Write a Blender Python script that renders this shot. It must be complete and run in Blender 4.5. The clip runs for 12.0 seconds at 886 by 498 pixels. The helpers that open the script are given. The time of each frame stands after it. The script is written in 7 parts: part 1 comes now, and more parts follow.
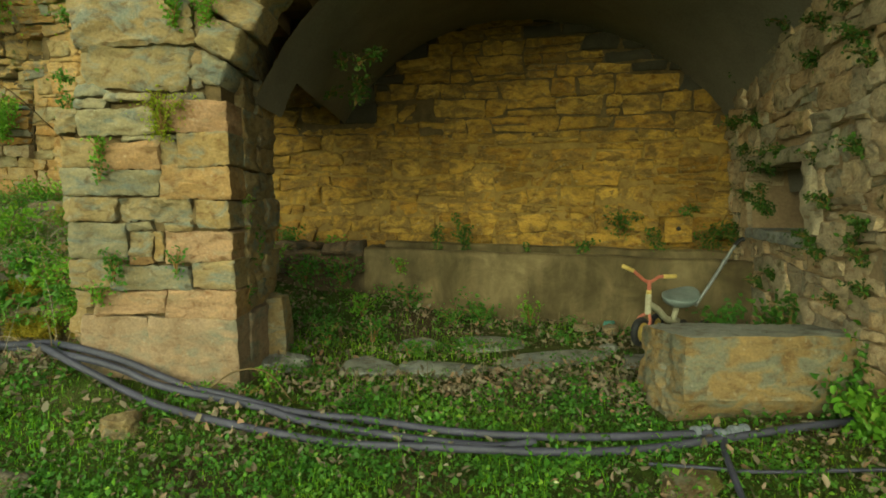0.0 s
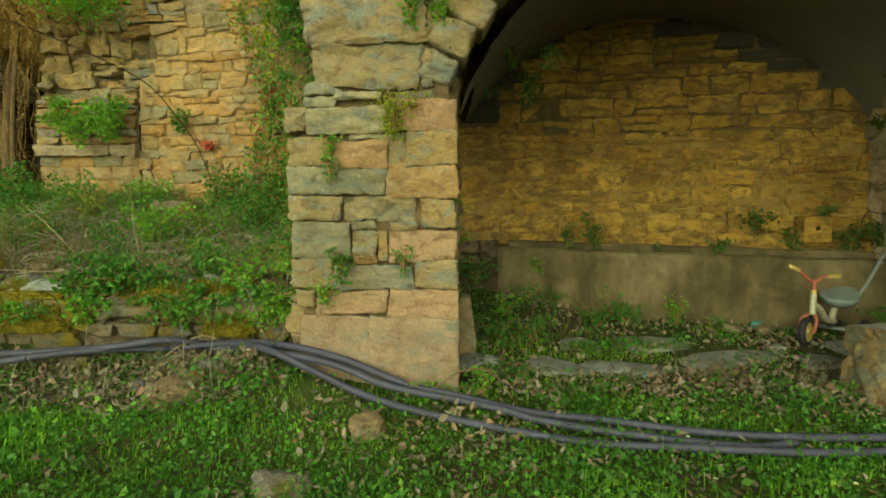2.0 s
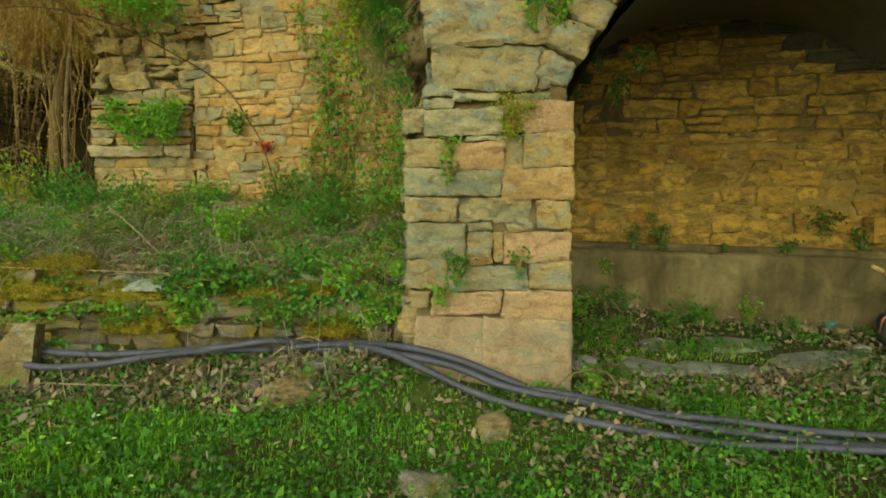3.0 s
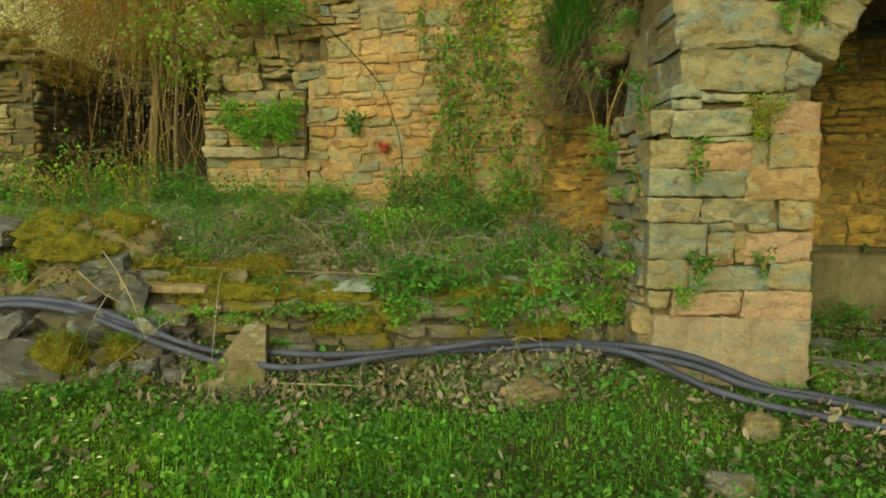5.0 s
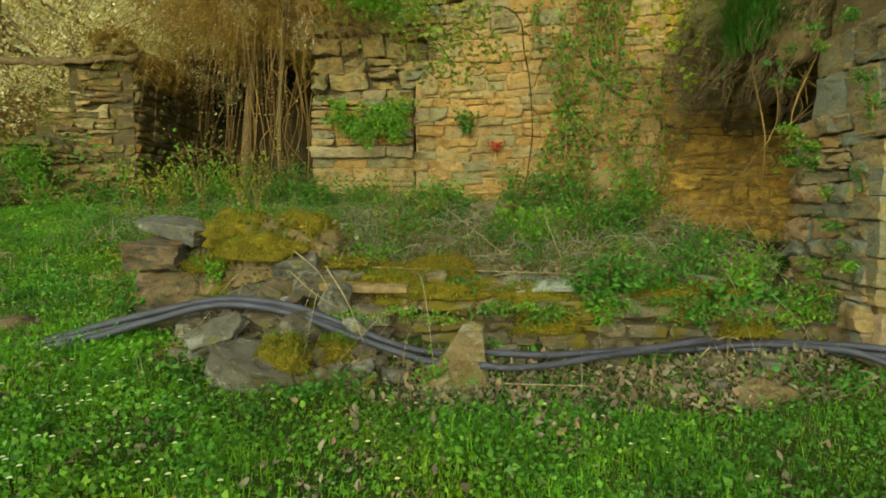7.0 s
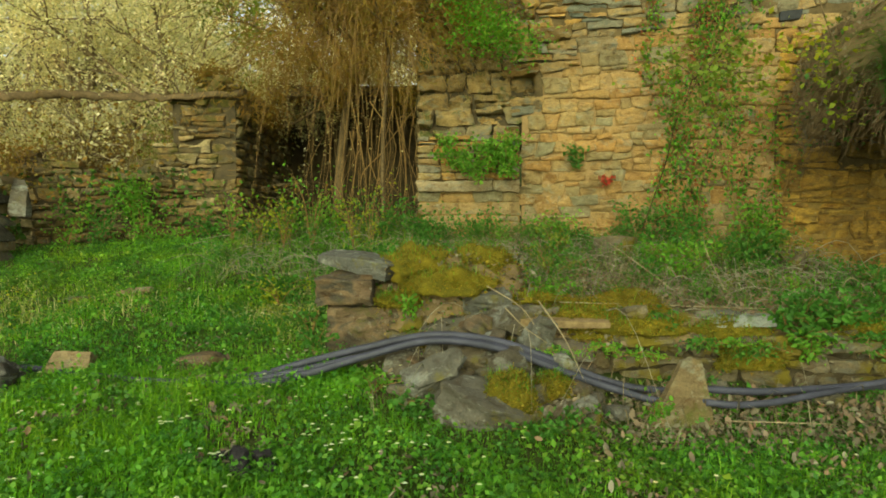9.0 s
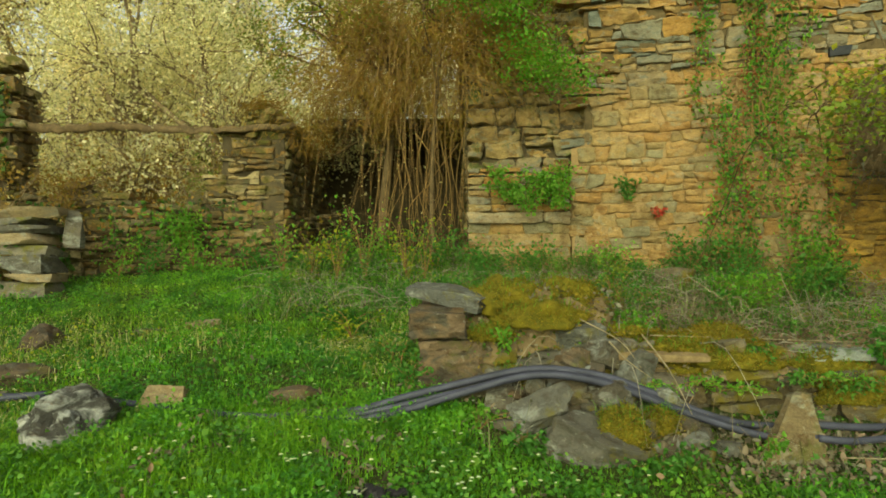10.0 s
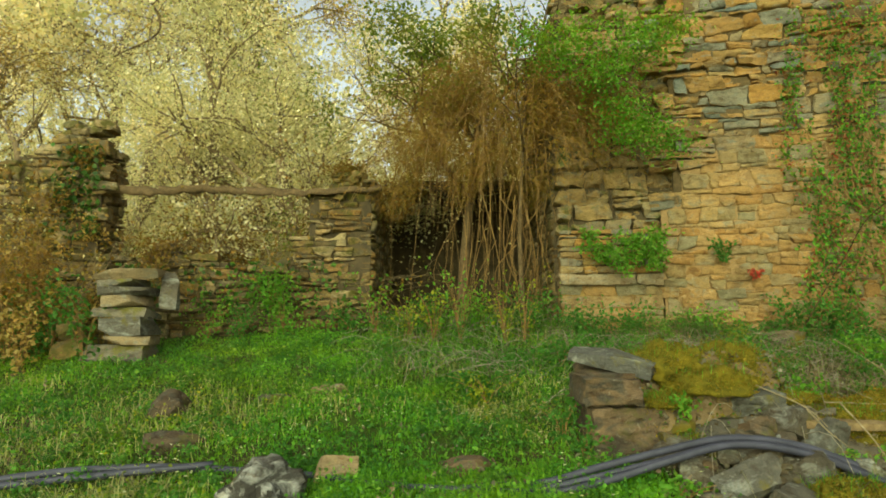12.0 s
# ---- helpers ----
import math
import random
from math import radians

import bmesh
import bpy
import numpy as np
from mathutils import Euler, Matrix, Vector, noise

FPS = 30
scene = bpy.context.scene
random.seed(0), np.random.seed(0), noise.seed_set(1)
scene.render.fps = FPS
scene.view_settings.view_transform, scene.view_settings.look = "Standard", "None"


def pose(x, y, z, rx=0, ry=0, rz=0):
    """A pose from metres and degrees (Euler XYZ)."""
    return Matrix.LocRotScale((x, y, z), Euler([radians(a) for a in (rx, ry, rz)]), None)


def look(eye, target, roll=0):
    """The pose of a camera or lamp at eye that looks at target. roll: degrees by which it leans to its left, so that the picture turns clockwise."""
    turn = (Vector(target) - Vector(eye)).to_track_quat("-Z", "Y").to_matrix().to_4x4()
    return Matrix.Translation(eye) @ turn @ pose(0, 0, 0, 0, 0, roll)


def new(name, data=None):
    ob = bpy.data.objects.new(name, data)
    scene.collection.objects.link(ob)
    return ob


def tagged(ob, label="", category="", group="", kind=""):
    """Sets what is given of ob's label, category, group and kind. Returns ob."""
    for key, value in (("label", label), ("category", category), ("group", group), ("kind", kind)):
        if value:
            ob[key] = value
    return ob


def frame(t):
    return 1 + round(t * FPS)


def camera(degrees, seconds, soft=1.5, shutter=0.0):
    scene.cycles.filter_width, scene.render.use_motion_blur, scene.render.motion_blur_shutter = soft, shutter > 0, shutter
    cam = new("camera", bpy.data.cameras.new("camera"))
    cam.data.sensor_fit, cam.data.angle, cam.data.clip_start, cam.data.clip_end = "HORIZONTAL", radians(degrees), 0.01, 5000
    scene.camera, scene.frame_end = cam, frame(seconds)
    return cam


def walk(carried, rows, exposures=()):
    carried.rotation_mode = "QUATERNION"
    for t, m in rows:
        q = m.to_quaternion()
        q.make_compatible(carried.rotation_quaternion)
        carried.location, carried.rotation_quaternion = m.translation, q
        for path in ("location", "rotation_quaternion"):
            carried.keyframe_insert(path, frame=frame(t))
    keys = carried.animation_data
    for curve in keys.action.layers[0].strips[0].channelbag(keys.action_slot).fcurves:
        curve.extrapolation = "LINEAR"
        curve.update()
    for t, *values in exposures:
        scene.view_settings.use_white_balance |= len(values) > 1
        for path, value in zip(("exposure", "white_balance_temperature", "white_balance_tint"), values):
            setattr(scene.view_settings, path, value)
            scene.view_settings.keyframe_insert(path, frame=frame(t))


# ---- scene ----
cam = camera(72.3, 12.0, 1.75)
METRES, EYE, TILT, LEAN, TURN = 7.5, 1.01, -4.0, 0.0, 0.0
ROWS = [
    (0.0, 0.0, 0.0, 0.0, -0.0, 0.0, 0.0),
    (0.5, -0.0418, 0.0015, 0.0005, 0.02, -0.0, -0.02),
    (1.0, -0.0865, 0.0034, 0.0007, 0.05, 0.01, -0.04),
    (1.5, -0.1271, 0.0041, 0.0, 0.08, 0.01, -0.04),
    (2.0, -0.166, 0.0024, -0.0005, 0.1, -0.01, -0.04),
    (2.5, -0.2068, 0.001, 0.0001, 0.11, -0.02, -0.04),
    (3.0, -0.2512, 0.0005, 0.0003, 0.12, -0.01, -0.04),
    (5.0, -0.4312, -0.0011, -0.0, 0.12, 0.06, -0.03),
    (5.5, -0.4743, -0.0006, -0.0001, 0.15, 0.06, -0.01),
    (6.0, -0.5167, -0.0004, -0.0001, 0.17, 0.06, 0.02),
    (6.5, -0.5589, 0.0, -0.0006, 0.18, 0.08, 0.03),
    (7.0, -0.6006, 0.0008, -0.0005, 0.18, 0.08, 0.05),
    (7.5, -0.6425, 0.0016, -0.0004, 0.18, 0.25, 0.05),
    (9.5, -0.8123, 0.0026, 0.0027, 0.07, 4.58, 0.08),
    (10.0, -0.852, 0.0029, 0.0042, 0.06, 5.99, 0.06),
    (10.5, -0.8892, 0.0037, 0.0056, 0.04, 7.38, 0.06),
    (11.0, -0.9254, 0.004, 0.0071, 0.04, 8.77, 0.06),
    (11.5, -0.9618, 0.005, 0.0085, 0.03, 10.17, 0.06),
    (12.0, -0.9996, 0.0055, 0.009, 0.02, 11.56, 0.05),
]
EXPO, KELVIN, TINT = 1.04, 8100, -22
EXPOSURES = [(0.0, EXPO, KELVIN, TINT), (12.0, EXPO, KELVIN, TINT)]
walk(cam, [(t, pose(0, 0, EYE, TILT, LEAN, TURN) @ pose(METRES * x, METRES * y, METRES * z, 90 + pitch, roll, yaw)) for t, x, y, z, yaw, pitch, roll in ROWS], EXPOSURES)

import functools

# ---- light ----
SUN_DIR = Vector((-0.25, -0.87, 0.40)).normalized()
world = bpy.data.worlds.new("sky")
scene.world = world
world.use_nodes = True
wn = world.node_tree.nodes
sky = wn.new("ShaderNodeTexSky")
sky.sky_type, sky.sun_disc = "NISHITA", False
sky.sun_elevation = math.asin(SUN_DIR.z)
sky.sun_rotation = math.atan2(SUN_DIR.x, SUN_DIR.y)
sky.air_density, sky.dust_density, sky.ozone_density = 0.8, 1.8, 0.5
wn["Background"].inputs[1].default_value = 0.15
veil = wn.new("ShaderNodeHueSaturation")          # thin haze whitens the sky
veil.inputs["Saturation"].default_value, veil.inputs["Hue"].default_value = 0.5, 0.54
world.node_tree.links.new(sky.outputs[0], veil.inputs["Color"])
world.node_tree.links.new(veil.outputs[0], wn["Background"].inputs[0])
sun = new("sun", bpy.data.lights.new("sun", "SUN"))
sun.data.energy, sun.data.angle, sun.data.color = 0.9, radians(130), (1.0, 0.92, 0.78)
sun.matrix_world = look((0, 0, 0), -SUN_DIR)

# ---- materials ----
def shader(name):
    m = bpy.data.materials.new(name)
    m.use_nodes = True
    t = m.node_tree
    return m, t.nodes, t.links, t.nodes["Principled BSDF"]


def ramp(n, stops):
    r = n.new("ShaderNodeValToRGB")
    e = r.color_ramp.elements
    for i, (p, c) in enumerate(stops):
        x = e[i] if i < 2 else e.new(p)
        x.position = p
        x.color = (*c, 1)
    return r


def noise_tex(n, l, co, scale, detail=4.0, rough=0.6, warp=0.0):
    k = n.new("ShaderNodeTexNoise")
    k.inputs["Scale"].default_value, k.inputs["Detail"].default_value = scale, detail
    k.inputs["Roughness"].default_value, k.inputs["Distortion"].default_value = rough, warp
    l.new(co, k.inputs["Vector"])
    return k.outputs["Fac"]


def mix(n, l, fac, a, b, kind="MIX"):
    m = n.new("ShaderNodeMix")
    m.data_type, m.blend_type = "RGBA", kind
    for sock, v in ((m.inputs[0], fac), (m.inputs[6], a), (m.inputs[7], b)):
        if isinstance(v, (int, float)):
            sock.default_value = v
        elif isinstance(v, tuple):
            sock.default_value = (*v, 1)
        else:
            l.new(v, sock)
    return m.outputs[2]


def ops(n, l, op, a, b):
    m = n.new("ShaderNodeMath")
    m.operation = op
    for i, v in enumerate((a, b)):
        if isinstance(v, (int, float)):
            m.inputs[i].default_value = v
        else:
            l.new(v, m.inputs[i])
    return m.outputs[0]


def piece_random(n, l):
    """A number for each separate piece, whether it is an object or an island of a joined mesh."""
    a, b = n.new("ShaderNodeObjectInfo"), n.new("ShaderNodeNewGeometry")
    return ops(n, l, "FRACT", ops(n, l, "ADD", a.outputs["Random"], b.outputs["Random Per Island"]), 0)


def bump(n, l, p, fac, strength, dist):
    b = n.new("ShaderNodeBump")
    b.inputs["Strength"].default_value, b.inputs["Distance"].default_value = strength, dist
    l.new(fac, b.inputs["Height"])
    l.new(b.outputs[0], p.inputs["Normal"])


def stone_mat(name, tones, stain=(0.17, 0.19, 0.17), stain_at=0.62, moss=0.0, moss_col=(0.10, 0.11, 0.02), rough=0.9, macro=0.6, grey_top=0.0, relief=1.0, mottle=1.0):
    m, n, l, p = shader(name)
    co = n.new("ShaderNodeTexCoord").outputs["Object"]
    r = piece_random(n, l)
    k = len(tones) - 1
    base = ramp(n, [(i / k, c) for i, c in enumerate(tones)])
    l.new(r, base.inputs[0])
    col = base.outputs[0]
    # shift the noise from stone to stone
    off = n.new("ShaderNodeVectorMath")
    off.operation = "ADD"
    l.new(co, off.inputs[0])
    comb = n.new("ShaderNodeCombineXYZ")
    l.new(ops(n, l, "MULTIPLY", r, 7.0), comb.inputs[0])
    l.new(comb.outputs[0], off.inputs[1])
    v = off.outputs[0]
    # bedding: the noise lies in long flat layers
    lay_ = n.new("ShaderNodeMapping")
    lay_.inputs["Scale"].default_value = (1, 1, 1.9)
    l.new(v, lay_.inputs[0])
    v2 = lay_.outputs[0]
    big = noise_tex(n, l, v2, 5.0, 4, 0.6, 0.9)
    fine = noise_tex(n, l, v, 70, 6, 0.7)
    mid = noise_tex(n, l, v2, 11, 5, 0.65, 0.6)
    # broad staining over the whole wall
    mac = ramp(n, [(0.32, (0.55, 0.5, 0.42)), (0.5, (1, 1, 1)), (0.7, (1.2, 1.17, 1.1))])
    l.new(noise_tex(n, l, co, 1.6, 5, 0.62, 0.5), mac.inputs[0])
    col = mix(n, l, macro, col, mac.outputs[0], "MULTIPLY")
    # grey and blue weathering
    s = ramp(n, [(stain_at - 0.06, (0, 0, 0)), (stain_at + 0.1, (0.85, 0.85, 0.85))])
    l.new(big, s.inputs[0])
    col = mix(n, l, s.outputs[0], col, stain)
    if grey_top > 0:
        # grey mixed in on the upper side, broken up by noise
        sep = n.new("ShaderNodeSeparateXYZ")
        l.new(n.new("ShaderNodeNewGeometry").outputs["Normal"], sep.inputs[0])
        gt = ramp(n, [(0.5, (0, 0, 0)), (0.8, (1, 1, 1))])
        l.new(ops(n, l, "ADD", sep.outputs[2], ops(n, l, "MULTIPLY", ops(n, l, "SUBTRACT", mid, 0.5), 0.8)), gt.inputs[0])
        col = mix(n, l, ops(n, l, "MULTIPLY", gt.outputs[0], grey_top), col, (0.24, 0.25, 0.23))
    # warm iron tint and light dust
    w = ramp(n, [(0.3, (0.6, 0.47, 0.36)), (0.48, (1, 1, 1)), (0.72, (1.28, 1.2, 1.08))])
    l.new(mid, w.inputs[0])
    col = mix(n, l, mottle, col, w.outputs[0], "MULTIPLY")
    g = ramp(n, [(0.3, (0.6, 0.6, 0.6)), (0.65, (1.18, 1.18, 1.18))])
    l.new(fine, g.inputs[0])
    col = mix(n, l, 0.75, col, g.outputs[0], "MULTIPLY")
    # pale and dark lichen spots
    lich = ramp(n, [(0.66, (0, 0, 0)), (0.7, (0.8, 0.8, 0.8))])
    l.new(noise_tex(n, l, v, 26, 2, 0.5), lich.inputs[0])
    col = mix(n, l, ops(n, l, "MULTIPLY", lich.outputs[0], 0.22), col, (0.42, 0.41, 0.33))
    if moss > 0:
        mk = ramp(n, [(0.62 - 0.3 * moss, (0, 0, 0)), (0.72 - 0.3 * moss, (1, 1, 1))])
        l.new(noise_tex(n, l, co, 3.2, 6, 0.7), mk.inputs[0])
        col = mix(n, l, mk.outputs[0], col, moss_col)
    l.new(col, p.inputs["Base Color"])
    p.inputs["Roughness"].default_value = rough
    p.inputs["Specular IOR Level"].default_value = 0.2
    bump(n, l, p, ops(n, l, "ADD", ops(n, l, "MULTIPLY", fine, 0.3), mid), relief, 0.024)
    return m


def plain_mat(name, a, b, scale=8.0, rough=0.8, bumpy=0.3, metal=0.0, fine=60.0, spec=0.3):
    m, n, l, p = shader(name)
    co = n.new("ShaderNodeTexCoord").outputs["Object"]
    r = ramp(n, [(0.32, a), (0.68, b)])
    l.new(noise_tex(n, l, co, scale, 6, 0.65, 0.4), r.inputs[0])
    f = noise_tex(n, l, co, fine, 5, 0.7)
    g = ramp(n, [(0.3, (0.7, 0.7, 0.7)), (0.7, (1.15, 1.15, 1.15))])
    l.new(f, g.inputs[0])
    l.new(mix(n, l, 0.7, r.outputs[0], g.outputs[0], "MULTIPLY"), p.inputs["Base Color"])
    p.inputs["Roughness"].default_value, p.inputs["Metallic"].default_value = rough, metal
    p.inputs["Specular IOR Level"].default_value = spec
    if bumpy:
        bump(n, l, p, f, bumpy, 0.01)
    return m


def leaf_mat(name, tones, glow=0.35, rough=0.6, patches=0.8):
    """Leaves and blades: diffuse with light passing through, each piece a tone of its own."""
    m, n, l, p = shader(name)
    k = len(tones) - 1
    base = ramp(n, [(i / k, c) for i, c in enumerate(tones)])
    l.new(piece_random(n, l), base.inputs[0])
    co = n.new("ShaderNodeTexCoord").outputs["Object"]
    v = ramp(n, [(0.3, (0.65, 0.7, 0.6)), (0.7, (1.25, 1.2, 1.1))])
    l.new(noise_tex(n, l, co, 2.2, 3, 0.6), v.inputs[0])
    col = mix(n, l, 1.0, base.outputs[0], v.outputs[0], "MULTIPLY")
    o = ramp(n, [(0.36, (0.85, 1.0, 1.0)), (0.5, (1, 1, 1)), (0.66, (1.4, 1.02, 0.9))])
    l.new(noise_tex(n, l, co, 0.9, 4, 0.6, 0.5), o.inputs[0])
    col = mix(n, l, patches, col, o.outputs[0], "MULTIPLY")
    l.new(col, p.inputs["Base Color"])
    p.inputs["Roughness"].default_value = rough
    p.inputs["Specular IOR Level"].default_value = 0.25
    tr = n.new("ShaderNodeBsdfTranslucent")
    l.new(mix(n, l, 1.0, col, (1.3, 1.25, 0.7), "MULTIPLY"), tr.inputs[0])
    ms = n.new("ShaderNodeMixShader")
    ms.inputs[0].default_value = glow
    l.new(p.outputs[0], ms.inputs[1])
    l.new(tr.outputs[0], ms.inputs[2])
    l.new(ms.outputs[0], n["Material Output"].inputs[0])
    return m


ORANGE, TAN, BUFF, BROWN = (0.275, 0.145, 0.04), (0.235, 0.16, 0.062), (0.26, 0.19, 0.09), (0.15, 0.10, 0.04)
M_PILLAR = stone_mat("mixed pillar stone", [(0.271, 0.164, 0.074), (0.221, 0.164, 0.082), (0.127, 0.135, 0.111), (0.230, 0.172, 0.090), (0.287, 0.168, 0.090), (0.156, 0.148, 0.102), (0.254, 0.164, 0.070), (0.131, 0.139, 0.119)], (0.13, 0.15, 0.135), 0.56, macro=0.7, relief=0.8)
M_PTAN = stone_mat("tan pillar stone", [(0.235, 0.172, 0.084), (0.201, 0.159, 0.087), (0.252, 0.172, 0.076), (0.212, 0.168, 0.099)], (0.14, 0.16, 0.14), 0.55, macro=0.7, relief=0.8)
M_PBLUE = stone_mat("blue-grey pillar stone", [(0.214, 0.182, 0.109), (0.197, 0.176, 0.113), (0.175, 0.167, 0.120), (0.226, 0.176, 0.096)], (0.105, 0.125, 0.115), 0.53, macro=0.7, relief=0.6)
M_PPEACH = stone_mat("peach pillar stone", [(0.286, 0.178, 0.107), (0.266, 0.169, 0.077), (0.291, 0.190, 0.122)], (0.23, 0.185, 0.115), 0.6, macro=0.7, relief=0.8)
M_CAP = stone_mat("grey cap stone", [(0.233, 0.172, 0.088), (0.199, 0.161, 0.088), (0.220, 0.169, 0.088)], (0.15, 0.17, 0.15), 0.53, macro=0.7, relief=0.8)
M_BAND = stone_mat("grey-brown ragged stone", [(0.17, 0.135, 0.08), (0.13, 0.135, 0.11), (0.27, 0.19, 0.09), (0.17, 0.14, 0.09), (0.32, 0.21, 0.09), (0.22, 0.16, 0.08)], (0.13, 0.13, 0.105), 0.56, macro=0.8)
M_BASE = stone_mat("pillar base stone", [(0.245, 0.175, 0.118), (0.255, 0.182, 0.122)], (0.155, 0.15, 0.115), 0.54, macro=0.8, relief=0.6, mottle=0.7)
M_BED = plain_mat("brown bed mortar", (0.075, 0.053, 0.027), (0.155, 0.11, 0.056), 7, 0.95, 0.9, 0, 45, 0.1)
M_RUBBLE = stone_mat("lichened grey rubble", [(0.095, 0.092, 0.081), (0.081, 0.069, 0.053), (0.121, 0.095, 0.064), (0.087, 0.087, 0.081)], (0.24, 0.245, 0.225), 0.59, 0.12, (0.12, 0.10, 0.015))
M_TERRLOW = stone_mat("flush peach sandstone", [(0.282, 0.176, 0.072), (0.300, 0.196, 0.086), (0.282, 0.160, 0.058), (0.217, 0.164, 0.082), (0.308, 0.200, 0.086), (0.175, 0.156, 0.096)], (0.21, 0.19, 0.13), 0.6, macro=0.9)
M_PEACH = plain_mat("peach lime mortar", (0.24, 0.155, 0.075), (0.34, 0.225, 0.11), 5, 0.95, 0.9, 0, 40, 0.1)
M_ENDBLOCK = stone_mat("end block stone", [(0.25, 0.18, 0.08), (0.31, 0.215, 0.095), (0.19, 0.15, 0.085), (0.29, 0.19, 0.075), (0.22, 0.18, 0.10)], (0.13, 0.13, 0.10), 0.56, 0.25, (0.07, 0.08, 0.02), macro=1.0)
M_TERRACE = stone_mat("terrace wall stone", [ORANGE, (0.32, 0.20, 0.07), TAN, (0.15, 0.165, 0.145), BUFF, ORANGE, (0.25, 0.16, 0.065), (0.13, 0.155, 0.145), (0.30, 0.175, 0.06), BROWN, (0.28, 0.16, 0.055)], (0.16, 0.17, 0.15), 0.61)
M_BACK = stone_mat("vault back stone", [(0.359, 0.217, 0.048), (0.403, 0.256, 0.069), (0.315, 0.174, 0.036), (0.381, 0.237, 0.058), (0.277, 0.164, 0.038), (0.370, 0.226, 0.056)], (0.14, 0.092, 0.034), 0.49, macro=1.0)
M_RIGHT = stone_mat("vault side stone", [(0.48, 0.35, 0.22), (0.52, 0.41, 0.27), (0.33, 0.27, 0.19), (0.50, 0.34, 0.19), (0.27, 0.25, 0.19), (0.44, 0.35, 0.24)], (0.19, 0.18, 0.13), 0.6, 0.12, (0.05, 0.06, 0.012), macro=0.8)
# dark tone puts the vault's deep shade into its stone
M_VAULTSHADE = plain_mat("vault stone darkened as shade", (0.175, 0.16, 0.128), (0.21, 0.192, 0.155), 3, 1.0, 0.1, 0, 60, 0.0)
# darker copy for the upper back wall, with the vault's shade as colour
M_BACKSHADE = plain_mat("wall stone darkened as shade", (0.05, 0.045, 0.035), (0.075, 0.066, 0.05), 4, 1.0, 0.4, 0, 60, 0.0)
M_RUIN = stone_mat("ruin stone", [(0.163, 0.106, 0.041), (0.248, 0.173, 0.075), (0.116, 0.080, 0.034), (0.191, 0.109, 0.034), (0.345, 0.270, 0.151), (0.086, 0.063, 0.031)], (0.09, 0.085, 0.06), 0.54, 0.4, (0.085, 0.075, 0.018), macro=1.0)
M_LOW = stone_mat("low wall stone", [(0.123, 0.101, 0.069), (0.151, 0.123, 0.079), (0.090, 0.079, 0.061), (0.145, 0.112, 0.065), (0.109, 0.087, 0.061)], (0.1, 0.1, 0.085), 0.56, 0.5, (0.13, 0.10, 0.015))
M_STUB = stone_mat("brown stub block", [(0.115, 0.078, 0.046), (0.145, 0.10, 0.062), (0.09, 0.066, 0.044)], (0.06, 0.055, 0.045), 0.5, 0.2, (0.085, 0.08, 0.02), macro=0.9)
M_EARTH = plain_mat("fibrous brown earth", (0.10, 0.07, 0.038), (0.25, 0.175, 0.095), 6, 1.0, 1.0, 0, 30, 0.05)
M_CLOD = plain_mat("dark moist earth", (0.016, 0.014, 0.016), (0.04, 0.035, 0.038), 20, 0.8, 0.8, 0, 60, 0.2)
M_DARKROCK = stone_mat("dark lichened rock", [(0.045, 0.042, 0.038), (0.06, 0.056, 0.05)], (0.38, 0.38, 0.36), 0.525, 0.15, (0.09, 0.08, 0.02))
M_ROCK = stone_mat("field rock", [(0.136, 0.116, 0.088), (0.192, 0.168, 0.128), (0.104, 0.088, 0.068)], (0.09, 0.09, 0.08), 0.55, 0.3, (0.12, 0.11, 0.02))
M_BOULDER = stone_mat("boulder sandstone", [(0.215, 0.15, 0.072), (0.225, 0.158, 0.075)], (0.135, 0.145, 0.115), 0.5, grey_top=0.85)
M_SLAB = stone_mat("lichened slab", [(0.140, 0.103, 0.055), (0.154, 0.112, 0.060)], (0.21, 0.205, 0.155), 0.55, 0.3, (0.085, 0.085, 0.02), macro=0.9)
M_BUFFSTONE = stone_mat("buff sandstone", [(0.241, 0.172, 0.096), (0.256, 0.200, 0.125)], (0.2, 0.19, 0.15), 0.6)
M_PAVE = stone_mat("floor flagstone", [(0.238, 0.248, 0.233), (0.276, 0.281, 0.257)], (0.16, 0.175, 0.175), 0.55, 0.15, (0.06, 0.08, 0.02))
M_MORTAR = plain_mat("earth mortar", (0.16, 0.10, 0.05), (0.30, 0.20, 0.10), 7, 0.95, 0.9, 0, 45, 0.1)
M_PLASTER = plain_mat("pinkish lime render", (0.27, 0.19, 0.115), (0.42, 0.30, 0.18), 4, 0.95, 0.9, 0, 40, 0.1)
M_MORTARB = plain_mat("lime mortar", (0.16, 0.10, 0.034), (0.30, 0.20, 0.07), 5, 0.95, 0.9, 0, 40, 0.1)
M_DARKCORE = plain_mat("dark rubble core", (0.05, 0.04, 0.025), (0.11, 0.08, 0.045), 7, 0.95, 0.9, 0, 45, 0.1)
M_MOSS = plain_mat("yellow moss", (0.075, 0.07, 0.012), (0.21, 0.16, 0.022), 9, 1.0, 1.0, 0, 120, 0.05)
M_PIPE = plain_mat("grey-black plastic pipe", (0.026, 0.026, 0.042), (0.054, 0.053, 0.084), 5, 0.6, 0.1, 0, 90, 0.4)
M_JOINT = plain_mat("pale grey plastic", (0.12, 0.135, 0.165), (0.18, 0.20, 0.24), 12, 0.5, 0.1)
M_BARK = plain_mat("bark", (0.07, 0.048, 0.026), (0.17, 0.115, 0.06), 14, 0.95, 1.0, 0, 50, 0.1)
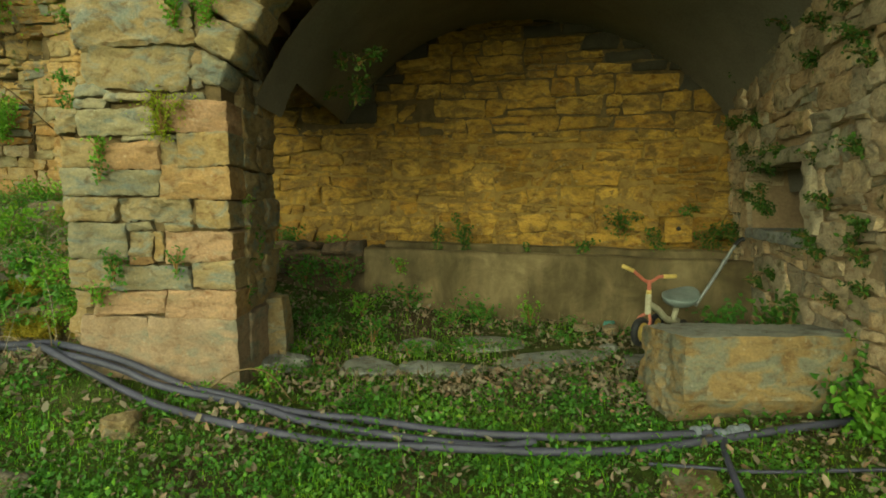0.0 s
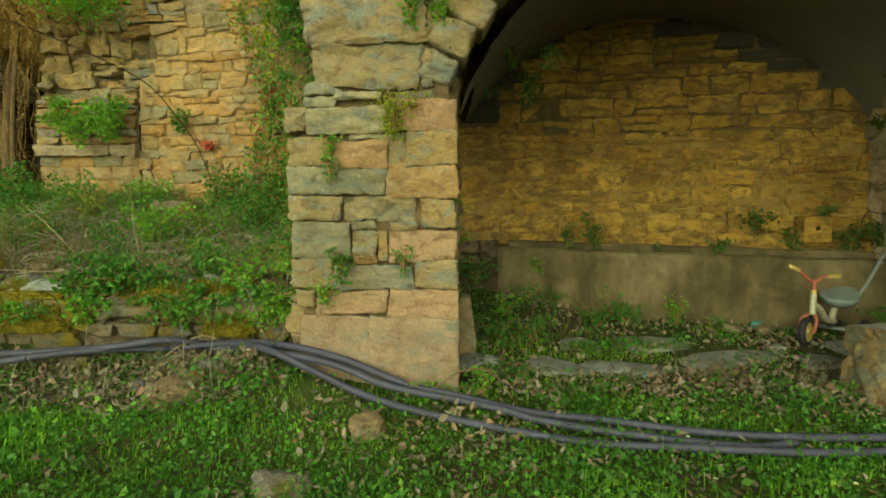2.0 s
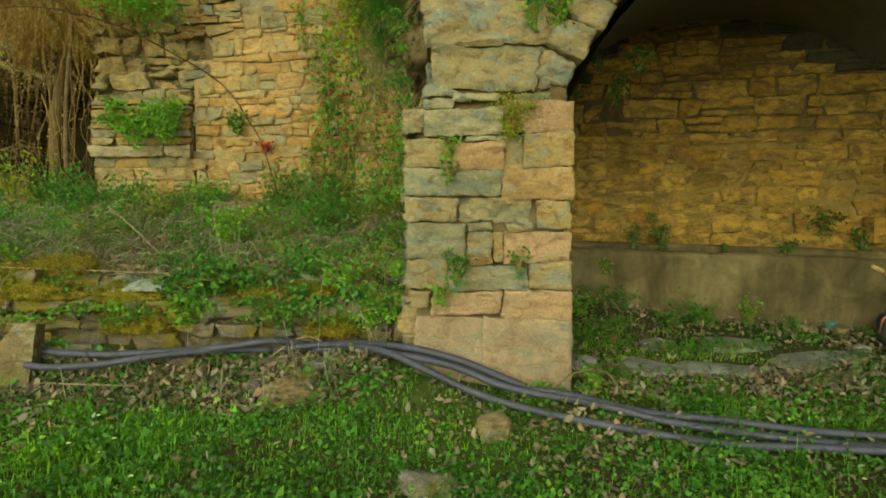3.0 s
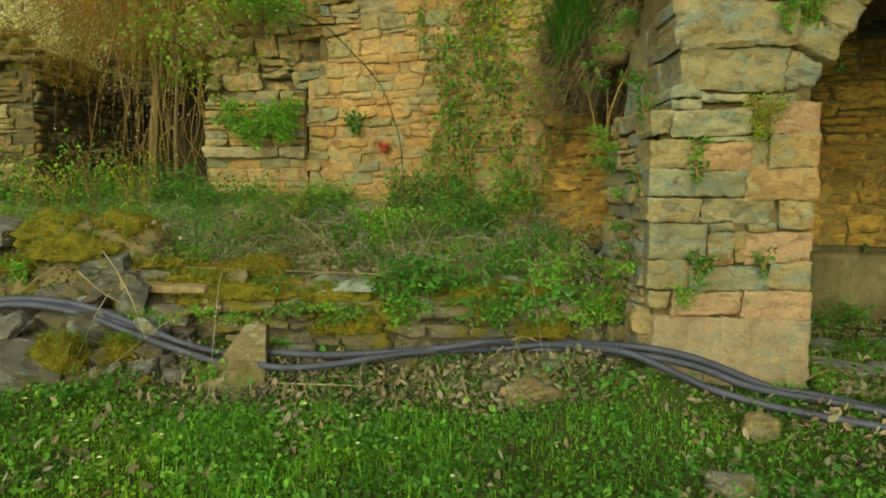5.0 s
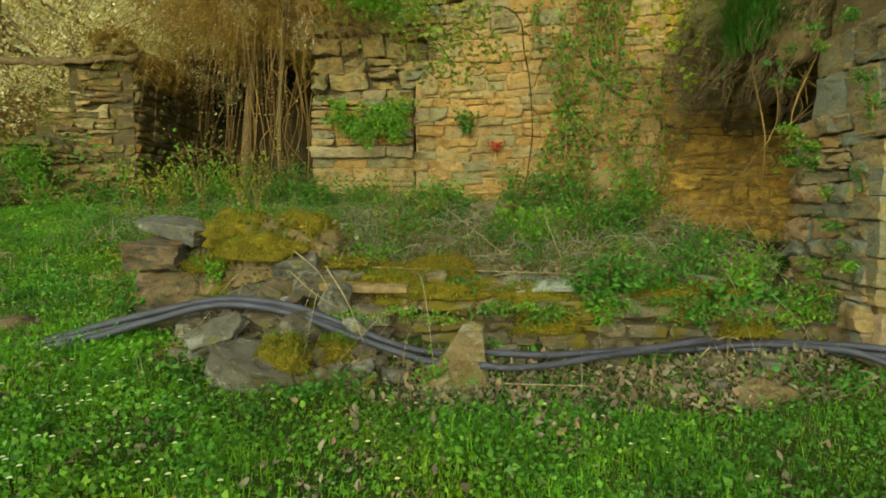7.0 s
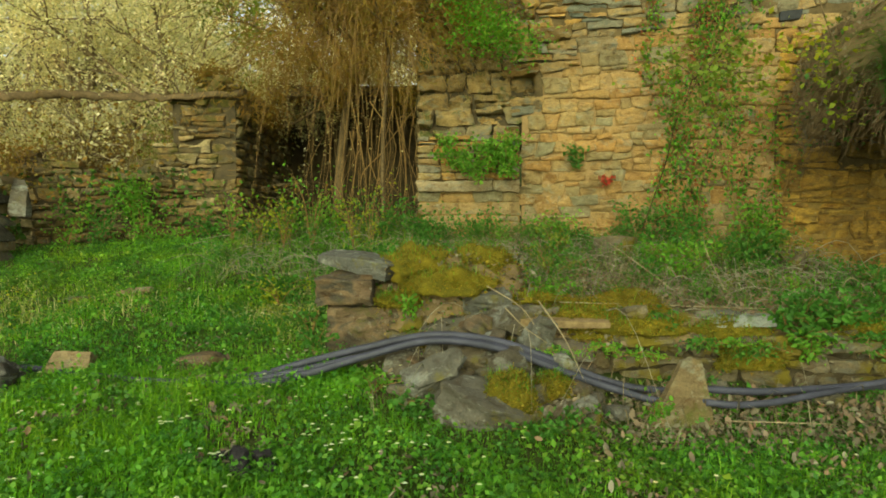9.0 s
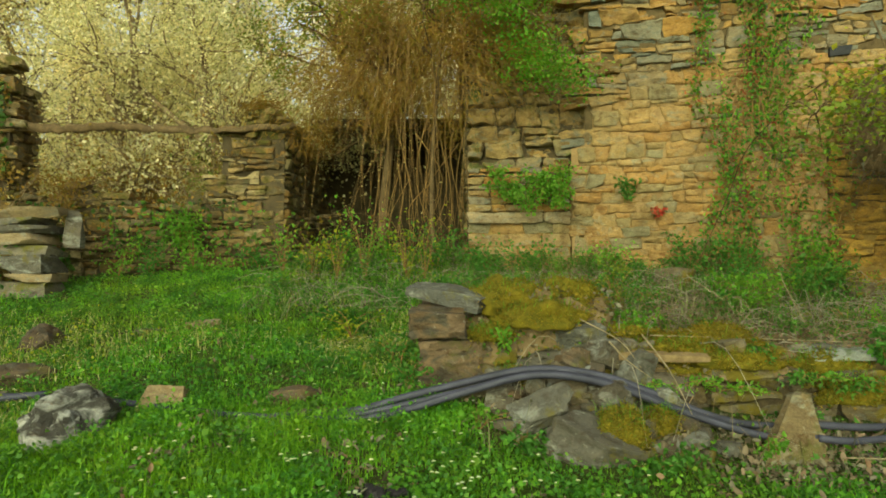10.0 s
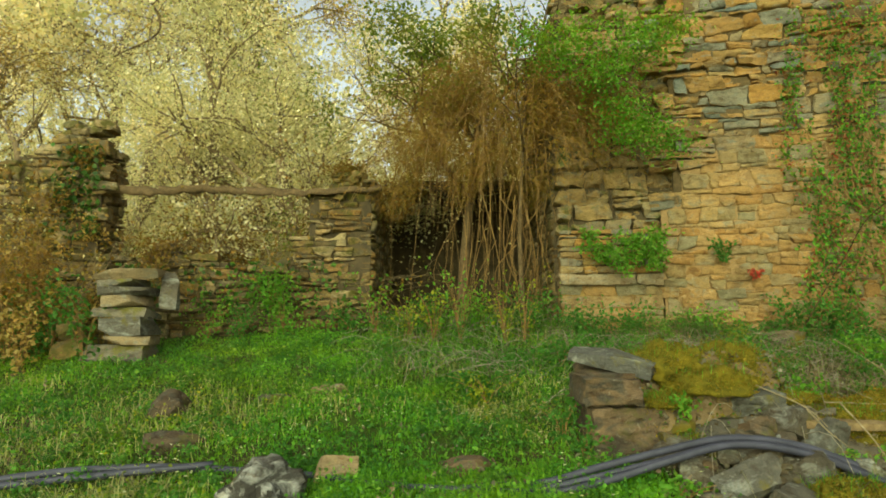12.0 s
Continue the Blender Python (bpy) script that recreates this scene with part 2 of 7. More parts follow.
M_PALEBARK = plain_mat("pale ivy-scarred bark", (0.14, 0.10, 0.055), (0.29, 0.215, 0.125), 14, 0.95, 1.0, 0, 50, 0.1)
M_TWIG = plain_mat("dry twig", (0.16, 0.095, 0.036), (0.33, 0.205, 0.085), 9, 0.9, 0.4, 0, 60, 0.1)
M_FUZZ = leaf_mat("moss tuft", [(0.17, 0.145, 0.016), (0.27, 0.20, 0.024), (0.10, 0.13, 0.016), (0.22, 0.135, 0.022), (0.15, 0.17, 0.02)], 0.25, 0.7, 0.4)
M_TURFMOSS = leaf_mat("olive turf moss", [(0.07, 0.085, 0.014), (0.10, 0.105, 0.018), (0.05, 0.07, 0.012), (0.12, 0.11, 0.024)], 0.15)
M_STRAW = leaf_mat("dry stalk", [(0.192, 0.161, 0.098), (0.121, 0.094, 0.053), (0.242, 0.214, 0.143), (0.085, 0.064, 0.038)], 0.1)
M_PALEWOOD = plain_mat("bleached dead wood", (0.20, 0.155, 0.095), (0.34, 0.275, 0.18), 12, 0.95, 0.5, 0, 50, 0.1)
M_STRAWSUN = leaf_mat("dry grass and painted sun", [(0.42, 0.40, 0.20), (0.34, 0.34, 0.13), (0.50, 0.46, 0.28), (0.28, 0.32, 0.08)], 0.3, 0.7, 0.0)
M_CANE = plain_mat("grey dead cane", (0.18, 0.155, 0.115), (0.36, 0.32, 0.25), 10, 0.95, 0.4, 0, 50, 0.1)
M_ROOT = plain_mat("dry brown root fibre", (0.15, 0.10, 0.055), (0.27, 0.19, 0.11), 12, 0.95, 0.4, 0, 50, 0.1)
M_WOOD = plain_mat("weathered timber", (0.13, 0.085, 0.045), (0.27, 0.19, 0.10), 11, 0.95, 0.9, 0, 40, 0.1)
M_GRASS = leaf_mat("grass", [(0.129, 0.321, 0.021), (0.178, 0.400, 0.025), (0.093, 0.236, 0.016), (0.236, 0.429, 0.039), (0.142, 0.335, 0.023)], 0.35)
M_WEED = leaf_mat("weed leaf", [(0.054, 0.159, 0.023), (0.075, 0.198, 0.028), (0.043, 0.125, 0.020), (0.097, 0.222, 0.039), (0.062, 0.150, 0.035)], 0.32)
M_LUSH = leaf_mat("lush bush leaf", [(0.118, 0.278, 0.030), (0.165, 0.354, 0.047), (0.088, 0.219, 0.030), (0.225, 0.367, 0.060)], 0.4)
M_OLIVE = leaf_mat("olive spring leaf", [(0.16, 0.24, 0.03), (0.22, 0.27, 0.05), (0.11, 0.17, 0.03), (0.26, 0.26, 0.07)], 0.45)
M_IVY = leaf_mat("ivy leaf", [(0.04, 0.10, 0.015), (0.065, 0.15, 0.02), (0.025, 0.065, 0.012), (0.09, 0.15, 0.03)], 0.2)
M_LIME = leaf_mat("young maple leaf", [(0.24, 0.31, 0.03), (0.32, 0.36, 0.05), (0.18, 0.26, 0.025)], 0.5)
M_RED = leaf_mat("reddish leaf", [(0.30, 0.08, 0.035), (0.32, 0.15, 0.05), (0.24, 0.05, 0.03), (0.24, 0.17, 0.05)], 0.3)
M_CRIMSON = leaf_mat("crimson leaf", [(0.40, 0.045, 0.04), (0.50, 0.07, 0.05), (0.30, 0.04, 0.035)], 0.4)
M_LITTER = leaf_mat("fallen leaf", [(0.101, 0.078, 0.052), (0.175, 0.152, 0.115), (0.070, 0.055, 0.038), (0.245, 0.223, 0.180), (0.127, 0.103, 0.075), (0.162, 0.109, 0.075), (0.205, 0.185, 0.150), (0.22, 0.13, 0.085), (0.25, 0.19, 0.145)], 0.1, 0.7, 0.0)
# leaf tones lifted towards white: haze and sun glare as colour
M_SPRINGHAZE = leaf_mat("spring foliage paled by haze", [(0.711, 0.621, 0.439), (0.856, 0.756, 0.593), (0.511, 0.486, 0.296), (0.922, 0.842, 0.735), (0.667, 0.556, 0.391)], 0.5, patches=0.15)
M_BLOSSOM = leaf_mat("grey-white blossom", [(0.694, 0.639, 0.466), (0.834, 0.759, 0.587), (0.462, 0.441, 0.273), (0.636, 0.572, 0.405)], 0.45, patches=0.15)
M_AUTUMN = leaf_mat("russet foliage", [(0.460, 0.280, 0.100), (0.380, 0.300, 0.110), (0.520, 0.360, 0.160)], 0.45, patches=0.2)
M_TANGLE = leaf_mat("brown dead foliage", [(0.272, 0.149, 0.036), (0.193, 0.113, 0.027), (0.340, 0.196, 0.054), (0.193, 0.149, 0.027), (0.249, 0.175, 0.036)], 0.35, patches=0.2)
M_PETAL = leaf_mat("white petal", [(0.75, 0.75, 0.6), (0.8, 0.78, 0.45)], 0.2)
M_YELLOW = plain_mat("yellow plastic", (0.42, 0.30, 0.09), (0.52, 0.40, 0.14), 20, 0.5, 0.1)
M_REDP = plain_mat("faded red paint", (0.30, 0.075, 0.05), (0.42, 0.14, 0.10), 20, 0.5, 0.1)
M_CREAM = plain_mat("cream plastic", (0.3, 0.28, 0.19), (0.42, 0.4, 0.29), 20, 0.5, 0.1)
M_GREYP = plain_mat("grey plastic", (0.13, 0.16, 0.155), (0.2, 0.235, 0.225), 12, 0.45, 0.1)
M_STEEL = plain_mat("dull steel tube", (0.22, 0.245, 0.25), (0.32, 0.35, 0.36), 20, 0.5, 0.1, 0.5)
M_BLACK = plain_mat("black rubber and hole shade", (0.015, 0.015, 0.017), (0.03, 0.03, 0.033), 20, 0.75, 0.2)
M_CYAN = plain_mat("turquoise plastic", (0.06, 0.20, 0.17), (0.1, 0.27, 0.23), 20, 0.5, 0.1)


def soil():
    m, n, l, p = shader("soil and moss")
    co = n.new("ShaderNodeTexCoord").outputs["Object"]
    a = ramp(n, [(0.3, (0.036, 0.027, 0.015)), (0.55, (0.078, 0.057, 0.032)), (0.75, (0.125, 0.092, 0.052))])
    l.new(noise_tex(n, l, co, 9, 8, 0.7, 0.5), a.inputs[0])
    g = ramp(n, [(0.34, (0, 0, 0)), (0.52, (1, 1, 1))])
    l.new(noise_tex(n, l, co, 1.1, 5, 0.6, 0.4), g.inputs[0])
    gc = ramp(n, [(0.3, (0.03, 0.055, 0.009)), (0.7, (0.065, 0.11, 0.016))])
    l.new(noise_tex(n, l, co, 22, 6, 0.7), gc.inputs[0])
    l.new(mix(n, l, ops(n, l, "MULTIPLY", g.outputs[0], 0.85), a.outputs[0], gc.outputs[0]), p.inputs["Base Color"])
    p.inputs["Roughness"].default_value, p.inputs["Specular IOR Level"].default_value = 0.95, 0.1
    bump(n, l, p, noise_tex(n, l, co, 30, 8, 0.75), 1.0, 0.03)
    return m


M_SOIL = soil()

# ---- building helpers ----
RNG = np.random.default_rng(7)


def raw_mesh(name, V, F, material, smooth=True):
    """A mesh from arrays of places and of faces (all of one size)."""
    V, F = np.asarray(V, dtype=np.float32), np.asarray(F, dtype=np.int32)
    me = bpy.data.meshes.new(name)
    me.vertices.add(len(V))
    me.vertices.foreach_set("co", V.ravel())
    me.loops.add(F.size)
    me.loops.foreach_set("vertex_index", F.ravel())
    me.polygons.add(len(F))
    me.polygons.foreach_set("loop_start", np.arange(0, F.size, F.shape[1], dtype=np.int32))
    me.update(calc_edges=True)
    me.polygons.foreach_set("use_smooth", np.full(len(F), smooth))
    me.materials.append(material)
    me.update()
    return me


def place(name, me, parent=None, label="", kind=""):
    ob = new(name, me)
    if parent is not None:
        ob.parent = parent
    return tagged(ob, label=label, kind=kind)


def part(name, bm, material, parent, label="", smooth=True, kind=""):
    me = bpy.data.meshes.new(name)
    bmesh.ops.recalc_face_normals(bm, faces=bm.faces)
    bm.to_mesh(me)
    bm.free()
    me.polygons.foreach_set("use_smooth", [smooth] * len(me.polygons))
    me.materials.append(material)
    return place(name, me, parent, label, kind)


def thing(name, at, label, category, group="", kind=""):
    ob = new(name)
    ob.empty_display_size = 0.1
    ob.location = at
    return tagged(ob, label=label, category=category, group=group, kind=kind)


def sm(a, b, v):
    k = np.clip((np.asarray(v, dtype=float) - a) / (b - a), 0, 1)
    return k * k * (3 - 2 * k)


def height(x, y):
    """The ground's height: vault floor and foreground, lawn, bank, terrace and hill."""
    x, y = np.asarray(x, dtype=float), np.asarray(y, dtype=float)
    r = -0.24 + 0.12 * (np.clip(y, 1.8, 3.2) - 2.4) + 0.055 * (np.clip(y, 3.2, 7) - 3.2) + 0.20 * sm(4.6, 5.8, y) * sm(0.6, -0.9, x)
    w = 0.17 + 0.13 * (np.clip(y, 1.8, 3.7) - 3.7) + 0.235 * (np.clip(y, 3.7, 8.2) - 3.7) + 0.05 * np.clip(x + 8.6, -12, 0)
    g = r + (w - r) * sm(-2.2, -7.2, x)
    g = g + 0.13 * sm(2.7 + 0.55 * sm(-3.0, -3.9, x), 3.7 + 0.05 * sm(-3.0, -3.9, x), y) * sm(-0.5, -1.5, x) * sm(-7.2, -5.8, x) * (1 - sm(4.2, 4.8, y) * sm(-2.0, -1.0, x))
    t = 0.43 + 0.185 * (np.clip(y, 3, 7.4) - 4.05) + 0.04 * np.sin(x * 2.3)
    e = sm(3.98, 4.12, y) * sm(-6.5, -6.15, x) * (1 - sm(-2.2, -1.95, x))
    g = g + (np.maximum(t, g) - g) * e
    g = g + 0.12 * np.exp(-((x + 2.2) / 0.5) ** 2 - ((y - 3.5) / 0.28) ** 2) * (1 - sm(-1.3, -1.1, x))
    g = g - 0.07 * np.exp(-((x + 4.9) / 1.3) ** 2 - ((y - 3.1) / 0.5) ** 2) - 0.11 * np.exp(-((x + 7.0) / 0.9) ** 2 - ((y - 5.7) / 0.9) ** 2) * sm(-6.2, -6.5, x)
    g = g + 0.24 * np.clip(y - 8.6, 0, 45) * sm(8.6, 16, y) + 0.01 * np.clip(y - 1, -30, 0)
    g = g + 0.05 * np.clip(np.abs(x + 4) - 16, 0, 60) * sm(-2, 6, y)
    return g + 0.018 * np.sin(3.1 * x + 1.7 * y) * np.sin(2.3 * y - 1.1 * x) + 0.01 * np.sin(9 * x) * np.sin(8 * y + 1)


def hz(x, y):
    return float(height(x, y))


# a stone: a grid in front that is rounded back at its rim, with sides
@functools.lru_cache(None)
def stone_faces(nu, nv):
    rim = [i for i in range(nu)] + [j * nu + nu - 1 for j in range(1, nv)] + [(nv - 1) * nu + i for i in range(nu - 2, -1, -1)] + [j * nu for j in range(nv - 2, 0, -1)]
    F = [(j * nu + i, j * nu + i + 1, (j + 1) * nu + i + 1, (j + 1) * nu + i) for j in range(nv - 1) for i in range(nu - 1)]
    b, n = nu * nv, len(rim)
    F += [(rim[k], b + k, b + (k + 1) % n, rim[(k + 1) % n]) for k in range(n)]
    return rim, np.array(F)


def stone(corners, depth, proud, rim, rough, rng, cell=0.09, ragged=0.0):
    """Places (u, v, out) and faces of one stone over four corners (u, v), counter-clockwise from the lower left.
    ragged bends its outline; a small cell gives layers, flaked patches and broken edges."""
    c = np.array(corners, dtype=float)
    low = min(np.linalg.norm(c[1] - c[0]), np.linalg.norm(c[3] - c[0]))
    c = c + rng.normal(0, 1, (4, 2)) * min(0.012, low * 0.07, rough * 0.5)
    wu, wv = max(0.02, np.linalg.norm(c[1] - c[0])), max(0.02, np.linalg.norm(c[3] - c[0]))
    nu, nv = 4 + int(min(14, wu / cell)), 4 + int(min(9, wv / cell)) - (wv < 0.05)
    eu, ev = min(0.3, rim / wu), min(0.3, rim / wv)
    su = np.concatenate(((0,), np.linspace(eu, 1 - eu, nu - 2), (1,)))
    sv = np.concatenate(((0,), np.linspace(ev, 1 - ev, nv - 2), (1,)))
    tilt = rng.uniform(-1, 1, 2) * rough * 0.6
    sh = Vector(rng.uniform(0, 99, 3))
    chip = rng.integers(0, 4) if rng.random() < 0.35 else -1
    layered = rng.uniform(0.2, 1.0)
    bend = min(ragged, low * 0.16)
    V = []
    for j in range(nv):
        for i in range(nu):
            a, b = su[i], sv[j]
            p = c[0] * (1 - a) * (1 - b) + c[1] * a * (1 - b) + c[2] * a * b + c[3] * (1 - a) * b
            edge = (i in (0, nu - 1)) + (j in (0, nv - 1))
            q = p + rng.uniform(-1, 1, 2) * (0.3 * rim + 0.002)
            if edge == 2:
                k = (j > 0) * 2 + (i > 0)
                q += (c.mean(0) - q) * min(0.3, (2.2 if k == chip else 0.6) * rim / max(wu, wv))
            g = Vector((p[0] * 7, p[1] * 11, 0)) + sh
            n0 = noise.noise(g)
            w = proud + tilt[0] * (a - 0.5) + tilt[1] * (b - 0.5) + rough * (0.9 * n0 + 0.5 * noise.noise(g * 2.7))
            drop = rng.uniform(0.5, 1.0)
            if ragged:
                d = noise.noise_vector(Vector((p[0] * 9, p[1] * 9, 3.0)) + sh) * 0.6 + noise.noise_vector(Vector((p[0] * 38, p[1] * 38, 5.0)) + sh) * 0.5
                q += np.array((d.x, d.y)) * bend
                bed = noise.noise(Vector((p[0] * 2.5, p[1] * 26, 7.0)) + sh)
                w += rough * (0.7 * layered * bed + (0.45 if n0 + 0.5 * d.z > 0.12 else -0.2) * layered)
                drop = 0.35 + 1.3 * abs(noise.noise(Vector((p[0] * 21, p[1] * 21, 11.0)) + sh)) + 0.3 * rng.random()
            V.append((q[0], q[1], w - (0, 0.7, 1.2)[edge] * rim * drop))
    ring, F = stone_faces(nu, nv)
    V += [(V[k][0], V[k][1], proud - depth) for k in ring]
    return np.array(V), F


class Face:
    """A wall's face: a line in plan from a to b, looking out to the right of that line; lean moves it with its height."""

    def __init__(self, a, b, z0=0.0, lean=0.0):
        self.a, b = np.array(a, dtype=float), np.array(b, dtype=float)
        self.length = float(np.linalg.norm(b - self.a))
        self.d = (b - self.a) / self.length
        self.n = np.array((self.d[1], -self.d[0]))
        self.z0, self.lean = z0, lean

    def at(self, V):
        V = np.asarray(V, dtype=float)
        out = V[:, 2] + self.lean * V[:, 1]
        xy = self.a + V[:, :1] * self.d + out[:, None] * self.n
        return np.column_stack((xy, V[:, 1] + self.z0))

    def u_of(self, x):
        return (x - self.a[0]) / self.d[0]


def courses(length, top, rng, tall=(0.07, 0.15), wide=(0.14, 0.38), gap=0.008, wave=0.012, keep=None, split=0.12, start=0.0):
    """The corners of coursed rubble over a face, stone by stone."""
    out, v, prev = [], start, None
    ph = rng.uniform(0, 6.28)
    nodes = lambda base, k: (lambda u: base + wave * math.sin(u * 2.1 + k * 1.9 + ph) + wave * 0.7 * math.sin(u * 5.3 + k * 4.1))
    k, low = 0, nodes(start, 0)
    while v < top:
        h = rng.uniform(*tall)
        v += h
        k += 1
        high = nodes(v, k)
        u = -rng.uniform(0, wide[0])
        while u < length:
            w = rng.uniform(*wide) * (0.75 if rng.random() < 0.3 else 1.0)
            if h < 0.09:
                w *= 1.15
            a, b = max(0, u), min(length, u + w)
            u += w
            if length - b < wide[0] * 0.4:
                b = length
                u = length + 1
            if b - a < 0.05:
                continue
            s = rng.uniform(-1, 1, 2) * min(0.03, h * 0.2)
            q = [(a + gap + s[0], low(a) + gap), (b - gap + s[1], low(b) + gap), (b - gap - s[1], high(b) - gap), (a + gap - s[0], high(a) - gap)]
            m = ((a + b) / 2, v - h / 2)
            if keep is not None and not keep(*m):
                continue
            if rng.random() < split and h > 0.1:
                f = rng.uniform(0.35, 0.65)
                mid = lambda p, r: (p[0] + (r[0] - p[0]) * f, p[1] + (r[1] - p[1]) * f)
                l2, r2 = mid(q[0], q[3]), mid(q[1], q[2])
                out.append([q[0], q[1], (r2[0], r2[1] - gap), (l2[0], l2[1] - gap)])
                out.append([(l2[0], l2[1] + gap), (r2[0], r2[1] + gap), q[2], q[3]])
            else:
                out.append(q)
        low = high
    return out


def lay(parent, face, quads, material, rng, depth=0.16, proud=0.03, rim=0.014, rough=0.016, most=300, name="stone", order=None, cell=0.06, ragged=0.012):
    """Stones of a face: those first in order are parts, the rest one joined part."""
    if order is not None:
        quads = sorted(quads, key=order)
    rest, n = [], 0
    for q in quads:
        V, F = stone(q, depth, proud + rng.uniform(-1, 1) * rough, rim, rough, rng, cell, ragged)
        V = face.at(V)
        if n < most:
            me = raw_mesh(name, V, F, material)
            me.set_sharp_from_angle(angle=radians(38))
            place(name, me, parent)
        else:
            rest.append((V, F))
        n += 1
    if rest:
        place("stones", raw_mesh("stones", *joined(rest), material), parent, kind="stuff")


def core(name, face, spans, thick, material, parent, back=0.0):
    """The body of a wall behind its stones: a prism for each span (u0, u1, v0, v1)."""
    V, F = [], []
    for u0, u1, v0, v1 in spans:
        b = len(V)
        P = face.at([(u, v, w) for w in (-back, -thick) for u, v in ((u0, v0), (u1, v0), (u1, v1), (u0, v1))])
        V += [tuple(p) for p in P]
        F += [(b, b + 1, b + 2, b + 3), (b + 5, b + 4, b + 7, b + 6), (b, b + 3, b + 7, b + 4), (b + 1, b + 5, b + 6, b + 2), (b + 3, b + 2, b + 6, b + 7), (b, b + 4, b + 5, b + 1)]
    return place(name, raw_mesh(name, V, F, material, False), parent)


def smooth_path(points, steps=8):
    P = np.array(points, dtype=float)
    Q = np.concatenate(([2 * P[0] - P[1]], P, [2 * P[-1] - P[-2]]))
    out = []
    for i in range(1, len(Q) - 2):
        for k in range(steps):
            t = k / steps
            a, b, c, d = Q[i - 1:i + 3]
            out.append(0.5 * (2 * b + (c - a) * t + (2 * a - 5 * b + 4 * c - d) * t * t + (3 * b - a - 3 * c + d) * t ** 3))
    out.append(P[-1])
    return np.array(out)


def tube_arrays(path, r0, r1=None, sides=6):
    """Places and faces of a round tube along a path."""
    P = np.asarray(path, dtype=float)
    n = len(P)
    r = np.linspace(r0, r0 if r1 is None else r1, n)
    T = np.gradient(P, axis=0)
    T /= np.linalg.norm(T, axis=1, keepdims=True) + 1e-9
    ref = np.where(np.abs(T[:, 2:3]) > 0.9, np.array([[1.0, 0, 0]]), np.array([[0, 0, 1.0]]))
    A = np.cross(T, ref)
    A /= np.linalg.norm(A, axis=1, keepdims=True) + 1e-9
    B = np.cross(T, A)
    for i in range(1, n):
        if A[i] @ A[i - 1] < 0:
            A[i], B[i] = -A[i], -B[i]
    ang = np.arange(sides) * 2 * np.pi / sides
    V = P[:, None] + r[:, None, None] * (np.cos(ang)[None, :, None] * A[:, None] + np.sin(ang)[None, :, None] * B[:, None])
    i, k = np.meshgrid(np.arange(n - 1), np.arange(sides), indexing="ij")
    F = np.stack((i * sides + k, i * sides + (k + 1) % sides, (i + 1) * sides + (k + 1) % sides, (i + 1) * sides + k), -1).reshape(-1, 4)
    V = V.reshape(-1, 3)
    b = len(V)
    if sides == 4:
        ends = [(3, 2, 1, 0), (b - 4, b - 3, b - 2, b - 1)]
    else:
        ends = [(0, k, k - 1, k - 2) for k in range(3, sides, 2)]
        ends += [(b - sides + q[0], b - sides + q[3], b - sides + q[2], b - sides + q[1]) for q in ends]
    F = np.concatenate((F, np.array(ends)))
    return V, F


def joined(chunks):
    V, F, b = [], [], 0
    for v, f in chunks:
        V.append(v)
        F.append(np.asarray(f) + b)
        b += len(v)
    return np.concatenate(V), np.concatenate(F)


def tube(name, path, r0, material, parent=None, r1=None, sides=8, label="", kind=""):
    V, F = tube_arrays(path, r0, r1, sides)
    return place(name, raw_mesh(name, V, F, material), parent, label, kind)


def unit(v):
    return v / (np.linalg.norm(v, axis=1, keepdims=True) + 1e-9)


def leaf_arrays(C, size, up=0.5, wide=0.32, rng=RNG, axis=None, droop=0.15, whole=False):
    """A folded leaf of four corners at each place, or of two curled halves where whole; up draws its face to the sky, axis its length."""
    n = len(C)
    d = rng.normal(size=(n, 3))
    if axis is not None:
        d = d * 0.5 + axis
    nr = rng.normal(size=(n, 3)) * (1 - up) + np.array((0, 0, 1.0)) * up
    d = unit(d - (d * unit(nr)).sum(1, keepdims=True) * unit(nr))
    nr = unit(nr)
    s = np.cross(nr, d)
    L = np.broadcast_to(np.asarray(size, dtype=float), (n,))[:, None]
    if whole:
        k, e = rng.uniform(0.7, 1.2, (n, 1)) * wide, rng.uniform(0.5, 2.2, (n, 1)) * 0.14
        p = [C, C + d * L * 0.28 + s * L * k * 0.9 + nr * L * e, C + d * L * 0.68 + s * L * k * 0.8 + nr * L * e, C + d * L - nr * L * droop, C + d * L * 0.68 - s * L * k * 0.8 + nr * L * e, C + d * L * 0.28 - s * L * k * 0.9 + nr * L * e]
        i = np.arange(n)[:, None] * 6
        return np.stack(p, 1).reshape(-1, 3), np.concatenate((i + np.array([[0, 1, 2, 3]]), i + np.array([[0, 3, 4, 5]])))
    mid = C + d * L * 0.48
    V = np.stack((C, mid + s * L * wide + nr * L * 0.1, C + d * L - nr * L * droop, mid - s * L * wide + nr * L * 0.1), 1).reshape(-1, 3)
    return V, np.arange(4 * n).reshape(n, 4)


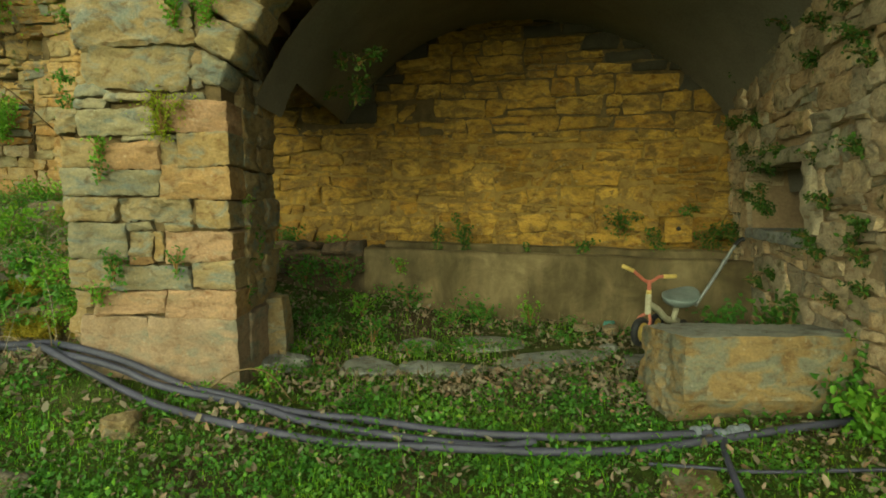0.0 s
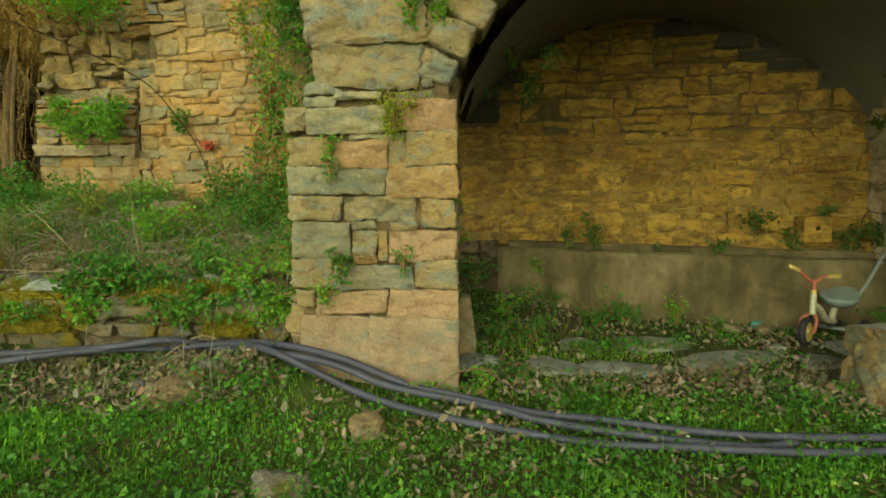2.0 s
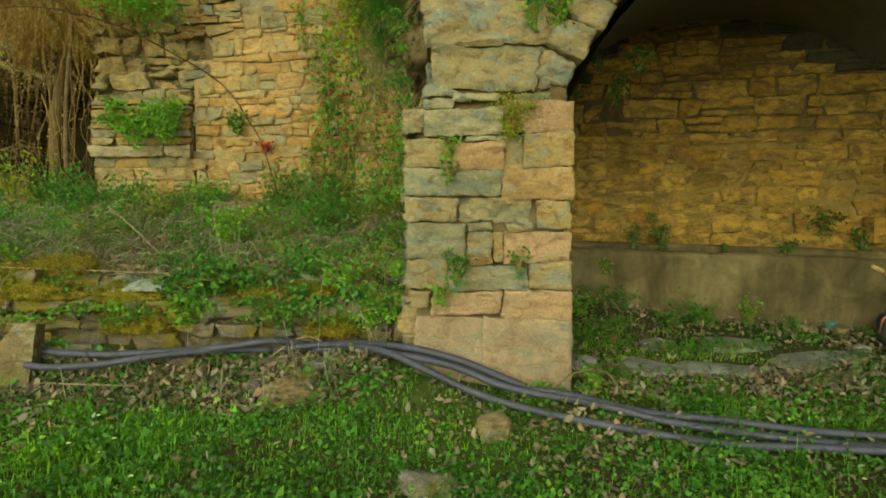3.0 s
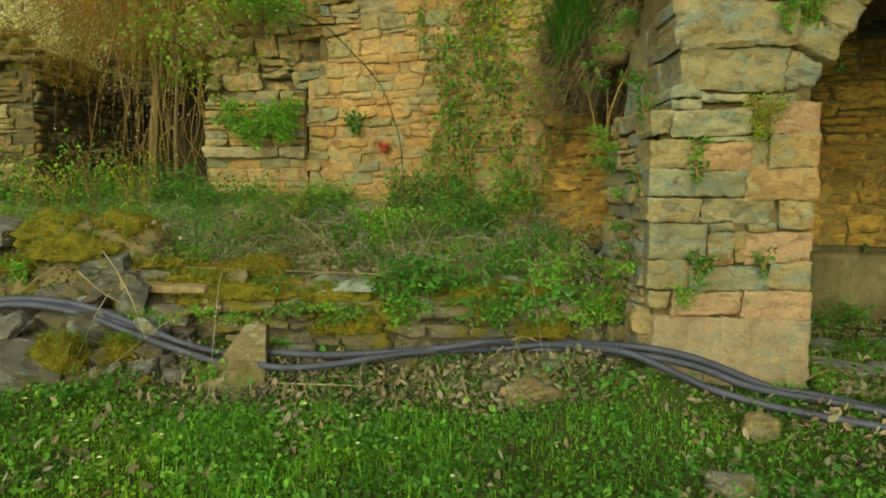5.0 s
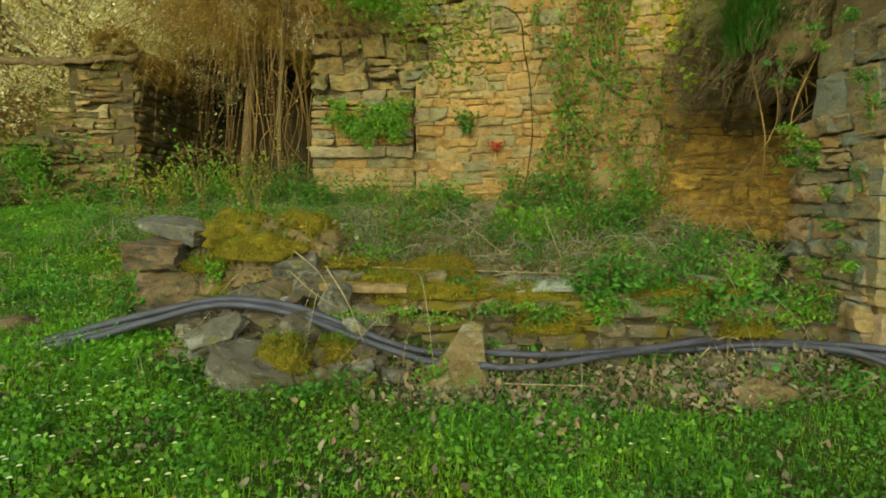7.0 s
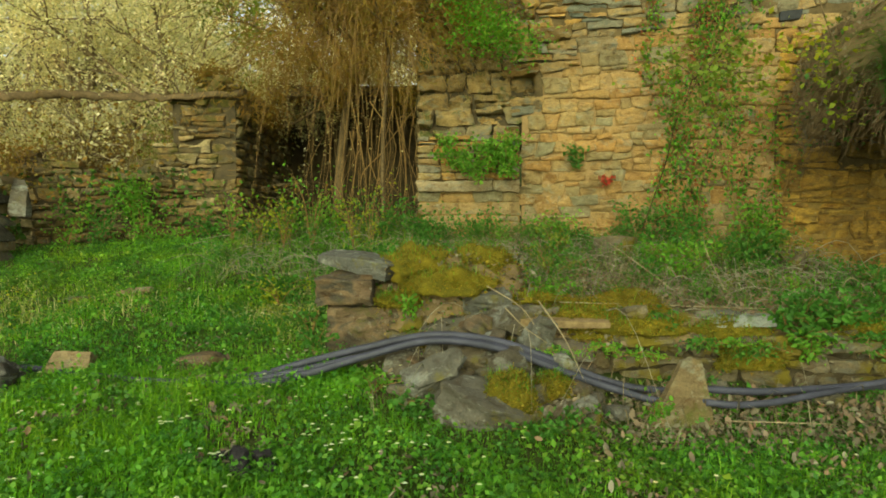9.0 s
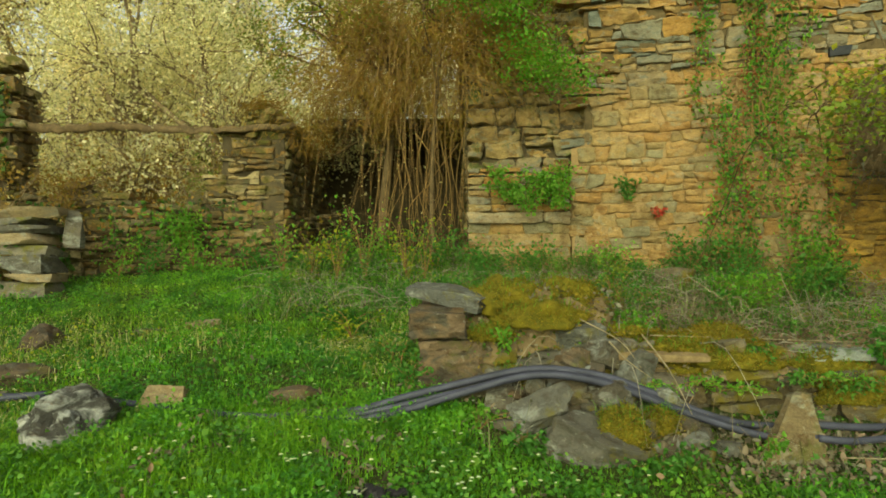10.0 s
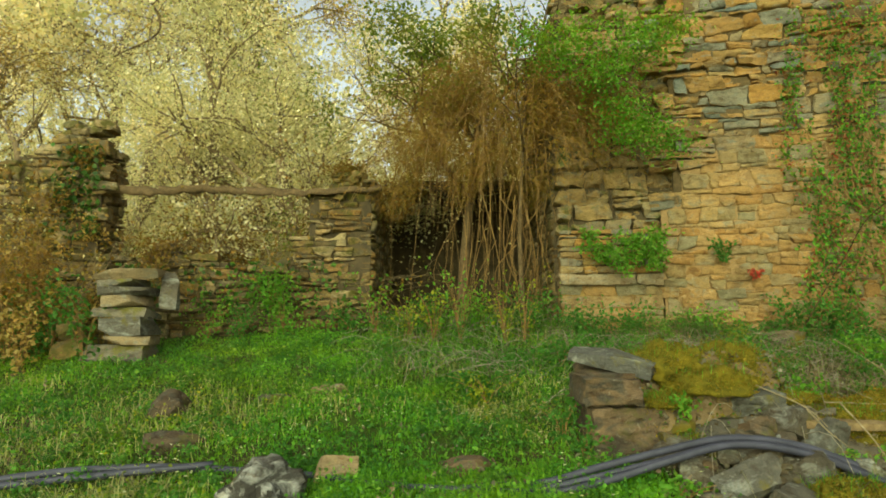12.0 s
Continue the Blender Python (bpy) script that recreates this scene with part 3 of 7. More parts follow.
def blade_arrays(C, h, width, lean=0.5, rng=RNG):
    """Grass blades of two bent segments."""
    n = len(C)
    a = rng.uniform(0, 2 * np.pi, n)
    d = np.stack((np.cos(a), np.sin(a), np.zeros(n)), 1)
    s = np.stack((-np.sin(a), np.cos(a), np.zeros(n)), 1)
    b = rng.uniform(0.1, 1, n)[:, None] * lean
    h = np.asarray(h)[:, None]
    w = np.broadcast_to(np.asarray(width, dtype=float), (n,))[:, None] / 2
    up = np.array((0, 0, 1.0))
    m = C + up * h * 0.55 + d * h * b * 0.3
    t = C + up * h * (1 - 0.35 * b) + d * h * b
    V = np.stack((C - s * w, C + s * w, m - s * w * 0.8, m + s * w * 0.8, t - s * w * 0.12, t + s * w * 0.12), 1).reshape(-1, 3)
    i = np.arange(n)[:, None] * 6
    return V, np.concatenate((i + np.array([[0, 1, 3, 2]]), i + np.array([[2, 3, 5, 4]])))


def rock_mesh(name, size, material, seed, cuts=3, rough=0.12, square=0.55, taper=0.0, planes=11):
    """A broken stone: between block and ball, with planes knocked off and a rough skin."""
    rng = np.random.default_rng(seed)
    bm = bmesh.new()
    bmesh.ops.create_cube(bm, size=2)
    bmesh.ops.subdivide_edges(bm, edges=bm.edges[:], cuts=2 ** cuts - 1, use_grid_fill=True)
    cut = [(Vector(rng.normal(size=3)).normalized(), rng.uniform(0.74, 1.05)) for _ in range(planes)]
    sh = Vector(rng.uniform(0, 50, 3))
    for v in bm.verts:
        p = v.co.lerp(v.co.normalized() * 1.2, 1 - square)
        for nrm, dist in cut:
            over = p.dot(nrm) - dist
            if over > 0:
                p -= nrm * over * 0.96
        p += p.normalized() * rough * (noise.fractal(p * 1.3 + sh, 0.9, 2.0, 4) + 0.5 * noise.noise(p * 4 + sh) + 0.35 * noise.noise(p * 9 + sh) + 0.2 * noise.noise(p * 19 + sh))
        f = 1 - taper * (p.z * 0.5 + 0.5)
        v.co = (p.x * f * size[0] / 2, p.y * f * size[1] / 2, p.z * size[2] / 2)
    me = bpy.data.meshes.new(name)
    bm.to_mesh(me)
    bm.free()
    me.polygons.foreach_set("use_smooth", [True] * len(me.polygons))
    me.set_sharp_from_angle(angle=radians(30))
    me.materials.append(material)
    return me


def rock(name, at, size, material, seed, label, turn=(0, 0, 0), category="stone", group="", cuts=4, rough=0.12, square=0.55, taper=0.0, planes=11):
    ob = new(name, rock_mesh(name, size, material, seed, cuts, rough, square, taper, planes))
    ob.matrix_world = pose(*at, *turn)
    return tagged(ob, label=label, category=category, group=group)

# ---- the ground ----
def ground_sheet():
    xs = np.concatenate((np.linspace(-400, -30, 14), np.linspace(-26, -13.5, 20), np.linspace(-13, 4, 273), np.linspace(4.6, 26, 24), np.linspace(30, 400, 14)))
    ys = np.concatenate((np.linspace(-400, -20, 14), np.linspace(-16, 1.4, 20), np.linspace(1.5, 9, 131), np.linspace(9.3, 30, 40), np.linspace(34, 60, 12), np.linspace(75, 400, 14)))
    X, Y = np.meshgrid(xs, ys)
    Z = height(X, Y)
    V = np.stack((X, Y, Z), -1).reshape(-1, 3)
    w = len(xs)
    i, j = np.meshgrid(np.arange(w - 1), np.arange(len(ys) - 1))
    F = np.stack((j * w + i, j * w + i + 1, (j + 1) * w + i + 1, (j + 1) * w + i), -1).reshape(-1, 4)
    ob = place("ground", raw_mesh("ground", V, F, M_SOIL))
    tagged(ob, "dark soil with moss, thin turf and leaf litter", "ground", kind="structure")


ground_sheet()


def structure(name, label, category="wall"):
    ob = new(name)
    return tagged(ob, label=label, category=category, kind="structure")


# ---- the long rear wall: vault back and terrace wall are one line ----
def rear_y(x):
    return 7.29 - 0.229 * (x + 4.85)


def build_back_wall():
    rng = np.random.default_rng(11)
    w = structure("wall_back", "sunlit-yellow coursed stone back wall of the vault, mortar worn flush")
    f = Face((-2.15, rear_y(-2.15)), (2.85, rear_y(2.85)), -0.2)
    core("wall_core", f, [(0, f.length, 0, 1.9)], 0.45, M_MORTARB, w)
    core("wall_core", f, [(0, f.length, 1.9, 3.4)], 0.45, M_BED, w)
    edge = lambda u: 1.95 + 0.25 * math.sin(u * 1.3) + 0.12 * math.sin(u * 4.1)
    upper = courses(f.length, 3.3, rng, (0.10, 0.19), (0.2, 0.6), 0.009, 0.012, lambda u, v: v > edge(u), 0.2, start=1.5)
    lower = courses(f.length, 2.4, rng, (0.08, 0.2), (0.14, 0.5), 0.004, 0.022, lambda u, v: v <= edge(u), 0.25)
    # stones under the vault carry its shade as a darker colour
    in_shade = lambda q: (q[0][1] + q[2][1]) / 2 - 0.2 > np.interp((q[0][0] + q[1][0]) / 2 - 2.15, (-1.34, -1.25, -0.78, -0.48, -0.14, 0.26, 0.64, 1.06, 1.67, 2.17, 2.69), (3.6, 2.02, 1.95, 2.35, 2.6, 2.8, 2.9, 2.66, 2.47, 2.22, 2.0))
    lay(w, f, [q for q in upper if in_shade(q)], M_BACKSHADE, rng, proud=0.034, rim=0.014, rough=0.018, most=90)
    upper = [q for q in upper if not in_shade(q)]
    lay(w, f, upper, M_BACK, rng, proud=0.034, rim=0.014, rough=0.018, most=130, cell=0.06, ragged=0.016, order=lambda q: q[0][1])
    lay(w, f, lower, M_BACK, rng, proud=0.022, rim=0.012, rough=0.022, most=170, cell=0.055, ragged=0.022, order=lambda q: -q[0][1])


def build_terrace_wall():
    rng = np.random.default_rng(12)
    w = structure("wall_terrace", "tall orange and grey sandstone rubble wall with worn joints")
    f = Face((-5.45, rear_y(-5.45)), (-0.4, rear_y(-0.4)), 0.6)
    S = f.u_of(-4.85)                 # the straight joint; above it the wall end is ragged
    E0 = 2.76 + S
    left = lambda v: S if v < 2.05 else S - 0.02 + 0.10 * math.sin(v * 6) + 0.06 * math.sin(v * 17)
    arc = lambda u: 1.72 + 1.12 * (1 - math.exp(-max(0.0, u - S) / 0.42)) + 0.04 * math.sin(u * 7)   # old blind arch
    open_ = lambda u, v: u > left(v) and (u < E0 or v > 2.6)
    slices = np.linspace(S, E0, 12)
    core("wall_core", f, [(a, b, 0, arc((a + b) / 2)) for a, b in zip(slices, slices[1:])], 0.5, M_PEACH, w, 0.012)
    core("wall_core", f, [(max(a, S + 0.16), b, arc((a + b) / 2) + 0.001, 5.6) for a, b in zip(slices, slices[1:])] + [(E0, f.length, 2.55, 5.6)], 0.5, M_BED, w)
    low = courses(f.length, 3.1, rng, (0.07, 0.19), (0.11, 0.36), 0.003, 0.016, lambda u, v: u > S and open_(u, v) and v <= arc(u), 0.2)
    mid = courses(f.length, 5.5, rng, (0.07, 0.2), (0.12, 0.5), 0.005, 0.026, lambda u, v: open_(u, v) and v > arc(u), 0.25, start=1.6)
    band = [q for q in mid if q[0][1] < arc(q[0][0]) + 0.36]
    mid = [q for q in mid if q[0][1] >= arc(q[0][0]) + 0.36]
    lay(w, f, low, M_TERRLOW, rng, proud=0.018, rim=0.012, rough=0.024, most=110, cell=0.05, ragged=0.024)
    lay(w, f, band, M_BAND, rng, proud=0.028, rim=0.012, rough=0.026, most=60, cell=0.05, ragged=0.024)
    lay(w, f, mid, M_TERRACE, rng, proud=0.036, rim=0.015, rough=0.036, most=130, cell=0.055, ragged=0.024, order=lambda q: q[0][1])
    # black box set on the wall, coloured as the shade inside a hole
    hole = f.at([(f.u_of(-2.14) + du, 2.78 + dv, w_) for w_ in (0.075, 0.0) for du, dv in ((0, 0), (0.2, 0.01), (0.23, 0.11), (0.01, 0.10))])
    place("putlog_dark", raw_mesh("putlog_dark", hole, [(0, 1, 2, 3), (0, 4, 5, 1), (1, 5, 6, 2), (2, 6, 7, 3), (3, 7, 4, 0)], M_BLACK, False), w, "black box painted as the shade of a putlog hole")
    # flank that closes the wall towards the passage, far side
    core("wall_core", Face((-2.15, 7.2), (-4.85, 7.9), 0.6), [(0, 2.7, 0, 5.4)], 0.1, M_MORTAR, w)


def build_end_block():
    rng = np.random.default_rng(13)
    w = structure("wall_end_block", "squared orange sandstone wall end with a straight joint and a stone ledge")
    f = Face((-6.09, 7.35), (-4.872, 7.30), 0.6)
    keep = lambda u, v: v < 1.2 or u > 0.05 * math.sin(v * 5) + 0.02 * v
    core("wall_core", f, [(0.06, f.length, 0.99, 1.6)], 0.5, M_BED, w)
    h = Face((-6.09, 7.48), (-4.50, 7.38), 0.6)
    core("wall_core", h, [(0.06, h.length, 1.55, 5.2)], 0.5, M_DARKCORE, w)
    core("wall_core", f, [(0.02, f.length, 0, 0.985)], 0.5, M_MORTARB, w)
    lay(w, f, courses(f.length, 0.98, rng, (0.13, 0.21), (0.26, 0.6), 0.004, 0.006), M_TERRLOW, rng, proud=0.014, rim=0.008, rough=0.008)
    ledge = [[(0.0 if i == 0 else 0.9, 1.0), (0.88 if i == 0 else 1.21, 1.0), (0.88 if i == 0 else 1.21, 1.13), (-0.04 if i == 0 else 0.9, 1.13)] for i in range(2)]
    lay(w, f, ledge, M_BUFFSTONE, rng, depth=0.3, proud=0.10, rim=0.02, rough=0.015)
    lay(w, f, courses(1.21, 1.62, rng, (0.06, 0.10), (0.16, 0.4), 0.006, 0.010, start=1.14), M_TERRACE, rng, proud=0.05, rim=0.014, rough=0.02)
    lay(w, h, courses(h.length, 4.9, rng, (0.12, 0.30), (0.22, 0.6), 0.010, 0.03, keep, 0.3, start=1.62), M_ENDBLOCK, rng, depth=0.24, proud=0.07, rim=0.024, rough=0.055)
    g = Face((-6.09, 10.2), (-6.09, 7.66), 0.6)
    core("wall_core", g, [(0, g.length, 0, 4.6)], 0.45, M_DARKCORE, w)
    lay(w, g, courses(g.length, 4.4, rng, (0.10, 0.2), (0.2, 0.5), 0.008, 0.02), M_RUIN, rng, proud=0.02, rim=0.016, rough=0.02, most=60)


build_back_wall()
build_terrace_wall()
build_end_block()


# ---- the pillar and the arch ----
def row(z0, z1, *cuts):
    """The stones of a course: pairs of ends along the front."""
    return [[(a - 0.003, z0 - 0.002), (b + 0.003, z0 - 0.002), (b + 0.003, z1 + 0.002), (a - 0.003, z1 + 0.002)] for a, b in cuts]


def build_pillar():
    rng = np.random.default_rng(21)
    w = structure("stone_pillar", "weathered pillar of squared orange and blue-grey sandstone blocks", "pillar")
    f = Face((-2.2, 3.43), (-1.0, 3.43), 0.0, 0.045)
    X = lambda c: (c * 0.00157) + 0.012   # u from the left end of the line
    caps = row(1.885, 2.12, (X(122), X(532))) + row(1.645, 1.880, (X(155), X(520)))
    lay(w, f, caps, M_CAP, rng, depth=0.3, proud=0.03, rim=0.02, rough=0.02, cell=0.03, ragged=0.010)
    tan, blue, peach = [], [], []
    blue += [[(X(120), 1.60), (X(268), 1.61), (X(180), 1.685), (X(130), 1.68)]]
    blue += row(1.585, 1.625, (X(225), X(385)), (X(440), X(560))) + row(1.545, 1.598, (X(118), X(222)))
    tan += row(1.405, 1.545, (X(50), X(122)))
    blue += row(1.405, 1.545, (X(126), X(392)))
    peach += row(1.415, 1.582, (X(402), X(645)))
    tan += row(1.222, 1.392, (X(50), X(190)))
    blue += row(1.37, 1.40, (X(270), X(462)))
    peach += row(1.222, 1.368, (X(196), X(400)))
    tan += row(1.222, 1.368, (X(404), X(466))) + row(1.235, 1.412, (X(472), X(648)))
    blue += row(1.062, 1.214, (X(50), X(395)))
    peach += row(1.052, 1.23, (X(400), X(645)))
    tan += row(0.925, 1.052, (X(58), X(243))) + row(0.882, 1.046, (X(520), X(642)))
    tan += row(0.875, 0.918, (X(412), X(505)))
    blue += row(0.875, 0.918, (X(278), X(362))) + row(0.725, 0.915, (X(65), X(270)))
    tan += row(0.735, 0.87, (X(275), X(366))) + row(0.705, 0.87, (X(372), X(400)))
    peach += row(0.705, 0.87, (X(408), X(648))) + row(0.685, 0.728, (X(275), X(365)))
    tan += row(0.548, 0.718, (X(70), X(205))) + row(0.545, 0.70, (X(494), X(650)))
    blue += row(0.545, 0.678, (X(210), X(490)))
    tan += row(0.45, 0.54, (X(72), X(140)))
    peach += row(0.40, 0.538, (X(150), X(400))) + row(0.375, 0.53, (X(405), X(650)))
    for quads, m in ((tan, M_PTAN), (blue, M_PBLUE), (peach, M_PPEACH)):
        lay(w, f, quads, m, rng, depth=0.26, proud=0.022, rim=0.010, rough=0.015, cell=0.026, ragged=0.008)
    # a broken, recessed blue stone in the middle
    lay(w, f, row(0.925, 1.052, (X(252), X(500))), M_PBLUE, rng, depth=0.2, proud=0.012, rim=0.012, rough=0.026, cell=0.022, ragged=0.012)
    base = [[(X(74), -0.12), (X(335), -0.12), (X(335), 0.39), (X(92), 0.40)], [(X(336), -0.14), (X(655), -0.14), (X(650), 0.368), (X(336), 0.392)]]
    lay(w, f, base, M_BASE, rng, depth=0.26, proud=0.028, rim=0.008, rough=0.01, cell=0.04, ragged=0.008)
    core("pillar_core", f, [(0.16, 0.99, -0.2, 1.56), (0.28, 0.98, 1.56, 1.9), (0.28, 0.86, 1.9, 2.3), (0.3, 1.05, 2.12, 3.2)], 0.82, M_BED, w, 0.025)
    # the side towards the vault and the side towards the terrace
    zs = [-0.14, 0.37, 0.54, 0.70, 0.87, 1.05, 1.225, 1.41, 1.58, 1.8, 2.1]
    face = Face((-1.175, 3.60), (-1.19, 4.27), 0.0, 0.0)
    s = []
    lay(w, face, row(zs[0], zs[1], (0.0, face.length - 0.005)), M_BASE, rng, depth=0.2, proud=0.03, rim=0.012, rough=0.012, cell=0.035, ragged=0.008)
    for a, b in zip(zs[1:], zs[2:]):
        cut = rng.uniform(0.22, 0.38)
        s += row(a, b, (0.005, cut - 0.006), (cut + 0.006, face.length - 0.005))
    lay(w, face, s, M_PTAN, rng, depth=0.2, proud=0.018, rim=0.014, rough=0.02, cell=0.035, ragged=0.010)
    flank = Face((-2.095, 4.25), (-2.095, 3.47), -0.14, 0.0)
    lay(w, flank, courses(flank.length, 1.68, rng, (0.09, 0.19), (0.14, 0.40), 0.004, 0.012, None, 0.2), M_PILLAR, rng, depth=0.2, proud=0.018, rim=0.014, rough=0.026, cell=0.035, ragged=0.012)
    f2 = Face((-1.97, 4.2), (-1.95, 3.58), 0.0, 0.0)
    lay(w, f2, row(1.58, 1.86, (0.005, 0.3), (0.31, 0.61)) + row(1.87, 2.12, (0.005, 0.36), (0.37, 0.6)), M_PILLAR, rng, depth=0.2, proud=0.018, rim=0.016, rough=0.018)
    # splayed foot stone behind, inside the vault
    foot = rock_mesh("stone", (0.36, 0.5, 0.62), M_PTAN, 5, 4, 0.06, 0.85, 0.5)
    ob = place("stone", foot, w)
    ob.location = (-1.16, 4.12, 0.1)


CX, CZ, R = 0.60, 0.94, 1.88      # the barrel's centre line and radius


def barrel_x(r, t):
    """The barrel is wider on the side of the niche wall."""
    c = np.cos(t)
    return CX + r * c * np.where(c > 0, 1.2, 1.0)


def build_arch():
    rng = np.random.default_rng(22)
    w = structure("front_arch", "round arch ring of tan and grey voussoirs over the vault mouth", "arch")
    a = math.pi - 0.365
    while a > 0.45:
        step = rng.uniform(0.075, 0.105)
        b = a - step
        r0, r1 = R + 0.06, R + rng.uniform(0.25, 0.29)
        gap = 0.004
        quad = [(barrel_x(r, t), CZ + r * math.sin(t)) for r, t in ((r0, b + gap), (r0, a - gap), (r1, a - gap), (r1, b + gap))]
        quad = [(u + 2.2, v) for u, v in quad]
        S, F = stone([quad[1], quad[0], quad[3], quad[2]], 0.3, 0.02 + rng.uniform(-1, 1) * 0.02, 0.016, 0.022, rng, 0.035, 0.009)
        V = Face((-2.2, 3.40), (-1.0, 3.40), 0.0, 0.03).at(S)
        place("voussoir", raw_mesh("voussoir", V, F[:, ::-1], M_PTAN if rng.random() < 0.6 else M_PBLUE), w)
        a = b
    # wall over the arch
    f = Face((-2.2, 3.46), (2.6, 3.46), 0.0)
    sp = []
    for i in range(2, 24):
        u0, u1 = i * 0.2, i * 0.2 + 0.2
        xm = u0 + 0.1 - 2.2
        xe = (xm - CX) / (1.2 if xm > CX else 1.0)
        h = CZ + math.sqrt(max(0.0, (R + 0.1) ** 2 - xe ** 2)) if abs(xe) < R + 0.1 else 2.1
        sp.append((u0, u1, max(h, 2.12 if xm < -1.0 else 1.6), 3.5))
    core("wall_core", f, sp, 0.6, M_MORTAR, w)
    keep = lambda u, v: ((u - 2.2 - CX) / (1.2 if u > 2.2 + CX else 1.0)) ** 2 + (v - CZ) ** 2 > (R + 0.36) ** 2 and v > 2.13 and u > 0.5
    lay(w, f, courses(4.8, 3.5, rng, (0.1, 0.16), (0.2, 0.45), 0.006, 0.01, keep, start=1.4), M_PILLAR, rng, proud=0.02)
    # wedges between the cap stone and the ring
    wedge = [[(0.845, 1.90), (0.93, 1.93), (0.97, 2.12), (0.86, 2.12)], [(0.83, 1.66), (0.90, 1.66), (0.90, 1.86), (0.835, 1.88)], [(0.86, 2.125), (1.02, 2.125), (1.14, 2.3), (0.86, 2.3)], [(0.3, 2.125), (0.86, 2.125), (0.86, 2.3), (0.3, 2.3)]]
    lay(w, Face((-2.2, 3.40), (-1.0, 3.40), 0.0, 0.03), wedge, M_PILLAR, rng, depth=0.3, proud=0.0, rim=0.014, rough=0.012)


def build_vault():
    """The barrel vault's underside: a smooth shell without joints, its shade put into a dark colour."""
    rng = np.random.default_rng(23)
    chunks = []
    for first, y0, y1 in ((math.pi - 0.38, 3.72, 4.3), (math.pi - 0.52, 4.3, 6.7)):
        T, Y = np.meshgrid(np.linspace(first, 0.1, 90), np.linspace(y0, y1, max(8, int((y1 - y0) / 0.05))))
        n, m = T.shape[1], T.shape[0]
        bump = 0.004 * np.sin(31 * T + 4 * Y) * np.sin(13 * Y - 7 * T) + 0.003 * np.sin(57 * T - 11 * Y) * np.sin(29 * Y + 9 * T)
        V = []
        for r in (R - 0.012 + bump, np.full_like(T, R + 0.3)):
            V.append(np.column_stack((barrel_x(r, T).ravel(), Y.ravel(), (CZ + r * np.sin(T)).ravel())))
        k = (np.arange(m - 1)[:, None] * n + np.arange(n - 1)).ravel()
        Q = np.column_stack((k, k + 1, k + n + 1, k + n))
        chunks.append((np.concatenate(V), np.concatenate((Q, Q[:, ::-1] + n * m))))
    V, F = joined(chunks)
    ob = place("ceiling", raw_mesh("ceiling", V, F, M_VAULTSHADE))
    tagged(ob, "rough stone barrel vault, its shade put into the colour", "ceiling", kind="structure")
    # earth over the vault, hanging over the side opening
    bm = bmesh.new()
    bmesh.ops.create_cube(bm, size=1)
    bmesh.ops.subdivide_edges(bm, edges=bm.edges[:], cuts=11, use_grid_fill=True)
    for v in bm.verts:
        x, y, z = v.co
        slope = 0.45 * (0.5 - x) if z > 0 else 0
        c = Vector((x, y, z))
        x, y, z = c.lerp(c.normalized() * 0.56, 0.6)
        p = Vector((-1.55 + x * 1.35, 5.35 + y * 2.2, 2.66 + z * 1.3 - slope * 0.5))
        d = 0.2 * noise.fractal(p * 2.3, 0.9, 2.0, 5) + 0.05 * noise.noise(p * 9)
        v.co = p + Vector((d, d * 0.8, d))
    w = structure("earth_bank", "crumbling earth and roots over the broken vault shoulder", "earth")
    pts = np.array([v.co[:] for v in bm.verts])
    part("earth", bm, M_EARTH, w)
    pts = pts[(pts[:, 0] < -1.7) | (pts[:, 1] < 4.9)]
    k = rng.integers(0, len(pts), 1700)
    ch = []
    for a in pts[k]:
        l = rng.uniform(0.1, 0.42)
        e = a + rng.normal(0, 0.02, 3)
        ch.append(tube_arrays(smooth_path([e, e + (rng.normal(-0.10, 0.03), rng.normal(-0.06, 0.03), -l * 0.4), e + (rng.normal(-0.17, 0.05), rng.normal(-0.07, 0.04), -l)], 2), 0.0022, 0.0008, 4))
    place("root_fibre", raw_mesh("root_fibre", *joined(ch), M_ROOT), w, kind="stuff")
    k = rng.integers(0, len(pts), 2200)
    V, F = leaf_arrays(pts[k] + rng.normal(0, 0.04, (len(k), 3)), rng.uniform(0.03, 0.08, len(k)), 0.3, 0.2, rng, np.array((-0.2, -0.2, -0.5)))
    place("dry_leaf", raw_mesh("dry_leaf", V, F, M_LITTER), w, kind="stuff")
    k = rng.integers(0, len(pts), 900)
    V, F = leaf_arrays(pts[k] + rng.normal(0, 0.06, (len(k), 3)), rng.uniform(0.03, 0.07, len(k)), 0.4, 0.34, rng)
    place("foliage", raw_mesh("foliage", V, F, M_WEED), w, kind="stuff")
    cap = Face((-1.0, 3.7), (3.2, 3.7), 0.0)
    core("earth_fill", cap, [(0, 4.2, 2.95, 3.5)], -3.2, M_DARKCORE, w)


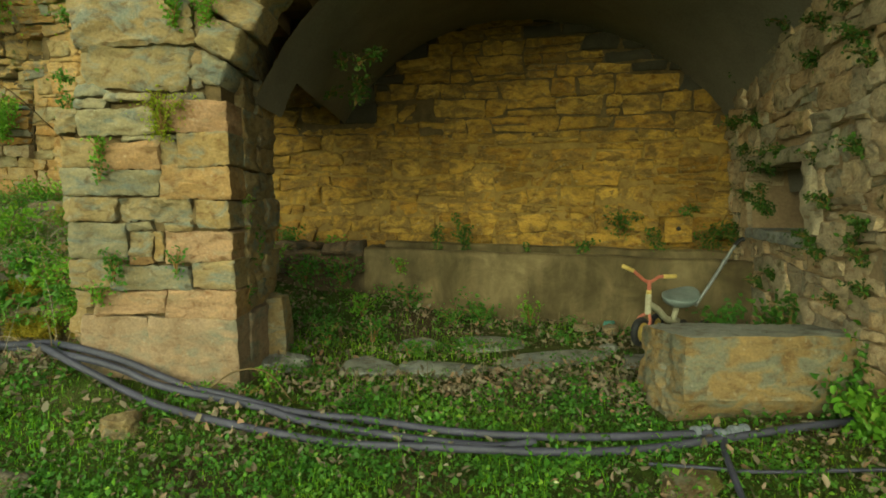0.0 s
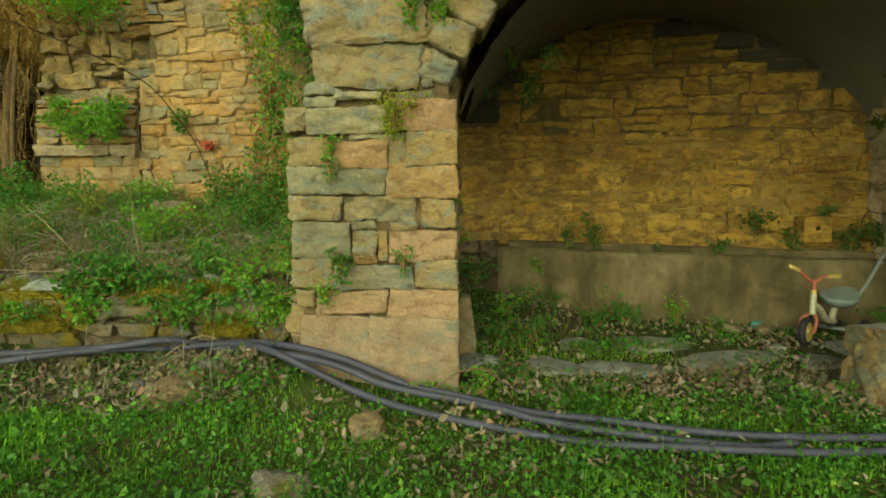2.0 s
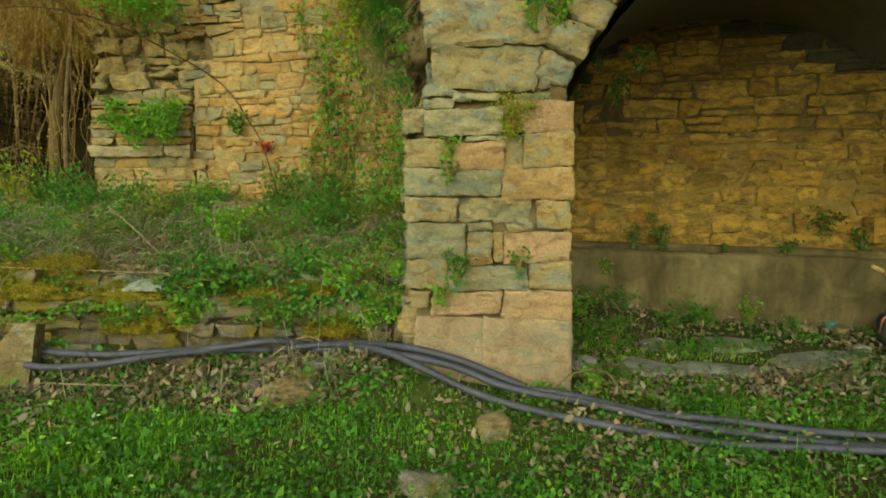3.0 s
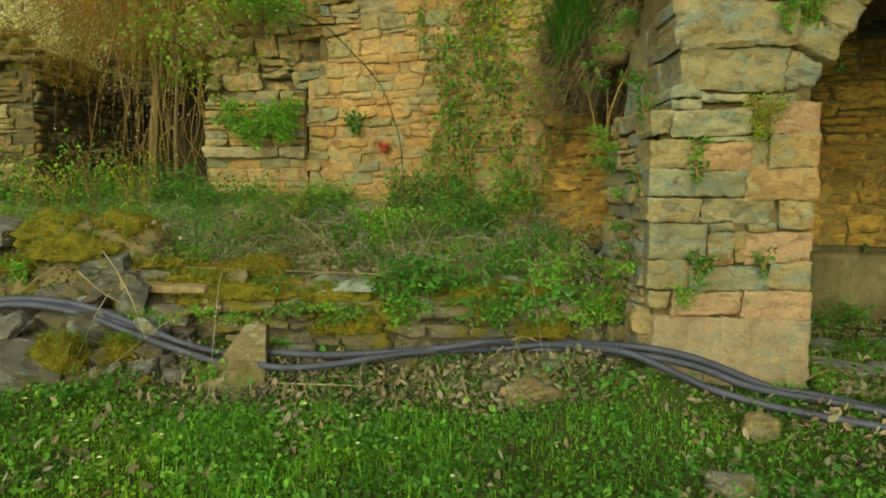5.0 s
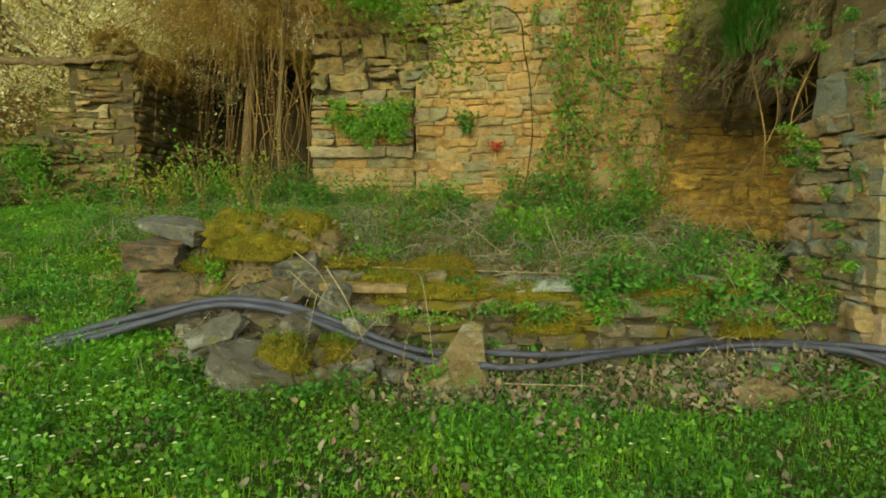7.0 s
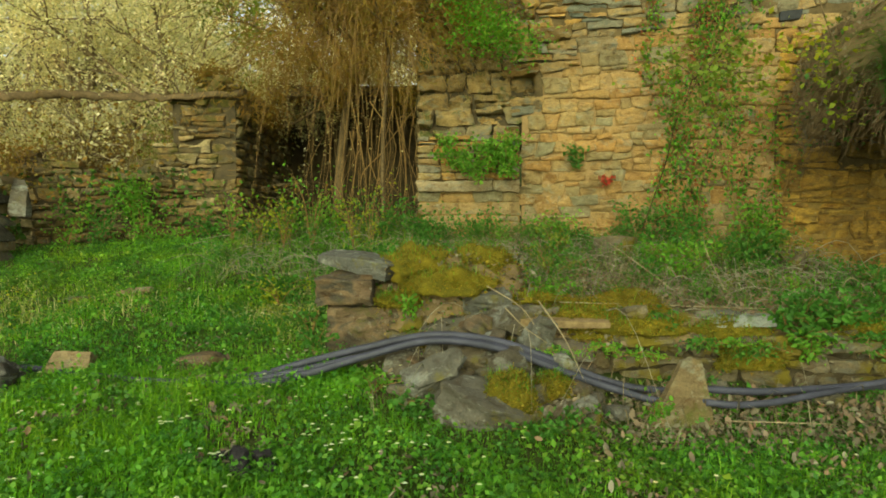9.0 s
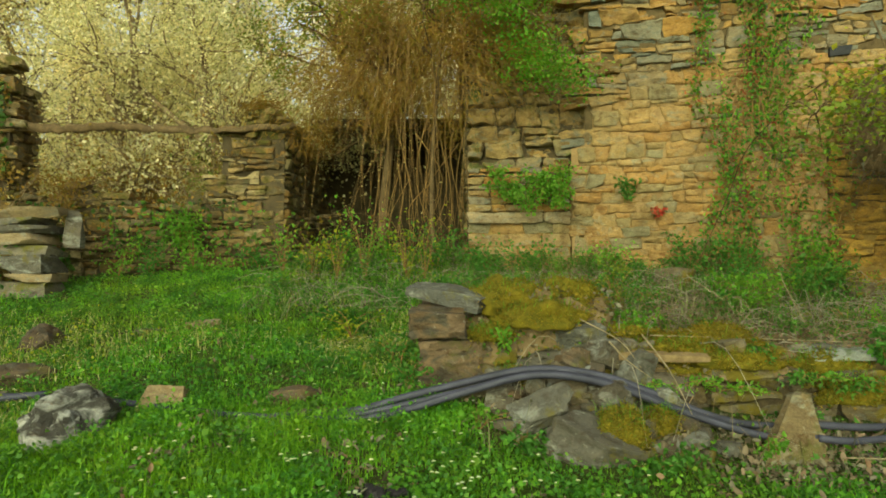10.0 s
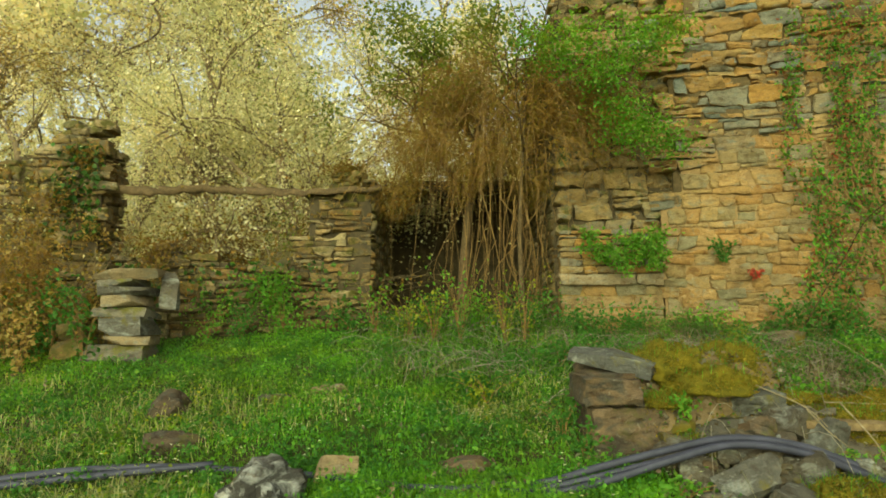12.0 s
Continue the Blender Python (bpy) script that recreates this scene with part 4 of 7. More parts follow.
def build_right_wall():
    rng = np.random.default_rng(24)
    w = structure("wall_right", "rough pinkish rubble side wall with ferns and a niche")
    f = Face((2.74, 5.62), (2.16, 2.5), -0.25, 0.06)
    u = lambda y: (5.62 - y) / (5.62 - 2.5) * f.length
    n0, n1, v0, v1 = u(5.0), u(3.82), 1.08, 1.56
    # body with a hole for the niche
    core("wall_core", f, [(0, n0, 0, 3.3), (n1, f.length, 0, 3.3), (n0, n1, 0, v0), (n0, n1, v1, 3.3)], 0.95, M_PLASTER, w)
    core("niche_back", f, [(n0, n1, v0, v1)], 0.95, M_PLASTER, w, 0.85)
    keep = lambda a, b: not (n0 - 0.12 < a < n1 + 0.12 and v0 - 0.08 < b < v1 + 0.10)
    lay(w, f, courses(f.length, 3.2, rng, (0.09, 0.23), (0.15, 0.48), 0.004, 0.04, keep, 0.3), M_RIGHT, rng, proud=0.025, rim=0.012, rough=0.02, cell=0.05, ragged=0.018, order=lambda q: -q[0][0])
    sill = [[(n0 - 0.02, v0 - 0.07), (n1 + 0.03, v0 - 0.09), (n1 + 0.03, v0), (n0 - 0.02, v0)]]
    lay(w, f, sill, M_PAVE, rng, depth=0.6, proud=0.07, rim=0.012, rough=0.008, name="niche_sill")
    jamb = [[(n1 + 0.01, v0), (n1 + 0.16, v0), (n1 + 0.14, v1), (n1 + 0.01, v1)], [(n0 - 0.14, v0), (n0 - 0.01, v0), (n0 - 0.01, v1), (n0 - 0.12, v1)], [(n0 - 0.12, v1 + 0.005), (n1 + 0.14, v1 + 0.005), (n1 + 0.12, v1 + 0.1), (n0 - 0.1, v1 + 0.1)]]
    lay(w, f, jamb, M_RIGHT, rng, depth=0.3, proud=0.05, rim=0.016, rough=0.02)
    # an unseen wing is added towards the viewer to shade the foreground
    g = Face((2.17, 2.49), (2.14, 1.5), -0.25, 0.0)
    core("wall_core", g, [(0, g.length, 0, 2.9)], 0.8, M_PLASTER, w)


build_pillar()
build_arch()
build_vault()
build_right_wall()


# ---- trough ----
def box_bm(pts_bottom, z0, z1, seg=14, wob=0.006, seed=1):
    """An upright slab over a four-cornered plan, finely cut and slightly uneven; z1 may be a pair for its two ends."""
    za, zb = z1 if isinstance(z1, tuple) else (z1, z1)
    bm = bmesh.new()
    A, B, C, D = [Vector(p) for p in pts_bottom]
    rows = []
    for i in range(seg + 1):
        t = i / seg
        p, q = A.lerp(B, t), D.lerp(C, t)
        top = za + (zb - za) * t + wob * 1.5 * noise.noise(Vector((t * 7, seed, 0)))
        ring = []
        for pt, z in ((p, z0), (p, (z0 + top) / 2), (p, top - 0.018), (p.lerp(q, 0.02 / max(0.03, (q - p).length)), top), (q.lerp(p, 0.02 / max(0.03, (q - p).length)), top), (q, top - 0.018), (q, z0)):
            k = noise.noise(Vector((pt.x * 3, pt.y * 3, z * 3 + seed)))
            ring.append(bm.verts.new((pt.x, pt.y + wob * k, z + wob * 0.5 * k)))
        rows.append(ring)
    for r0, r1 in zip(rows, rows[1:]):
        for k in range(7):
            bm.faces.new((r0[k], r1[k], r1[(k + 1) % 7], r0[(k + 1) % 7]))
    bm.faces.new(rows[0])
    bm.faces.new(rows[-1][::-1])
    return bm


def trough_mat():
    m, n, l, p = shader("trough render")
    co = n.new("ShaderNodeTexCoord").outputs["Object"]
    a = ramp(n, [(0.3, (0.07, 0.052, 0.026)), (0.5, (0.13, 0.10, 0.052)), (0.7, (0.21, 0.16, 0.09))])
    l.new(noise_tex(n, l, co, 3.5, 8, 0.65, 0.6), a.inputs[0])
    st = n.new("ShaderNodeMapping")
    st.inputs["Scale"].default_value = (3.2, 3.2, 0.8)
    l.new(co, st.inputs[0])
    s = ramp(n, [(0.42, (1, 1, 1)), (0.62, (0.30, 0.30, 0.25))])
    l.new(noise_tex(n, l, st.outputs[0], 1.0, 5, 0.6), s.inputs[0])
    c = mix(n, l, 0.6, a.outputs[0], s.outputs[0], "MULTIPLY")
    l.new(c, p.inputs["Base Color"])
    p.inputs["Roughness"].default_value, p.inputs["Specular IOR Level"].default_value = 0.9, 0.2
    bump(n, l, p, noise_tex(n, l, co, 40, 8, 0.7), 0.5, 0.012)
    return m


def build_trough():
    t = thing("water_trough", (0.9, 5.5, -0.1), "long stained stone water trough against the vault wall", "trough")
    m = trough_mat()
    line = lambda x: 5.68 - 0.204 * (x + 0.74)
    L, Rr = -0.74, 2.60
    sub = Vector((0.9, 5.5, -0.1))
    def put(name, bm, mm, label=""):
        bmesh.ops.translate(bm, verts=bm.verts, vec=-sub)
        part(name, bm, mm, t, label, False)
    put("front_slab", box_bm([(L, line(L), 0), (Rr, line(Rr), 0), (Rr, line(Rr) + 0.14, 0), (L, line(L) + 0.14, 0)], -0.25, (0.625, 0.555), 26, 0.014, 3), m)
    put("end_slab", box_bm([(L + 0.004, line(L) + 0.145, 0), (L + 0.14, line(L) + 0.125, 0), (L + 0.14, rear_y(L) - 0.05, 0), (L + 0.004, rear_y(L) - 0.03, 0)], -0.2, 0.62, 6, 0.01, 5), m)
    put("back_ledge", box_bm([(L + 0.15, rear_y(L) - 0.17, 0), (Rr, rear_y(Rr) - 0.17, 0), (Rr, rear_y(Rr) + 0.05, 0), (L + 0.15, rear_y(L) + 0.05, 0)], -0.2, (0.66, 0.605), 20, 0.012, 7), m)
    put("basin_fill", box_bm([(L + 0.15, line(L) + 0.142, 0), (Rr, line(Rr) + 0.142, 0), (Rr, rear_y(Rr) - 0.172, 0), (L + 0.15, rear_y(L) - 0.172, 0)], -0.2, 0.50, 20, 0.02, 9), M_DARKCORE, "dark fill between the front slab and the ledge")


build_trough()


def build_ledge():
    """Broken rubble ledge left of the trough."""
    rng = np.random.default_rng(31)
    w = structure("wall_ledge", "low broken rubble ledge beside the trough", "wall")
    f = Face((-2.1, 5.96), (-0.742, 5.70), 0.05)
    core("wall_core", f, [(0, f.length, 0, 0.52)], 0.55, M_DARKCORE, w)
    lay(w, f, courses(f.length, 0.6, rng, (0.09, 0.14), (0.16, 0.4), 0.008, 0.02, lambda u, v: v > 0.3), M_STUB, rng, proud=0.03, rim=0.02, rough=0.04)
    for k in range(9):
        ob = place("stone", rock_mesh("stone", (rng.uniform(0.1, 0.24), rng.uniform(0.1, 0.2), rng.uniform(0.06, 0.12)), M_STUB, 40 + k, 2), w)
        ob.location = (rng.uniform(-1.9, -0.8), rng.uniform(5.85, 6.15), 0.60 + rng.uniform(0, 0.04))
    # block with a drain hole set in the back wall's foot
    b = rock_mesh("stone", (0.25, 0.16, 0.23), M_BACK, 60, 3, 0.04, 0.98, 0.0, 0)
    t = new("spout_block", b)
    t.location = (2.14, rear_y(2.14) - 0.10, 0.80)
    tagged(t, "square buff stone block with a drilled spout hole", "stone block")
    # no bore is cut: a black disc carries the shade of the hole
    V, F = tube_arrays([(0, -0.083, 0.01), (0, -0.06, 0.01)], 0.022, None, 8)
    place("hole", raw_mesh("hole", V, F, M_BLACK), t, "black disc painted as the shade of the spout hole")


build_ledge()


# ---- low terrace wall, corner stub and rubble ----
def build_low_wall():
    rng = np.random.default_rng(41)
    w = structure("wall_low", "low mossy retaining wall of brown field stones")
    f = Face((-6.15, 3.97), (-2.05, 3.84), -0.1)
    core("wall_core", f, [(0, f.length, 0, 0.46)], 0.22, M_DARKCORE, w)
    lay(w, f, courses(f.length, 0.44, rng, (0.08, 0.16), (0.12, 0.38), 0.008, 0.03, None, 0.2), M_LOW, rng, depth=0.2, proud=0.04, rim=0.024, rough=0.035)
    caps = []
    u = 0.1
    while u < f.length - 0.2:
        l = rng.uniform(0.25, 0.6)
        z = (0.53 if u < 1.9 else 0.49) + rng.uniform(-0.04, 0.015)
        caps.append([(u, z - 0.075), (u + l - 0.02, z - 0.075), (u + l - 0.02, z + rng.uniform(-0.015, 0.02)), (u, z + rng.uniform(-0.015, 0.02))])
        u += l
    lay(w, f, caps, M_LOW, rng, depth=0.3, proud=0.06, rim=0.02, rough=0.035, ragged=0.02)
    # earth and moss lying on the wall's top
    for nm, m, x0, x1, ya, yb, z0 in (("top_earth", M_EARTH, -6.1, -2.1, 3.86, 4.5, 0.47), ("moss_blanket", M_MOSS, -5.0, -4.25, 3.87, 4.22, 0.515)):
        nx, ny = 120, 18
        Xs, Ys = np.meshgrid(np.linspace(x0, x1, nx), np.linspace(ya, yb, ny))
        e = np.array([noise.fractal(Vector((a * 3.1, b * 4.3, z0 * 9)), 0.8, 2.0, 5) for a, b in zip(Xs.ravel(), Ys.ravel())]).reshape(ny, nx)
        t = np.linspace(0, 1, ny)[:, None]
        Zs = z0 + 0.05 * e + 0.12 * t - 0.10 * np.exp(-((t / 0.10) ** 2)) - (0.10 * (1 - sm(0.0, 0.08, np.linspace(0, 1, nx))) + 0.10 * sm(0.9, 1.0, np.linspace(0, 1, nx)))[None, :]
        V = np.stack((Xs, Ys + 0.05 * e, Zs), -1).reshape(-1, 3)
        a, b = np.meshgrid(np.arange(nx - 1), np.arange(ny - 1))
        F = np.stack((b * nx + a, b * nx + a + 1, (b + 1) * nx + a + 1, (b + 1) * nx + a), -1).reshape(-1, 4)
        place(nm, raw_mesh(nm, V, F, m), w)
        if m is M_MOSS:
            c = V[rng.integers(0, len(V), 9000)] + rng.normal(0, 0.012, (9000, 3))
            place("moss_fuzz", raw_mesh("moss_fuzz", *leaf_arrays(c, rng.uniform(0.008, 0.02, 9000), 0.4, 0.26, rng), M_FUZZ), w, kind="stuff")
        else:
            c = V[rng.integers(0, len(V), 3800)] + rng.normal(0, 0.02, (3800, 3)) + np.array((0, 0, 0.012))
            place("leaf_litter", raw_mesh("leaf_litter", *leaf_arrays(c[:2300], rng.uniform(0.02, 0.055, 2300), 0.6, 0.32, rng), M_LITTER), w, kind="stuff")
            place("foliage", raw_mesh("foliage", *leaf_arrays(c[2300:], rng.uniform(0.012, 0.03, 1500), 0.4, 0.34, rng), M_WEED), w, kind="stuff")
    # corner of larger blocks at the ruined end
    g = Face((-6.53, 4.02), (-6.12, 4.02), 0.0)
    blocks = [[(-0.03, -0.1), (0.54, -0.1), (0.50, 0.58), (-0.02, 0.575)], [(-0.08, 0.605), (0.28, 0.60), (0.29, 0.77), (-0.08, 0.775)]]
    lay(w, g, blocks, M_STUB, rng, depth=0.42, proud=0.06, rim=0.012, rough=0.045)
    k = Face((-6.53, 4.60), (-6.53, 4.04), 0.0)
    lay(w, k, courses(0.56, 0.74, rng, (0.12, 0.2), (0.25, 0.5), 0.01, 0.02, start=-0.1), M_STUB, rng, depth=0.3, proud=0.02, rim=0.02, rough=0.03)
    top = rock_mesh("stone", (0.56, 0.36, 0.11), M_RUBBLE, 71, 4, 0.05, 0.93, 0, 4)
    ob = place("stone", top, w)
    ob.matrix_local = pose(-6.33, 4.26, 0.875, 5, 13, -24)
    for k in range(26):
        sx, sy = rng.uniform(-6.15, -5.2), rng.uniform(3.95, 4.3)
        ob = place("stone", rock_mesh("stone", (rng.uniform(0.1, 0.26), rng.uniform(0.1, 0.2), rng.uniform(0.07, 0.15)), M_LOW if k % 2 else M_ROCK, 720 + k, 3, 0.08, 0.75), w)
        ob.matrix_local = pose(sx, sy, 0.42 + 0.5 * (sy - 3.95) / 0.35 * rng.uniform(0.5, 1.0) - 0.12 * abs(sx + 5.8), rng.uniform(-20, 20), rng.uniform(-25, 25), rng.uniform(0, 90))
    # heaped body of the stub
    bm = bmesh.new()
    bmesh.ops.create_icosphere(bm, subdivisions=4, radius=1)
    for v in bm.verts:
        d = 1 + 0.22 * noise.fractal(v.co * 1.8, 0.9, 2.0, 4)
        v.co = Vector((-5.72 + v.co.x * 0.66 * d, 4.32 + v.co.y * 0.36 * d, 0.42 + v.co.z * 0.47 * d))
    pts = np.array([v.co[:] for v in bm.verts if v.co.z > 0.2])
    part("mound", bm, M_EARTH, w)
    k = rng.integers(0, len(pts), 9200)
    c = pts[k] + rng.normal(0, 0.03, (len(k), 3))
    for nm, m, a, b, s0, s1 in (("leaf_litter", M_LITTER, 0, 3000, 0.02, 0.055), ("foliage", M_WEED, 3000, 4600, 0.015, 0.035), ("moss_fuzz", M_FUZZ, 4600, 9200, 0.012, 0.032)):
        V, F = leaf_arrays(c[a:b], rng.uniform(s0, s1, b - a), 0.5, 0.34, rng)
        place(nm, raw_mesh(nm, V, F, m), w, kind="stuff")


build_low_wall()

mossy = "yellow-green moss cushion on the ruined wall stub"
def moss_cushion(at, size, seed):
    bm = bmesh.new()
    bmesh.ops.create_icosphere(bm, subdivisions=4, radius=1)
    sh = Vector((seed * 3.1, seed, 0))
    for v in bm.verts:
        d = 1 + 0.36 * noise.fractal(v.co * 2.1 + sh, 0.9, 2.0, 4) + 0.12 * noise.noise(v.co * 8 + sh)
        v.co = Vector((v.co.x * size[0] * d, v.co.y * size[1] * d, max(-0.3, v.co.z) * size[2] * d))
    me = bpy.data.meshes.new("moss_cushion")
    bm.to_mesh(me)
    bm.free()
    me.polygons.foreach_set("use_smooth", [True] * len(me.polygons))
    me.materials.append(M_MOSS)
    ob = new("moss_cushion", me)
    rng = np.random.default_rng(500 + seed)
    co = np.array([v.co[:] for v in me.vertices])
    nr = np.array([v.normal[:] for v in me.vertices])
    k = rng.integers(0, len(co), 5600)
    k = k[nr[k, 2] > -0.1]
    c = co[k] + rng.normal(0, 0.012, (len(k), 3))
    V, F = leaf_arrays(c, rng.uniform(0.009, 0.026, len(k)), 0.25, 0.22, rng, nr[k])
    place("moss_fuzz", raw_mesh("moss_fuzz", V, F, M_FUZZ), ob, kind="stuff")
    k = k[co[k, 2] > 0.4 * size[2]][:160]
    V, F = blade_arrays(co[k], rng.uniform(0.03, 0.1, len(k)), rng.uniform(0.002, 0.004, len(k)), 1.4, rng)
    place("grass_tuft", raw_mesh("grass_tuft", V, F, M_LUSH), ob, kind="stuff")
    ob.location = at
    tagged(ob, mossy, "moss", "moss cushions")


for s, (at, size) in enumerate([((-5.98, 4.32, 0.80), (0.30, 0.26, 0.17)), ((-5.55, 4.36, 0.80), (0.26, 0.22, 0.17)), ((-5.75, 4.10, 0.70), (0.3, 0.18, 0.13)), ((-4.92, 4.02, 0.50), (0.26, 0.14, 0.07)),
                                 ((-4.55, 3.94, 0.44), (0.3, 0.12, 0.09)), ((-3.95, 3.93, 0.38), (0.26, 0.10, 0.12)), ((-5.25, 4.25, 0.60), (0.26, 0.2, 0.06)), ((-3.1, 3.92, 0.42), (0.2, 0.1, 0.07)), ((-5.42, 3.40, 0.12), (0.15, 0.13, 0.15))] + [((-2.75, 3.95, 0.45), (0.18, 0.1, 0.06)), ((-3.85, 3.83, 0.25), (0.2, 0.06, 0.13)), ((-2.6, 3.80, 0.22), (0.15, 0.05, 0.09)), ((-6.08, 4.02, 0.60), (0.15, 0.09, 0.06)), ((-5.95, 3.9, 0.34), (0.12, 0.08, 0.07)), ((-5.15, 3.55, 0.14), (0.11, 0.09, 0.09))]):
    moss_cushion(at, size, s)

RUB = "weathered grey-brown rubble stone with lichen at the wall foot"
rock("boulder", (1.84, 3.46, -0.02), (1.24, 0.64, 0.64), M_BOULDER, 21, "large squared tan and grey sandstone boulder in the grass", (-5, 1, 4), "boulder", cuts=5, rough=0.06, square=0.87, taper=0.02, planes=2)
slab = rock_mesh("standing_slab", (0.40, 0.15, 0.66), M_SLAB, 17, 4, 0.05, 0.93, 0.0, 4)
for v in slab.vertices:
    h = v.co.z / 0.66 + 0.5
    a = -0.29 if h < 0.33 else -0.29 + 0.26 * min(1, (h - 0.33) / 0.52) + (0.07 * (h - 0.85) / 0.15 if h > 0.85 else 0)
    b = 0.17 - 0.01 * h
    v.co.x = 0.95 * (a + (b - a) * (v.co.x / 0.40 + 0.5))
    v.co.y *= 1.25 - 0.6 * h
ob = new("standing_slab", slab)
ob.matrix_world = pose(-4.43, 3.47, 0.0, -16, 0, 6)
tagged(ob, "upright wedge-shaped lichened stone slab before the low wall", "stone")
for at, size, seed, turn in [((-5.60, 3.38, 0.09), (0.48, 0.36, 0.24), 51, (22, 14, 12)), ((-5.86, 3.46, 0.26), (0.42, 0.24, 0.12), 52, (24, -34, 8)), ((-5.36, 3.66, 0.28), (0.30, 0.2, 0.2), 53, (0, 10, 40)),
                             ((-5.62, 3.74, 0.30), (0.34, 0.24, 0.2), 54, (10, 0, 0)), ((-5.98, 3.74, 0.22), (0.3, 0.25, 0.22), 55, (0, 12, 70)), ((-5.22, 3.80, 0.38), (0.16, 0.16, 0.34), 56, (8, 16, 20))] + [((-5.35, 3.92, 0.5), (0.3, 0.22, 0.2), 57, (0, 0, 25)),
                             ((-5.08, 3.72, 0.26), (0.24, 0.18, 0.2), 58, (0, 20, 0)), ((-5.75, 3.98, 0.42), (0.36, 0.2, 0.18), 59, (0, -6, 8)), ((-6.05, 3.92, 0.3), (0.3, 0.2, 0.22), 60, (0, 6, 0)), ((-5.0, 3.86, 0.33), (0.3, 0.2, 0.12), 61, (0, 3, 0)), ((-5.5, 4.02, 0.62), (0.3, 0.2, 0.16), 62, (0, -9, 9))]:
    rock("rubble_stone", at, size, M_RUBBLE, seed, RUB, turn, "stone", "rubble at the stub", rough=0.10, square=0.92, planes=8)
for at, size, seed, mat, label in [((-2.66, 3.34, -0.05), (0.46, 0.32, 0.22), 81, M_SLAB, "flat buff stone half sunk among leaf litter"), ((-1.62, 3.02, -0.12), (0.20, 0.16, 0.15), 82, M_ENDBLOCK, "round orange field stone in the grass"),
                                   ((-1.97, 2.58, -0.2), (0.24, 0.2, 0.10), 83, M_ROCK, "pale flat stone in the grass"), ((1.10, 2.62, -0.225), (0.36, 0.24, 0.06), 84, M_SLAB, "flat buff stone lying in the grass"),
                                   ((-8.47, 3.42, 0.115), (0.60, 0.46, 0.49), 85, M_DARKROCK, "dark lichened boulder in the lawn"), 
                                   ((-9.66, 5.0, 0.46), (0.34, 0.28, 0.26), 87, M_STUB, "dark brown rock in the lawn"), ((-7.33, 3.98, 0.2), (0.36, 0.26, 0.2), 88, M_STUB, "low grey stone in the lawn"),
                                   ((-8.45, 5.3, 0.55), (0.3, 0.2, 0.12), 89, M_BUFFSTONE, "pale stone lying in the lawn")] + [((-8.9, 5.2, 0.5), (0.3, 0.2, 0.09), 90, M_ROCK, "pale flat stone lying in the lawn"), ((-9.35, 4.35, 0.3), (0.36, 0.24, 0.16), 91, M_STUB, "brown rock half sunk in the lawn"),
                                   ((1.38, 4.95, -0.02), (0.2, 0.12, 0.10), 92, M_BUFFSTONE, "small buff stone at the trough foot"), ((1.2, 5.08, -0.02), (0.18, 0.12, 0.08), 93, M_BUFFSTONE, "small buff stone at the trough foot"), ((1.25, 4.5, -0.06), (0.2, 0.12, 0.07), 94, M_PAVE, "loose grey stone on the vault floor"),
                                   ((-1.06, 3.92, -0.05), (0.34, 0.3, 0.2), 95, M_PAVE, "grey foot stone beside the pillar"), ((-3.15, 5.95, 0.82), (0.3, 0.2, 0.2), 96, M_LOW, "pale stone half hidden in terrace weeds"), ((-2.55, 5.6, 0.8), (0.3, 0.2, 0.24), 97, M_LOW, "pale stone half hidden in terrace weeds"), ((-4.0, 6.3, 0.9), (0.5, 0.24, 0.3), 98, M_LOW, "flat stone leaning in terrace weeds")]:
    rock("field_stone", at, size, mat, seed, label, (0, 0, seed * 37 % 90), "stone", "", rough=0.15, square=0.6)
rock("field_stone", (-8.16, 3.80, 0.15), (0.30, 0.14, 0.34), M_BUFFSTONE, 86, "upright flat buff stone in the lawn", (-18, 3, 8), "stone", rough=0.06, square=0.95, planes=3)
FLAGS = [(-0.52, 4.06, 0.5, 0.3), (0.02, 4.08, 0.66, 0.34), (0.39, 4.7, 0.5, 0.4), (0.78, 4.36, 0.8, 0.42), (1.45, 4.3, 0.5, 0.3), (-0.2, 4.7, 0.4, 0.3), (1.9, 4.5, 0.5, 0.4)]
for k, (x, y, a, b) in enumerate(FLAGS):
    rock("flagstone", (x, y, hz(x, y) - 0.008), (a * 1.05, b * 1.1, 0.07), M_PAVE, 110 + k, "worn grey flagstone half covered by weeds", (0, 0, k * 23 - 40), "flagstone", "vault floor flagstones", cuts=3, rough=0.03, square=0.85)
for k, (dx, dy, w) in enumerate([(0, 0, 0.12), (0.08, 0.05, 0.1), (-0.09, 0.03, 0.08), (0.03, -0.07, 0.09), (0.15, -0.03, 0.06), (-0.04, 0.1, 0.07)]):
    x, y = -6.68 + dx, 2.66 + dy
    rock("dark_clod", (x, y, hz(x, y) + 0.025), (w, w * 0.9, w * 0.7), M_CLOD, 800 + k, "dark moist clod of earth on the lawn", (0, 0, k * 40), "clod", "earth clods", cuts=3, rough=0.3, square=0.3)
